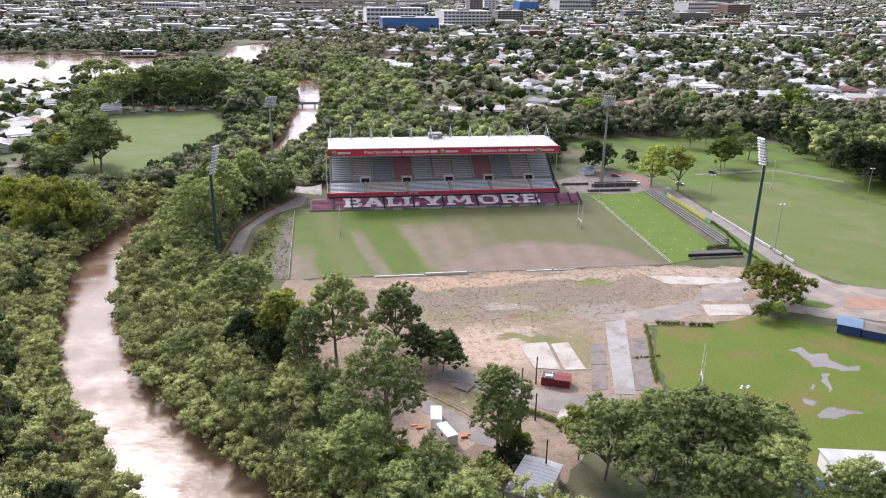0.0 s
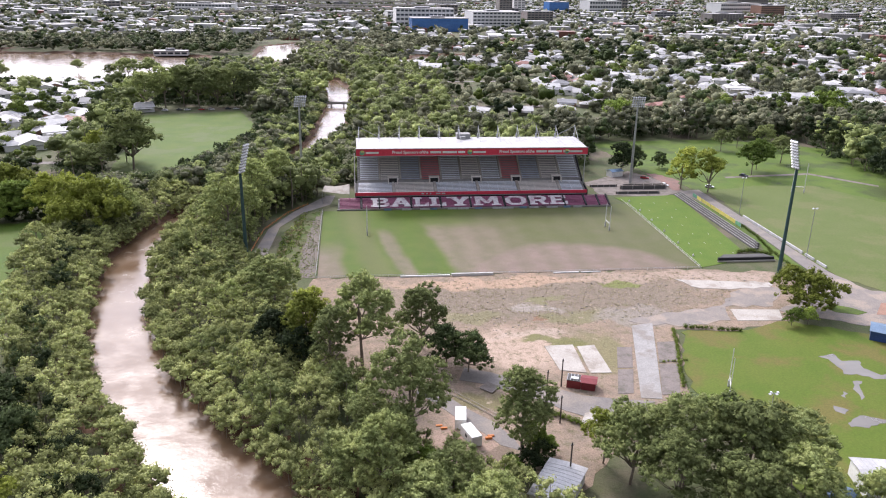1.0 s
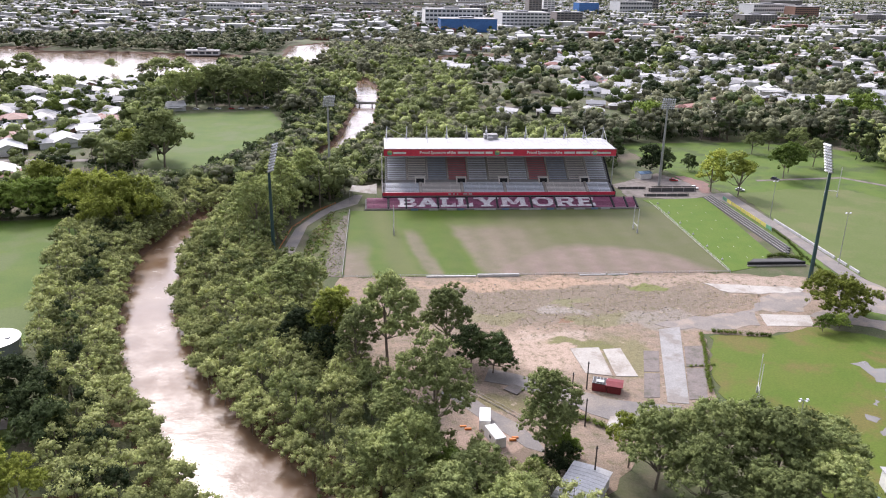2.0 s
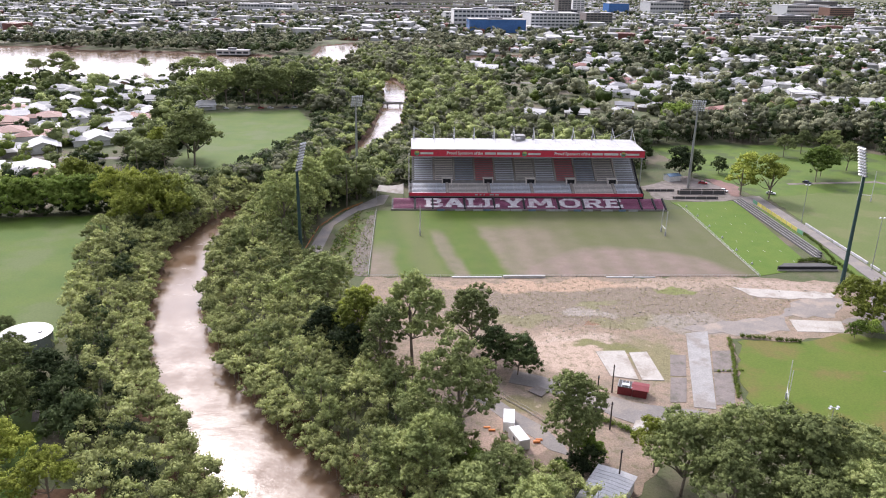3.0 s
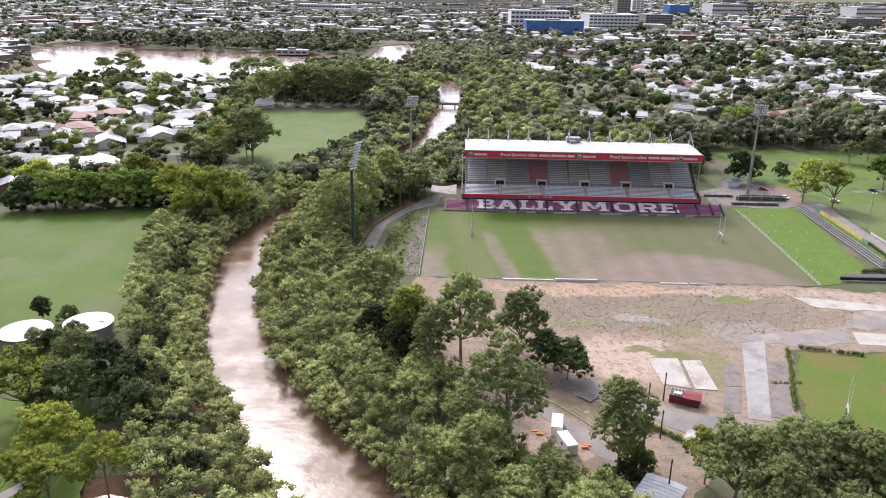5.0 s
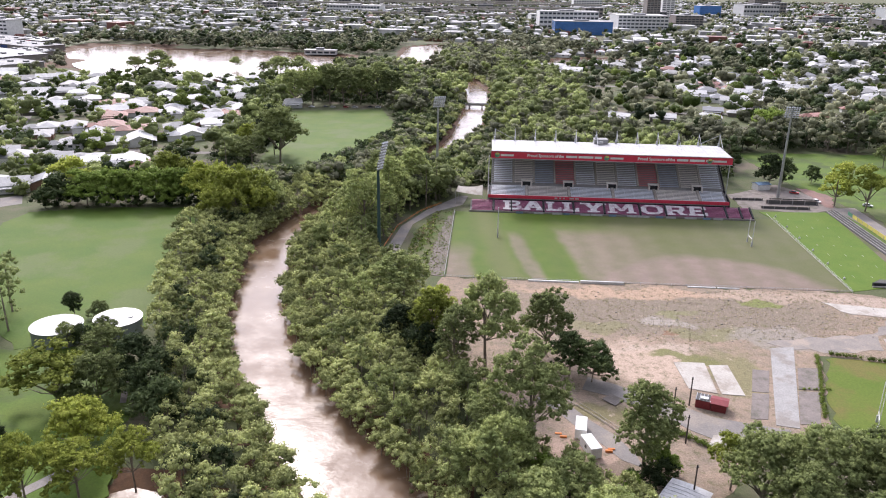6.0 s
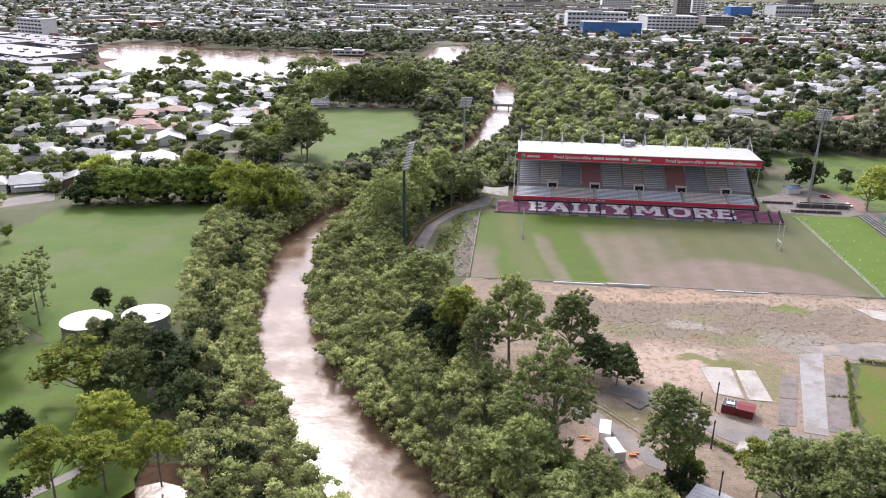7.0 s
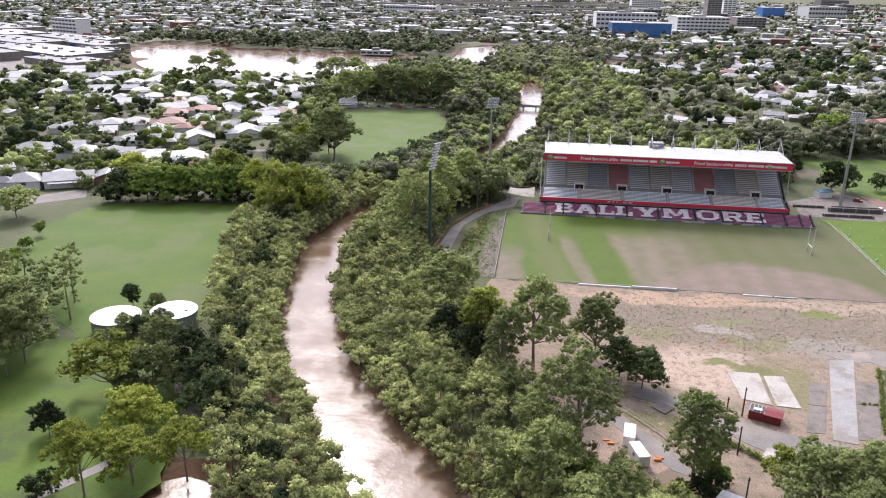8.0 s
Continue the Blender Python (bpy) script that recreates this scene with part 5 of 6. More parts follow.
for x, y, w, d, h, c in ((-515, 800, 90, 46, 6, "mallroof"), (-560, 860, 120, 60, 8, "roofgrey"), (-545, 912, 60, 36, 6, "mallroof"), (-625, 905, 130, 60, 7, "mallroof"), (-640, 820, 90, 60, 9, "mallroof"), (-600, 985, 120, 44, 7, "mallroof"),
                         (-700, 985, 140, 60, 8, "mallroof"), (-690, 1065, 120, 50, 7, "mallroof"), (-800, 1090, 150, 60, 9, "roofgrey"), (-760, 900, 120, 70, 8, "mallroof"), (-860, 1180, 140, 60, 10, "mallroof"), (-620, 1060, 60, 30, 6, "whitewall")):
    t = thing("shopping_centre", "low shopping centre hall with a wide pale roof", "building", pose(x, y, 0, 0, 0, -28), "shopping centre halls")
    part("wall", boxed(-w / 2, w / 2, -d / 2, d / 2, 0, h), M["concrete"], t)
    part("roof", boxed(-w / 2 - 0.6, w / 2 + 0.6, -d / 2 - 0.6, d / 2 + 0.6, h, h + 0.6), M[c], t)
    for i in range(6):
        u = -w * 0.42 + i * w * 0.16
        part("roof_unit", boxed(u, u + 5, -d * 0.2 + i % 3 * 8, -d * 0.2 + 4 + i % 3 * 8, h + 0.6, h + 2.2), M["roofgrey"], t)
    part("sign", boxed(-6, 8, -d / 2 - 0.4, -d / 2 - 0.05, h * 0.4, h * 0.9), M["red"] if w in (140, 60) else M["blue"], t)


# elevated road across the far edge of town
def viaduct(x0, y0, x1, y1, spans, z):
    t = thing("viaduct", "long pale concrete elevated road far off", "bridge", group="elevated roads")
    run, across = Vector((x1 - x0, y1 - y0)) / spans, Vector((y0 - y1, x1 - x0)).normalized() * 8
    for k in range(spans):
        a = Vector((x0, y0)) + run * k
        bm = slab(bmesh.new(), [a - across, a + run - across, a + run + across, a + across], z, 2.6)
        part("deck", bm, M["slab"], t)
        b = a + run / 2
        part("pier", boxed(b.x - 2, b.x + 2, b.y - 3, b.y + 3, 0, z - 2.6), M["slab"], t)
    for s in (-1, 1):
        a, b = Vector((x0, y0)) + across * s, Vector((x1, y1)) + across * s
        part("parapet", rod(bmesh.new(), (a.x, a.y, z + 0.5), (b.x, b.y, z + 0.5), 0.6, n=4), M["slab"], t)


for a in ((-430, 2150, 230, 2320, 12, 14), (-340, 2452, 330, 2500, 12, 18), (-300, 1950, 60, 1905, 8, 10), (-110, 2195, 180, 2080, 6, 12), (-520, 2640, 420, 2760, 14, 16), (-700, 2300, -330, 2452, 7, 15)):
    viaduct(*a)


sheet("car_park", [(-462, 762), (-548, 735), (-720, 800), (-950, 1150), (-920, 1270), (-700, 1140), (-585, 1040), (-575, 985), (-512, 915)], 0.06, M["asphalt"], "pale asphalt car park round the shopping centre", "pavement", 0)
for a in ([(-300, 428), (-150, 428), (-150, 434), (-300, 434)], [(-420, 520), (-165, 585), (-166, 592), (-422, 527)], [(-235, 330), (-300, 480), (-400, 700), (-406, 697), (-307, 477), (-242, 328)], [(-206, 320), (-228, 300), (-236, 312), (-214, 334)], [(-205, 440), (-240, 560), (-262, 730), (-268, 729), (-246, 559), (-211, 439)], [(90, 610), (560, 640), (560, 647), (90, 617)], [(70, 760), (640, 800), (640, 808), (70, 768)], [(205, 585), (240, 900), (248, 900), (213, 585)]):
    sheet("road", a, 0.05, M["asphalt"], "grey asphalt street between houses", "road", 0)


# ---------------------------------------------------------------- trees
def unit(v):
    return v / (np.linalg.norm(v, axis=-1, keepdims=True) + 1e-9)


def ball(level):
    bm = bmesh.new()
    bmesh.ops.create_icosphere(bm, subdivisions=level, radius=1)
    v = np.array([tuple(p.co) for p in bm.verts])
    f = np.array([[p.index for p in q.verts] for q in bm.faces])
    bm.free()
    return v, f


BALLS = {1: ball(1)}
DIAMOND = np.array([(1, 0, 0), (0, 1, 0), (-1, 0, 0), (0, -1, 0), (0, 0, 1), (0, 0, -1)], float)
BALLS[3] = (DIAMOND, np.array([(0, 1, 4), (1, 2, 4), (2, 3, 4), (3, 0, 4), (1, 0, 5), (2, 1, 5), (3, 2, 5), (0, 3, 5)]))


def foliage_of(rng, c, r, level, fuzz, size, tone):
    """Leafy clumps at c of radius r: lumpy tufts (level 0: none) with leaf sprigs standing out of them, `fuzz` to a clump,
    `size` of its radius. Returns tufts' corners, normals, faces and tones, then the same of the sprigs."""
    k = len(c)
    core = 0.54 if fuzz >= 9 else 0.74
    if level:
        v, f = BALLS[level]
        turn = rng.uniform(0, 2 * math.pi, k)
        co, si = np.cos(turn)[:, None], np.sin(turn)[:, None]
        d = np.stack([v[:, 0] * co - v[:, 1] * si, v[:, 0] * si + v[:, 1] * co, np.broadcast_to(v[:, 2], (k, len(v)))], -1)
        wob = 1 + rng.normal(size=(k, len(v))) * 0.13
        squash = np.stack([rng.uniform(0.85, 1.2, k), rng.uniform(0.85, 1.2, k), rng.uniform(0.65, 0.9, k)], 1)
        tv = c[:, None] + d * (wob * core * r[:, None])[..., None] * squash[:, None]
        tn = unit(d + 0.25 * rng.normal(size=d.shape) + (0, 0, 0.25))
        tf = f[None] + (np.arange(k) * len(v))[:, None, None]
        tufts = (tv.reshape(-1, 3), tn.reshape(-1, 3), tf.reshape(-1, 3), np.repeat(tone, len(v)))
    else:
        tufts = (np.zeros((0, 3)), np.zeros((0, 3)), np.zeros((0, 3), int), np.zeros(0))
    fuzz, size = int(fuzz * 2.2), size * 0.64
    i = np.repeat(np.arange(k), fuzz)
    d = unit(rng.normal(size=(len(i), 3)))
    d[:, 2] = np.where(d[:, 2] < -0.25, -d[:, 2], d[:, 2])
    reach = rng.uniform(0.45, 1.2, len(i)) if level else rng.uniform(0.45, 1.08, len(i))
    p = c[i] + d * (r[i] * reach)[:, None] * (1, 1, 0.85)
    q = unit(d + 0.5 * rng.normal(size=d.shape))
    a = unit(np.cross(q, rng.normal(size=d.shape)))
    b = np.cross(q, a)
    s = (size * r[i] * rng.uniform(0.6, 1.4, len(i)))[:, None]
    sv = np.stack([p + a * s * 1.1, p - a * s * 0.7 + b * s * 0.58, p - a * s * 0.7 - b * s * 0.58], 1)
    n = unit(0.6 * d + 0.55 * q * np.sign((q * d).sum(1, keepdims=True)) + (0, 0, 0.3))
    return (*tufts, sv.reshape(-1, 3), np.repeat(n, 3, 0), np.repeat(tone[i], 3))


def leaf_mesh(name, made, material):
    tv, tn, tf, tt, sv, sn, st = made
    nt, nq = len(tf), len(sv) // 3
    me = bpy.data.meshes.new(name)
    me.vertices.add(len(tv) + len(sv)), me.loops.add(3 * (nt + nq)), me.polygons.add(nt + nq)
    me.vertices.foreach_set("co", np.concatenate([tv, sv]).astype(np.float32).ravel())
    me.loops.foreach_set("vertex_index", np.concatenate([tf.ravel(), len(tv) + np.arange(3 * nq)]).astype(np.int32))
    me.polygons.foreach_set("loop_start", (np.arange(nt + nq) * 3).astype(np.int32))
    me.update(calc_edges=True)
    me.attributes.new("custom_normal", "FLOAT_VECTOR", "POINT").data.foreach_set("vector", np.concatenate([tn, sn]).astype(np.float32).ravel())
    me.attributes.new("tone", "FLOAT", "POINT").data.foreach_set("value", np.concatenate([tt, st]).astype(np.float32))
    me.materials.append(material)
    return me


def tube(path, radii, n=6):
    """Corners and faces of a bending tapered limb."""
    path = np.array(path, float)
    verts, faces = [], []
    for i, (p, r) in enumerate(zip(path, radii)):
        ax = unit(path[min(i + 1, len(path) - 1)] - path[max(i - 1, 0)])
        u = unit(np.cross(ax, (0.3, 1, 0.1)))
        w = np.cross(ax, u)
        for k in range(n):
            a = 2 * math.pi * k / n
            verts.append(p + r * (u * math.cos(a) + w * math.sin(a)))
    for i in range(len(path) - 1):
        for k in range(n):
            j = (k + 1) % n
            faces.append((i * n + k, i * n + j, (i + 1) * n + j, (i + 1) * n + k))
    faces.append(tuple((len(path) - 1) * n + k for k in range(n)))
    return verts, faces


def joined(tubes):
    verts, faces = [], []
    for v, f in tubes:
        b = len(verts)
        verts += [tuple(p) for p in v]
        faces += [tuple(b + k for k in q) for q in f]
    return verts, faces


def crown_of(rng, style, h, w):
    """Clump centres and sizes, and limbs, of one tree of height h and crown width w."""
    r = w / 2
    limbs = []
    if style == "gum":
        masses = []
        k = rng.integers(10, 13)
        for i in range(k):
            a = 2.4 * i + rng.uniform(-0.4, 0.4)
            u = (i + 0.5) / k
            f = rng.uniform(0.45, 0.8) * (1.05 - 0.45 * u)
            z = h * (0.45 + 0.4 * u + rng.uniform(-0.05, 0.05))
            masses.append((np.array([math.cos(a) * r * f, math.sin(a) * r * f, z]), r * rng.uniform(0.3, 0.42)))
        masses.append((np.array([rng.normal() * r * 0.1, rng.normal() * r * 0.1, h * 0.9]), r * 0.36))
        masses.append((np.array([rng.normal() * r * 0.2, rng.normal() * r * 0.2, h * 0.66]), r * 0.42))
        for c, _ in masses:
            f = max(h * 0.33, c[2] - math.hypot(c[0], c[1]) * 1.5)
            limbs.append(tube([(0, 0, f), (c[0] * 0.5, c[1] * 0.5, f + (c[2] - f) * 0.42), tuple(c)], (0.0065 * h, 0.0045 * h, 0.04), 5))
        foot = h * 0.85
    elif style == "column":
        masses = [(np.array([rng.normal() * r * 0.25, rng.normal() * r * 0.25, h * f]), r * s) for f, s in ((0.33, 0.45), (0.42, 0.66), (0.52, 0.84), (0.63, 0.95), (0.74, 0.95), (0.85, 0.78), (0.93, 0.5))]
        foot = h * 0.9
    else:
        masses = [(np.array([0, 0, h * 0.55]), min(r * 0.75, h * 0.42))]
        k = rng.integers(6, 9)
        for i in range(k):
            a = 2 * math.pi * (i + rng.uniform(-0.3, 0.3)) / k
            f = rng.uniform(0.5, 0.68)
            c = np.array([math.cos(a) * r * f, math.sin(a) * r * f, h * rng.uniform(0.28, 0.62)])
            masses.append((c, min(r * rng.uniform(0.34, 0.46), h * 0.33)))
            limbs.append(tube([(0, 0, h * 0.22), tuple(c * (0.5, 0.5, 0.75)), tuple(c)], (0.02 * h * 0.7, 0.012 * h * 0.7, 0.05)))
        for i in range(3):
            masses.append((np.array([rng.normal() * r * 0.25, rng.normal() * r * 0.25, h * 0.8]), min(r * 0.42, h * 0.24)))
        foot = h * 0.7
    bend = rng.normal(size=2) * 0.03 * h
    limbs.append(tube([(0, 0, -0.3), (bend[0] * 0.5, bend[1] * 0.5, foot * 0.4), (bend[0], bend[1], foot * 0.75), (0, 0, foot)], (0.017 * h, 0.013 * h, 0.009 * h, 0.06), 8))
    return masses, limbs


def clumps(rng, masses, size, dense=1.0):
    """Clumps spread over the skins of the crown's masses."""
    cs, rs = [], []
    for c, r in masses:
        k = max(5, int(dense * 5.2 * (r / size) ** 2))
        d = unit(rng.normal(size=(k, 3)))
        d[:, 2] = np.where(d[:, 2] < -0.35, -d[:, 2], d[:, 2])
        cs.append(c + d * (r * rng.uniform(0.62, 1.0, k))[:, None] * (1, 1, 0.8))
        rs.append(size * rng.uniform(0.65, 1.25, k))
    return np.concatenate(cs), np.concatenate(rs)


TREES = {}


def tree(style, leaf, x, y, h, w, words, category="tree", group="", variants=2):
    """Plant a tree; alike ones share meshes and differ in turn and size."""
    w *= 1.18
    key = (style, leaf, round(math.log(w / h) * 2.2), (len(TREES) + int(abs(x * 7 + y * 3))) % variants)
    turn = (x * 37 + y * 91) % 360
    if key in TREES:
        ob, h0, w0 = TREES[key]
        t = copy_thing(ob, pose(x, y, 0, 0, 0, turn))
        t.scale = (w / w0, w / w0, h / h0)
        tagged(t, words, category)
        return t
    rng = np.random.default_rng(len(TREES) * 13 + 5)
    t = thing("tree", words, category, pose(x, y, 0, 0, 0, turn))
    masses, limbs = crown_of(rng, style, h, w)
    v, f = joined(limbs)
    me = bpy.data.meshes.new("trunk")
    me.from_pydata(v, [], f)
    me.materials.append(M["bark"])
    again("trunk", me, t, Matrix())
    far = math.hypot(x, y) > 330
    airy = style == "gum"
    size = max(0.5, w * (0.055 if airy else 0.066) * (1.5 if far else 1.0))
    size = min(size, 2.6 if far else 1.25)
    c, r = clumps(rng, masses, size, (0.4 if far else 0.5) if airy else 0.48)
    grown = foliage_of(rng, c, r, 1, 9 if far else 10, 0.42 if far else 0.41, np.zeros(len(c)))
    again("crown", leaf_mesh("crown", grown, M["leaf_" + leaf]), t, Matrix())
    TREES[key] = (t, h, w)
    return t


GUM, ROUND = "tall gum tree with an open grey-green crown", "broad rounded tree with a dense crown"
for a in (
    ("gum", "gum", 1.8, 185, 27, 19, GUM + " above bare dirt"), ("gum", "yellow", -13, 191, 20, 13, "tall yellowish gum tree with an open crown"), ("gum", "gum", 11.8, 144.5, 29, 18, GUM + " beside the containers"),
    ("gum", "gum", -6, 176, 23, 11, GUM + " over the dirt lot"), ("gum", "gum", -3, 167, 12, 8, GUM), ("round", "gum", 18.6, 196, 20, 14, "dense grey-green gum at the edge of the dirt"),
    ("round", "dark", 29.6, 181, 11.5, 12, "dark glossy shade tree by the access road"), ("round", "dark", 24, 184, 13, 11, "dark rounded shade tree"), ("column", "gum", 35.5, 141.3, 21.5, 10.5, "narrow grey-green columnar gum by the drive"),
    ("round", "dark", -15, 184, 13, 13, "dark rounded tree on the river bank"), ("round", "dark", -22, 194, 14, 12, "dark tree among the river thicket"), ("gum", "gum", -26, 225, 18, 18, GUM + " by the path"),
    ("gum", "gum", -47, 289, 28, 20, GUM + " beside the floodlight"), ("column", "gum", -40, 314, 27, 13, "tall dense grey-green tree beside the path"), ("column", "gum", -45, 332, 26, 13, "tall dense grey-green tree by the river"), ("column", "gum", -33, 347, 24, 12, "tall dense grey-green tree behind the path"),
    ("round", "gum", 56.3, 130.3, 20, 15, ROUND + " by the parking bays"), ("gum", "gum", 67, 128, 22, 18, ROUND + " below the lower field"), ("round", "gum", 78, 125.5, 22.5, 20, ROUND + " with grey-green leaves"),
    ("gum", "gum", 90, 127, 17, 17, ROUND + " beside the lower field"), ("gum", "gum", 61, 119, 19, 15, GUM + " below the lower field"), ("round", "gum", 84, 114, 18, 16, ROUND), ("round", "gum", 72, 112, 18, 16, ROUND), ("gum", "yellow", 53, 138, 13, 10, "yellow-green tree over the workshop"),
    ("round", "yellow", 144, 213, 14, 20, "spreading yellow-green shade tree by the turning circle"), ("round", "green", 133, 201.8, 6, 5.6, "small bushy tree under the shade tree"), ("round", "green", 138.2, 201.8, 6, 5.6, "small bushy tree under the shade tree"),
    ("round", "yellow", 164, 360, 22, 14, "tall yellow-green tree behind the terraces"), ("round", "yellow", 175, 353, 22, 15, "tall yellow-green tree beside the road"), ("round", "dark", 144, 392, 17, 15, "dark tree beside the grandstand yard"),
    ("round", "dark", 154, 401, 14, 12, "dark tree beside the grandstand yard"), ("round", "dark", 170, 404, 9, 9, "small dark tree on the park lawn"), ("gum", "gum", 241, 455, 14, 13, "slender grey-green tree on the park lawn"), ("gum", "gum", 257, 452, 15, 13, "slender grey-green tree on the park lawn"), ("gum", "gum", 226, 446, 13, 12, "slender grey-green tree on the park lawn"), ("gum", "gum", 246, 412, 16, 14, "light grey-green tree on the park lawn"), ("round", "green", 347, 529, 24, 34, "broad bright green fig behind the park"), ("round", "green", 186, 520, 20, 22, "bright green fig behind the park"),
    ("gum", "green", 215, 386, 17, 18, "light green tree on the park lawn"), ("gum", "green", 224, 398, 16, 15, "light green tree on the park lawn"), ("round", "dark", 277, 352, 24, 27, "large dark tree beyond the practice field"), ("round", "gum", 296, 362, 22, 24, "large dark tree beyond the practice field"),
    ("gum", "gum", 5, 129.5, 20, 14, GUM), ("gum", "gum", 18.4, 126, 14, 13, "feathery gum tree near the containers"), ("round", "gum", 24, 115, 15, 13, ROUND), ("round", "gum", 12, 118, 16, 13, ROUND), ("round", "gum", 101.9, 115, 11, 12, "rounded tree before the clubhouse"), ("round", "gum", 108, 110, 11, 12, "rounded tree before the clubhouse"),
):
    tree(*a)
for a in (
    ("round", "yellow", -103, 305, 23, 28, "large yellow-green tree by the oval"), ("round", "yellow", -118, 324, 21, 26, "large yellow-green tree by the oval"), ("round", "gum", -96, 318, 20, 18, ROUND + " by the oval"),
    ("round", "gum", -114, 414, 32, 26, "tall dense tree beside the far oval"), ("round", "dark", -122, 432, 28, 22, "dark tree beside the far oval"), ("gum", "yellow", -134, 424, 19, 18, "pale yellow-green tree beside the far oval"), ("gum", "gum", -126, 402, 17, 17, "sparse pale-limbed tree beside the far oval"),
    ("round", "dark", -189, 319, 14, 18, "dark green fig in a row at the oval's end"), ("round", "green", -177, 322, 15, 19, "bright green fig in a row at the oval's end"), ("round", "green", -167, 324, 16, 19, "bright green fig in a row at the oval's end"), ("round", "green", -157, 326, 15, 18, "bright green fig in a row at the oval's end"), ("round", "green", -147, 328, 16, 19, "bright green fig in a row at the oval's end"), ("round", "green", -137, 330, 15, 18, "bright green fig in a row at the oval's end"), ("round", "dark", -128, 331, 14, 16, "dark green fig in a row at the oval's end"),
    ("round", "yellow", -150, 352, 18, 18, "yellow-green tree behind the figs"), ("round", "yellow", -196, 345, 16, 17, "yellow-green tree beside houses"),
    ("round", "yellow", -101, 157, 16, 17, "large yellow-green tree on the park lawn"), ("round", "yellow", -85, 139, 14.5, 16, "broad yellow-green tree on the park lawn"), ("round", "dark", -86.4, 169, 14, 13.5, "dark tree beside the river thicket"), ("round", "dark", -72.5, 151.5, 12.5, 14, "dark tree beside the river thicket"),
    ("round", "dark", -80, 162, 12, 13, "dark tree beside the river thicket"), ("gum", "gum", -96.5, 173, 14.5, 12, "slender grey-green park tree"), ("round", "dark", -106, 138, 8.5, 7.5, "small dark rounded park tree"), ("gum", "yellow", -86.5, 119.5, 16.5, 11.5, "drooping yellowish park tree"),
    ("gum", "yellow", -78.5, 124, 12.5, 12, "yellow-green tree over floodwater"), ("column", "dark", -122.7, 207, 7.5, 5, "small dark upright tree by the tanks"), ("round", "gum", -115, 207, 5.6, 6.5, "small rounded tree by the tanks"), ("round", "gum", -133, 169, 20, 16, GUM + " on the park lawn"),
    ("round", "gum", -142, 178, 21, 16, GUM + " on the park lawn"), ("round", "gum", -139, 158, 21, 16, GUM), ("round", "dark", -94.5, 118, 5.4, 6.5, "small dark bush on the lawn"), ("round", "dark", -110.5, 188, 7, 6, "small dark tree before the tank"), ("gum", "gum", -114, 187, 8, 6, "thin grey tree before the tank"),
    ("gum", "gum", -104, 189, 9, 8, "grey-green tree before the tank"), ("round", "gum", -217, 286, 13, 17, "rounded tree at the end of a driveway"), ("column", "green", -192.7, 266, 5.3, 3.6, "small upright green tree on the oval's edge"), ("round", "green", -189, 251, 4.4, 5, "small green tree on the oval's edge"), ("round", "green", -185, 237, 5.5, 7, "small green tree on the oval's edge"),
    ("gum", "yellow", -68.5, 127.5, 14, 10, "rounded tree over floodwater"), ("round", "gum", -91, 158, 14, 15, ROUND), ("gum", "gum", -142, 130, 16, 14, GUM),
):
    tree(*a)
for i in range(7):
    tree("gum" if i % 2 else "round", "gum", -152 + i * 12.5, 606 + i * 2 + (i % 3) * 4, 29 + i % 3 * 2, 24, "tall park tree with a high spreading crown", group="park trees")
for x, y, h, w in ((-276, 846, 11, 13), (-232, 800, 12, 12), (-214, 800, 17, 26), (-196, 806, 17, 24), (-363, 790, 16, 16), (-345, 806, 20, 30), (-374, 820, 10, 12), (-330, 790, 12, 16)):
    tree("round", "gum", x, y, h, w, "tree standing beside or in floodwater")


# ---------------------------------------------------------------- thickets and woods
def scattered(poly, apart, rng, avoid=(), margin=2.0, keep=1.0):
    p = np.array(poly, float)
    (x0, y0), (x1, y1) = p.min(0), p.max(0)
    x, y = np.meshgrid(np.arange(x0, x1, apart), np.arange(y0, y1, apart))
    x, y = x + rng.uniform(-0.45, 0.45, x.shape) * apart, y + rng.uniform(-0.45, 0.45, x.shape) * apart
    k = inside(poly, x, y) & (rng.random(x.shape) < keep)
    for a in avoid:
        k &= gap(a, x, y) > margin
    return np.stack([x[k], y[k]], 1)


def woods(label, points, heights, widths, leaf, rng, masses, size, level, fuzz, sprig, category="trees", stems=True, skirt=0.36):
    """Many trees as one mesh of leafy clumps and one of trunks."""
    c, r, tone, poles = [], [], [], []
    for (x, y), h, w in zip(points, heights, widths):
        k = rng.poisson(masses) + 2
        a, f = rng.uniform(0, 2 * math.pi, k), np.sqrt(rng.random(k)) * 0.8
        z = h * (0.94 - 0.48 * f ** 2 - skirt * rng.random(k) ** 1.5)
        c.append(np.stack([x + np.cos(a) * f * w / 2, y + np.sin(a) * f * w / 2, z], 1))
        r.append(size * w * rng.uniform(0.7, 1.25, k))
        tone.append(np.full(k, rng.random()))
        if stems:
            poles.append(tube([(x, y, -2.4), (x + rng.normal() * 0.3, y, h * 0.45), (x, y + rng.normal() * 0.4, h * 0.85)], (0.02 * h, 0.014 * h, 0.05), 3))
    grown = foliage_of(rng, np.concatenate(c), np.concatenate(r), level, fuzz, sprig, np.concatenate(tone))
    top = tagged(new("woodland", leaf_mesh("woodland", grown, M["leaf_" + leaf])), label, category, kind="stuff")
    if stems:
        v, f = joined(poles)
        me = bpy.data.meshes.new("stems")
        me.from_pydata(v, [], f)
        me.materials.append(M["bark"])
        again("stems", me, top, Matrix())


rng = np.random.default_rng(21)
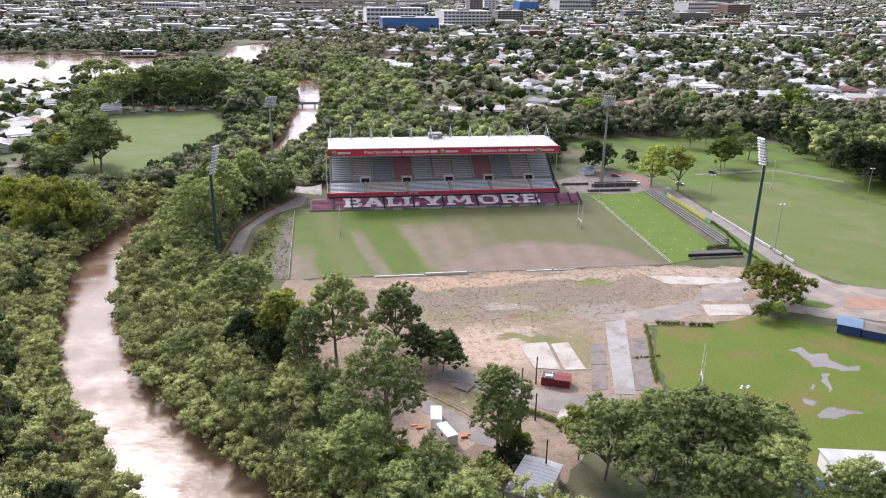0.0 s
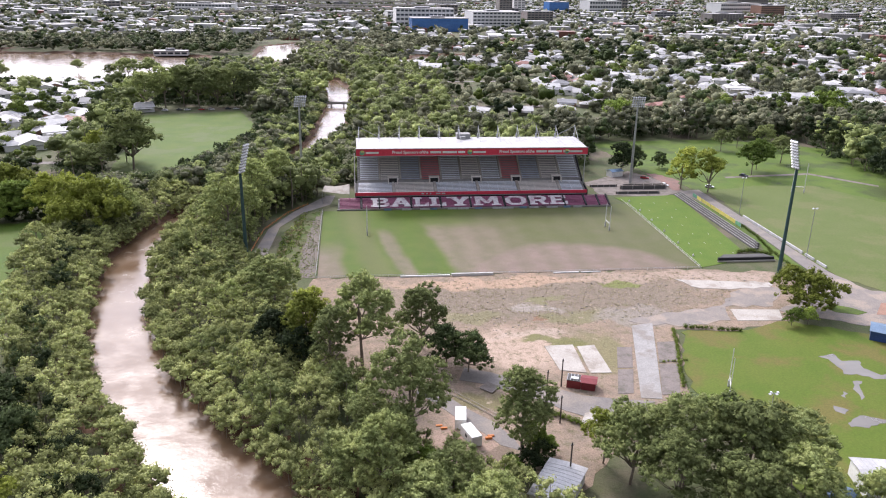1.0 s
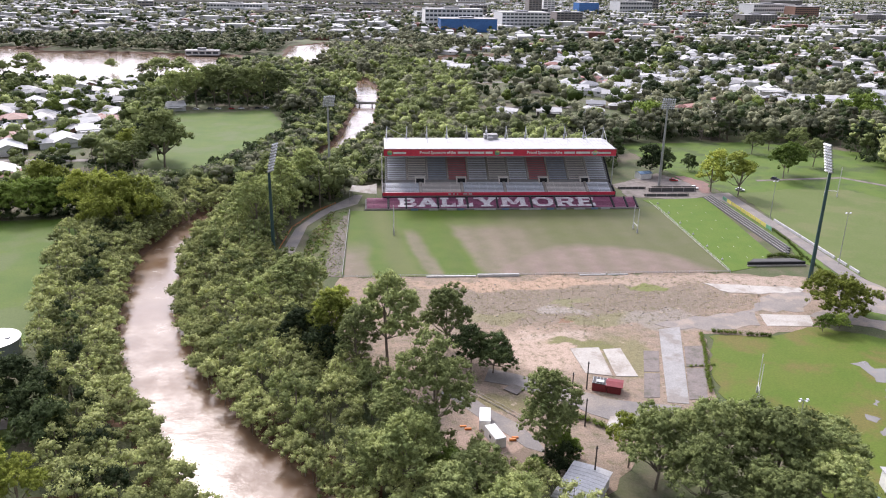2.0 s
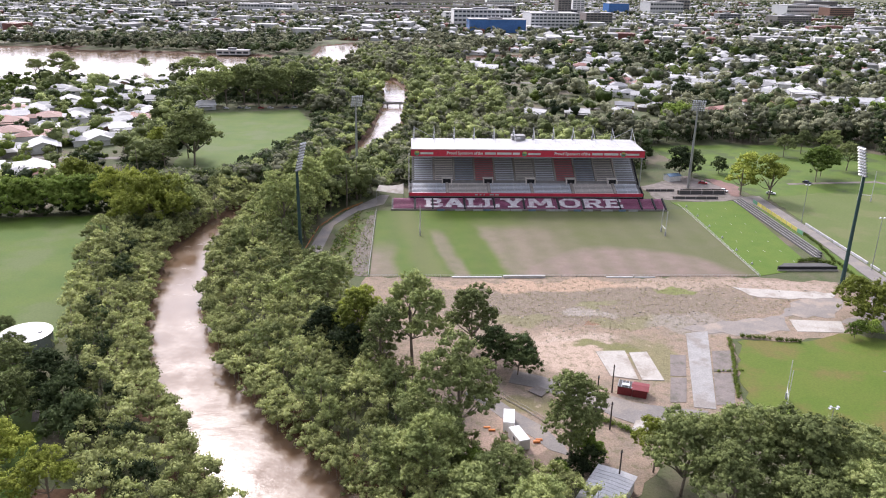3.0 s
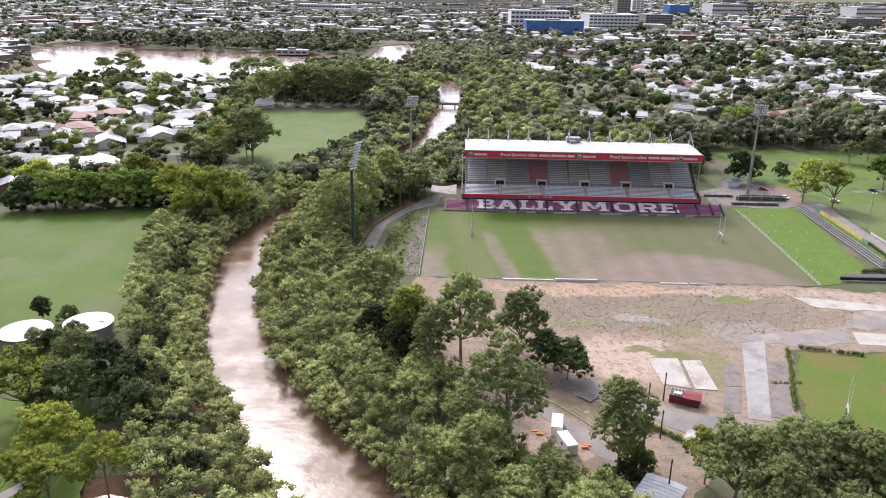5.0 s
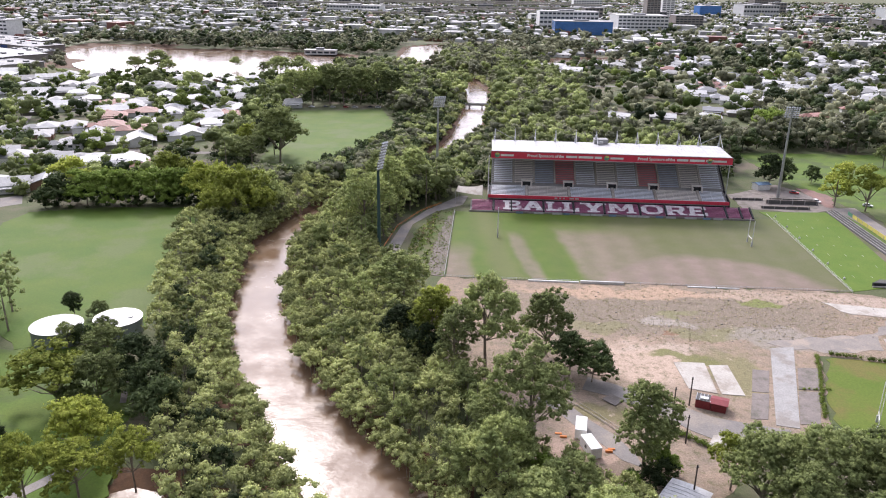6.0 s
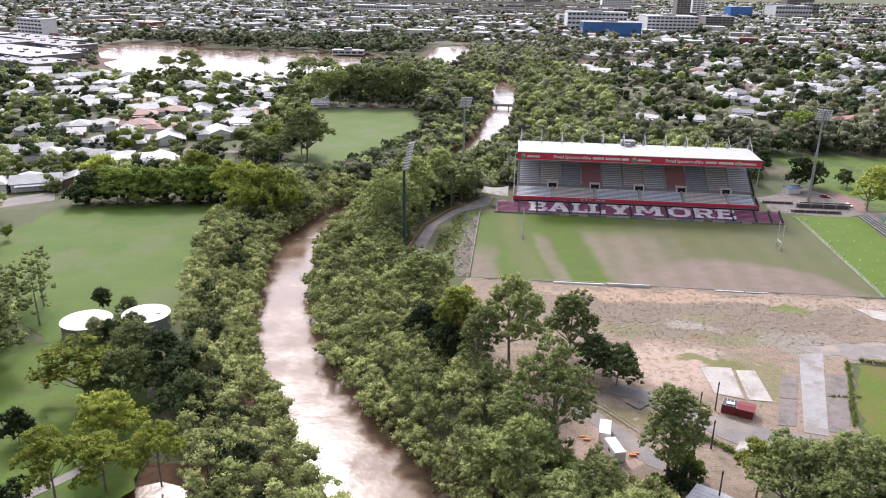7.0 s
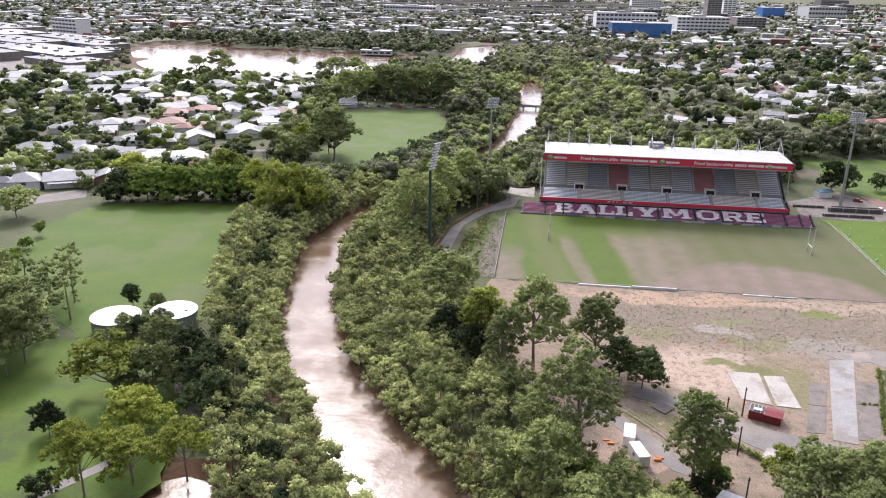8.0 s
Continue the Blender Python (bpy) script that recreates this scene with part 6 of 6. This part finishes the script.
EAST_BANK = [(-9, 129), (-22, 147), (-35, 163), (-49, 186), (-63, 223), (-72, 270), (-73, 310), (-66, 344), (-48, 330), (-40, 300), (-40, 262), (-31, 250), (-20, 232), (-17, 200), (-10, 186), (0, 174), (6, 158), (13, 142), (28, 133), (36, 122), (48, 112), (50, 96), (26, 88)]
WEST_BANK = [(-4, 88), (-34, 129), (-47, 148), (-59, 169), (-70, 190), (-81, 230), (-89, 277), (-84, 312), (-68, 357), (-82, 362), (-104, 330), (-119, 312), (-120, 280), (-106, 232), (-94, 196), (-82, 176), (-72, 148), (-64, 130), (-50, 104), (-30, 80)]
FIELDS = (WEST_OVAL, FAR_OVAL, PRACTICE, RIVER, LAKE, LOT, MARSH, BACKWATER)
for label, poly, leaf in (("grey-green mangrove thicket on the river bank", EAST_BANK, "mangrove"), ("grey-green mangrove thicket crowding the river bank", WEST_BANK, "mangrove")):
    p = scattered(poly, 4.3, rng, (LOT,), -3.6)
    p = p[gap(RIVER, p[:, 0], p[:, 1]) > -2.6]
    d = np.clip(gap(RIVER, p[:, 0], p[:, 1]) / 14, 0, 1)
    woods(label, p, (5.0 + 4.5 * d) * rng.uniform(0.8, 1.25, len(p)), rng.uniform(4.8, 7.6, len(p)), leaf, rng, 13, 0.175, 1, 10, 0.38, "mangroves", skirt=0.16)
    p = scattered(poly, 3.2, rng, (), 0)
    p = p[(gap(RIVER, p[:, 0], p[:, 1]) < 4.5) & (gap(RIVER, p[:, 0], p[:, 1]) > -2)]
    woods("low mangrove fringe at the water's edge", p, rng.uniform(2.2, 4.4, len(p)), rng.uniform(3.4, 5, len(p)), leaf, rng, 6, 0.24, 1, 9, 0.36, "mangroves", stems=False, skirt=0.75)
p = scattered(EAST_BANK, 8.5, rng, (RIVER, LOT), 5.0, 0.55)
p = p[np.hypot(p[:, 0] + 18, p[:, 1] - 188) > 13]
woods("mixed green trees rising from the river thicket", p, rng.uniform(9, 15, len(p)), rng.uniform(7, 10, len(p)), "gum", rng, 20, 0.14, 1, 18, 0.34)
p = scattered(WEST_BANK, 8.5, rng, (RIVER, WEST_OVAL), 9.0, 0.7)
woods("dark green trees along the back of the river thicket", p, rng.uniform(8, 13, len(p)), rng.uniform(7, 10, len(p)), "dark", rng, 20, 0.14, 1, 18, 0.34)

RIVER_WOODS = [(-60, 345), (-46, 405), (-24, 446), (-8, 518), (0, 626), (2, 700), (4, 790), (20, 830), (60, 800), (84, 700), (70, 560), (80, 500), (116, 490), (116, 400), (112, 372), (0, 372), (-8, 360), (-26, 334), (-44, 330)]
WEST_WOODS = [(-68, 357), (-44, 420), (-30, 477), (-22, 560), (-20, 640), (-22, 775), (-60, 880), (-150, 800), (-160, 690), (-150, 610), (-82, 606), (-70, 560), (-84, 450), (-100, 385), (-118, 372), (-128, 335), (-104, 330), (-82, 362)]
BEHIND = [(116, 500), (116, 400), (126, 400), (150, 478), (250, 486), (330, 455), (420, 420), (560, 520), (520, 565), (420, 548), (250, 532), (170, 518)]
EAST_WOODS = [(286, 470), (286, 443), (283, 400), (280, 362), (282, 335), (292, 315), (420, 280), (600, 480), (560, 520), (420, 420), (330, 455)]
WEST_EDGE = [(-150, 576), (-133, 484), (-126, 392), (-150, 400), (-168, 480), (-170, 590)]
# woods in 'town' leaf are greyed to put distance haze into their colour
for label, poly, leaf, gap_m, hs, keep in (
    ("river woods of grey-green trees", RIVER_WOODS, "gum", 13.0, (11, 22), 0.9),
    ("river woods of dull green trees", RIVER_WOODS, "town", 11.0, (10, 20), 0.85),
    ("river woods of olive green trees", WEST_WOODS, "gum", 12.0, (10, 21), 0.95),
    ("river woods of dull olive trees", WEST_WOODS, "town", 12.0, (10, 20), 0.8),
    ("dark mangroves and figs by the river", WEST_WOODS, "dark", 13.0, (9, 15), 0.8),
    ("tall grey-green trees through the river woods", RIVER_WOODS, "gum", 19.0, (16, 24), 0.8),
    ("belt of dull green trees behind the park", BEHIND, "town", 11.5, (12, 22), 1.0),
    ("dark figs in the belt behind the park", BEHIND, "dark", 17.0, (12, 22), 0.9),
    ("dark woods beside the practice field", EAST_WOODS, "dark", 13.0, (13, 22), 0.9),
    ("grey-green woods beside the practice field", EAST_WOODS, "gum", 12.0, (14, 25), 0.95),
    ("trees between the far oval and houses", WEST_EDGE, "gum", 9.5, (10, 21), 0.9),
):
    p = scattered(poly, gap_m, rng, FIELDS, 4.0, keep)
    if poly is RIVER_WOODS:
        p = p[~((p[:, 0] > -12) & (p[:, 0] < 122) & (p[:, 1] < 374))]
    if poly is WEST_WOODS:
        p = p[~((p[:, 0] < -70) & (p[:, 0] > -170) & (p[:, 1] > 590) & (p[:, 1] < 636))]
    low = np.where((p[:, 0] > -48) & (p[:, 0] < 6) & (p[:, 1] > 372) & (p[:, 1] < 640), 0.42, 1.0)
    tall = low * rng.uniform(*hs, len(p))
    edge = gap(FAR_OVAL, p[:, 0], p[:, 1])
    tall = np.where((p[:, 1] < 560) & (p[:, 0] > -125) & (p[:, 0] < -20), np.minimum(tall, 3.5 + 0.24 * edge), tall)
    woods(label, p, tall, np.minimum(rng.uniform(9, 19, len(p)), 6 + tall * 0.8), leaf, rng, 10, 0.2, 1, 8, 0.32, skirt=0.4)

BEND_WOODS = [(-66, 876), (-10, 794), (20, 830), (60, 830), (30, 930), (30, 1010), (-30, 1060), (-58, 1030), (-64, 960)]
LAKE_WOODS = [(-158, 800), (-84, 845), (-128, 930), (-130, 1000), (-152, 1000), (-154, 917), (-174, 850)]
# 'town' leaf here too: haze painted as greyer green
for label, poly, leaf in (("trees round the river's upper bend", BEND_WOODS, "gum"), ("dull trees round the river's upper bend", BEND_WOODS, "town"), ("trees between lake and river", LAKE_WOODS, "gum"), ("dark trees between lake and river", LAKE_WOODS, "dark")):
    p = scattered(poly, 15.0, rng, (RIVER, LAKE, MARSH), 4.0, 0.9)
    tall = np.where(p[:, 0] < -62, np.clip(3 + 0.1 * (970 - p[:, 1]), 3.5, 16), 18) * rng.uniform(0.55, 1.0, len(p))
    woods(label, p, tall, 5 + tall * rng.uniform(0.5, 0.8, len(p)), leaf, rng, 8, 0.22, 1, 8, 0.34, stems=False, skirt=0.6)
UPPER_BANKS = [(-110, 340), (-40, 340), (30, 470), (30, 770), (-60, 870), (-60, 700), (-60, 480)]
p = scattered(UPPER_BANKS, 5.5, rng, (RIVER, FAR_OVAL), 1.5, 0.9)
p = p[gap(RIVER, p[:, 0], p[:, 1]) < 9]
woods("low mangroves along the river's upper reach", p, rng.uniform(3, 5, len(p)), rng.uniform(5, 7, len(p)), "mangrove", rng, 7, 0.24, 1, 10, 0.34, "mangroves", stems=False, skirt=0.3)

# low leafy fill; its dark colour paints the shade inside the thickets
for label, poly in (("undergrowth dark as the shade inside the river woods", RIVER_WOODS), ("undergrowth dark as the shade inside the western woods", WEST_WOODS), ("undergrowth at the foot of the park belt", BEHIND), ("undergrowth of the eastern woods", EAST_WOODS), ("undergrowth beside the far oval", WEST_EDGE)):
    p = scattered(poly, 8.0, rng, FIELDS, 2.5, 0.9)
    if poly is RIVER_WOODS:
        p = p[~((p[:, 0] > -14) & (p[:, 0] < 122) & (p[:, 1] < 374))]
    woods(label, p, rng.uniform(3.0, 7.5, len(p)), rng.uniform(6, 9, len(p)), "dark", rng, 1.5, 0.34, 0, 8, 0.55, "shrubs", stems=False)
# added fill whose dark leaf paints the shade at the figs' feet
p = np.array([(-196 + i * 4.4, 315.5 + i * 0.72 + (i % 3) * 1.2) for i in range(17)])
woods("dark leafy fill for the shade under the row of figs", p, rng.uniform(6.0, 9.5, len(p)), np.full(len(p), 9.0), "dark", rng, 7, 0.22, 1, 18, 0.28, "shrubs", stems=False, skirt=0.8)

p = scattered([(-128, 150), (-136, 196), (-150, 222), (-185, 200), (-175, 150), (-150, 138)], 7.5, rng, (), 0, 0.95)
woods("dense grey-green wood at the edge of the park lawn", p, rng.uniform(12, 20, len(p)), rng.uniform(8, 12, len(p)), "gum", rng, 26, 0.125, 1, 9, 0.36)

CASUARINAS = [(-62, 264), (-39, 256), (-40, 282), (-38, 308), (-29, 333), (-15, 359), (-15, 374), (-50, 374), (-60, 345)]
p = scattered(CASUARINAS, 6.2, rng, (RIVER,), 1.5, 0.95)
woods("dense grey-green trees between path and river", p, rng.uniform(9, 19, len(p)), rng.uniform(7, 11, len(p)), "gum", rng, 24, 0.125, 1, 9, 0.38, skirt=0.62)

# garden and street trees among the houses
taken = np.array([(x, y) for x, y in spots] + [p[:2] for p in town])
for label, poly, gap_m, keep in (("garden trees among the western houses", [(-140, 345), (-300, 320), (-480, 480), (-560, 700), (-470, 760), (-215, 790), (-160, 700), (-165, 590), (-175, 480)], 12.5, 0.95), ("garden trees among the eastern houses", [(72, 560), (250, 560), (420, 560), (560, 590), (900, 800), (1150, 1180), (500, 1210), (90, 1200), (0, 980), (30, 820), (84, 700)], 15.5, 0.6)):
    p = scattered(poly, gap_m, rng, FIELDS, 5.0, keep)
    p = p[np.array([np.hypot(*(taken - q).T).min() > 8.5 for q in p])]
    p = p[np.array([noise.noise(Vector((x * 0.011, y * 0.007, 1.0))) > 0.08 or rng.random() < 0.7 for x, y in p])]
    p = p[gap(LAKE, p[:, 0], p[:, 1]) > 24]
    kind = rng.random(len(p))
    west = poly[0][0] < 0
    # the 'town' leaf has haze greyed into its colour
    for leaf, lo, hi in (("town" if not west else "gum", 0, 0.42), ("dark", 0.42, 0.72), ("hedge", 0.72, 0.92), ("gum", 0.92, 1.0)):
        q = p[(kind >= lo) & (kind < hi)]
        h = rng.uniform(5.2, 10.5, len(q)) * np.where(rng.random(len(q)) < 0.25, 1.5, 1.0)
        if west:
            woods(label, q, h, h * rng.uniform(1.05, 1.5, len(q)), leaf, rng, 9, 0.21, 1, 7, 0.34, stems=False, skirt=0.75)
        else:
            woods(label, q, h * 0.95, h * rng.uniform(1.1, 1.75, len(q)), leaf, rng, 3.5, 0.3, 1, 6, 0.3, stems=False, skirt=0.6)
    if not west:
        p = scattered(poly, 27.0, rng, FIELDS, 8.0, 0.34)
        p = p[np.array([np.hypot(*(near - q).T).min() > 12 for q in p])]
        kind = rng.random(len(p))
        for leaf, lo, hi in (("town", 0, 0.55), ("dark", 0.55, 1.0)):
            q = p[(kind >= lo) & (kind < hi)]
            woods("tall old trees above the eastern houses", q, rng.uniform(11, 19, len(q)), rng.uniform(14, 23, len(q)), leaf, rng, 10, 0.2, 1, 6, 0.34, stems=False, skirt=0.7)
# far tree cover: haze is in the 'town' leaf colour
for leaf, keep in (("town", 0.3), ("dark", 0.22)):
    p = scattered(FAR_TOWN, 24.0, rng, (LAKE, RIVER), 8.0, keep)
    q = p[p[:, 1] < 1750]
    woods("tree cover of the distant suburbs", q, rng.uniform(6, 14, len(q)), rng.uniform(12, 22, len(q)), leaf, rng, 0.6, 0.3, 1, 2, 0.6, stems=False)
    q = p[p[:, 1] >= 1750]
    woods("tree cover of the outermost suburbs", q, rng.uniform(7, 15, len(q)), rng.uniform(14, 26, len(q)), leaf, rng, 0.6, 0.3, 3, 0, 0.6, stems=False)
WEST_FAR = [(-480, 745), (-570, 650), (-760, 850), (-900, 1150), (-560, 1120), (-540, 1070), (-512, 960), (-410, 765)]
p = scattered(WEST_FAR, 16.0, rng, (LAKE,), 5.0, 0.7)
p = p[gap([(-462, 762), (-548, 735), (-720, 800), (-950, 1150), (-920, 1270), (-700, 1140), (-585, 1040), (-575, 985), (-512, 915)], p[:, 0], p[:, 1]) > 3]
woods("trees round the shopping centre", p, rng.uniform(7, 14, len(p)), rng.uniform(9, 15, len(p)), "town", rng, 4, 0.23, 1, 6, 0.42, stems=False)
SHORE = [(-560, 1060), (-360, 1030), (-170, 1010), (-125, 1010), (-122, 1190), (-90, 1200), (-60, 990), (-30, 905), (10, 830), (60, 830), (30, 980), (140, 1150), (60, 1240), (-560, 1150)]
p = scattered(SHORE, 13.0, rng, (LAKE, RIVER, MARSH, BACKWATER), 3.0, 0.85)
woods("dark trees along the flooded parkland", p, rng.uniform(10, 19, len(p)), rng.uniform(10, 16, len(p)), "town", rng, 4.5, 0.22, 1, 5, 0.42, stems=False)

p = scattered([(-570, 1065), (-360, 1035), (-170, 1012), (-124, 1012), (-122, 1250), (-330, 1180), (-570, 1135)], 14.0, rng, (LAKE, RIVER), 3.0, 0.85)
woods("dark wooded shore of the flooded park", p, rng.uniform(10, 18, len(p)), rng.uniform(11, 18, len(p)), "dark", rng, 4, 0.23, 1, 4, 0.42, stems=False)

# hedges, weeds and rubble
def hedge(label, pts, w, h):
    rng = np.random.default_rng(int(abs(pts[0][0] * 10)))
    c = []
    for (x0, y0), (x1, y1) in zip(pts, pts[1:]):
        for f in np.arange(0, 1, 0.9 / math.hypot(x1 - x0, y1 - y0)):
            c.append((x0 + (x1 - x0) * f + rng.normal() * w * 0.2, y0 + (y1 - y0) * f + rng.normal() * w * 0.2, h * 0.28))
    c = np.array(c)
    grown = foliage_of(rng, c, np.full(len(c), h * 0.5), 1, 30, 0.27, np.full(len(c), 0.1))
    tagged(new("hedge", leaf_mesh("hedge", grown, M["leaf_hedge"])), label, "hedge")


hedge("clipped green hedge at the field's corner", [(99, 203), (107, 201.4)], 1.2, 1.8)
hedge("clipped green hedge at the field's corner", [(109, 200.6), (115.6, 199)], 1.2, 1.8)
hedge("row of green shrubs beside parking bays", [(95, 202), (92.8, 194), (89, 183), (84, 168)], 1.0, 1.6)
hedge("low shrubs between the parking bays", [(84, 182), (92, 182.5)], 0.7, 1.0)
hedge("overgrown green hedge by the access road", [(45.6, 159.7), (49, 156.2), (52.6, 152.8)], 1.8, 2.0)
hedge("ferns and shrubs at the bleachers' end", [(148, 266), (154, 268), (160, 263)], 2.0, 2.2)
hedge("shrubs beside the service road", [(166, 300), (165, 285), (162, 268), (161, 252)], 1.2, 1.4)

rng = np.random.default_rng(33)
p = scattered([(18, 244), (60, 248), (118, 249), (136, 236), (118, 218), (92, 212), (60, 205), (36, 206), (20, 220)], 1.0, rng, (), 0, 1.0)
p = p[np.array([noise.noise(Vector((x * 0.13, y * 0.2, 3.0))) + 0.5 * rng.random() for x, y in p]) > 0.2]
grown = foliage_of(rng, np.column_stack([p, np.full(len(p), 0.12)]), rng.uniform(0.1, 0.55, len(p)) ** 1.2, 0, 7, 0.7, rng.random(len(p)))
grown[4][:, 2] *= 0.28
tagged(new("weeds", leaf_mesh("weeds", grown, M["leaf_weed"])), "low weeds scattered over rubble", "weeds", kind="stuff")
SLOPE = [(-29, 252), (-28, 299), (-21, 330), (-14, 333), (-14, 252)]
for leafage, much, words in (("green", 0.75, "rank weeds on the slope by the pitch"), ("weed", 0.6, "brown dead weeds on the slope by the pitch"), ("hedge", 0.5, "dark scrub on the slope by the pitch")):
    p = scattered(SLOPE, 1.3, rng, (), 0, much)
    wild = np.array([noise.noise(Vector((x * 0.2, y * 0.11, much * 9))) for x, y in p]) > -0.1
    p = p[wild]
    grown = foliage_of(rng, np.column_stack([p, np.full(len(p), 0.2)]), rng.uniform(0.2, 0.8, len(p)) * np.where(p[:, 0] < -20, 1.2, 0.55), 0, 9, 0.5, rng.random(len(p)))
    tagged(new("weeds", leaf_mesh("weeds", grown, M["leaf_" + leafage])), words, "weeds", kind="stuff")

# broken concrete and stones left on the cleared ground
verts, faces = [], []
bv, bf = BALLS[1]
for x, y in scattered([(16, 246), (60, 249), (118, 249), (138, 238), (118, 216), (92, 210), (60, 203), (30, 200), (18, 220)], 3.0, rng, (), 0, 0.4):
    r, b = rng.uniform(0.1, 0.42), len(verts)
    q = bv * rng.uniform(0.6, 1.3, bv.shape) * (r, r * 0.8, r * 0.5) + (x, y, 0.1)
    verts += [tuple(v) for v in q]
    faces += [tuple(b + k for k in f) for f in bf]
me = bpy.data.meshes.new("rubble")
me.from_pydata(verts, [], faces)
me.materials.append(M["concrete"])
tagged(new("rubble", me), "broken concrete and stones on bare earth", "rubble", kind="stuff")
fence("rail_fence", "fallen white tubular rail fence beside the drive", [(19.4, 173.6), (24.6, 168.6), (28.8, 163.6), (32.8, 158.2)], 0.5, 1.6, 0.07, M["slab"], (0.95, 0.3))
fence("rail_fence", "fallen white tubular rail fence beside the drive", [(20.3, 174.5), (25.5, 169.5), (29.7, 164.4), (33.7, 158.9)], 0.4, 2.4, 0.07, M["slab"], (0.95,))
deck = thing("timber_deck", "low weathered platform beside the access road", "platform")
u, v = Vector((2.9, 3.3, 0)), Vector((2.9, -2.9, 0))
for i in range(7):
    bm = boxed(0, 0.53, 0, 4.0, 0.3, 0.42)
    for q in bm.verts:
        q.co = Vector((31.1, 172.0, q.co.z)) + v.normalized() * (i * 0.58 + q.co.x) + u.normalized() * q.co.y
    part("board", bm, M["bay"], deck)
for f in (0.1, 0.9):
    part("bearer", rod(bmesh.new(), Vector((31.1, 172.0, 0.16)) + u * f, Vector((31.1, 172.0, 0.16)) + u * f + v, 0.16, n=6), M["timber"], deck)
for x, y, h, w, leafage in ((39.4, 139.2, 5.5, 6, "dark"), (41.8, 142.2, 4.8, 4.6, "green"), (36.4, 136.6, 5, 6, "dark"), (32.4, 135.4, 4.6, 5, "green"), (38.0, 142.2, 3.4, 4, "dark"), (33.0, 138.2, 3.4, 4, "dark")):
    tree("round", leafage, x, y, h, w, "dense dark shrub at the foot of the columnar gum", "shrub")
for a in (("gum", "gum", 2, 149, 13, 11), ("round", "gum", 8, 139, 13, 11), ("round", "green", 15, 132, 10, 9), ("round", "green", 39, 143, 8, 6), ("round", "gum", -1, 134, 14, 12), ("gum", "yellow", -13, 206, 15, 11)):
    tree(*a, "green tree at the wooded edge of the dirt lot")
fence("safety_fence", "sagging orange safety fence along the path", [(-35.6, 258), (-38.2, 280), (-36, 306), (-28, 329), (-20, 342)], 1.0, 3.5, 0.05, M["orange"], (0.95, 0.7, 0.45))
marks = bmesh.new()
for i in range(7):
    for j in range(3):
        x, y = 133 + j * 6.5 + i * 0.2, 266 + i * 11.5
        box(marks, x, x + 0.1, y, y + 1.8, 0.124, 0.128)
tagged(part("line_marks", marks, M["letterwhite"]), "faint white line marks on the grass strip", "line marks", kind="stuff")
small_light(91.5, 140.5, 14)
sheet("traffic_island", [(151, 214), (155, 216.5), (160, 213), (163, 209), (159, 207.5), (153, 210)], 0.16, M["lawn"], "grassy island in the turning circle", "lawn", 0)
hedge("bright green shrub on the traffic island", [(152.5, 213), (154.5, 214.2)], 1.6, 2.4)
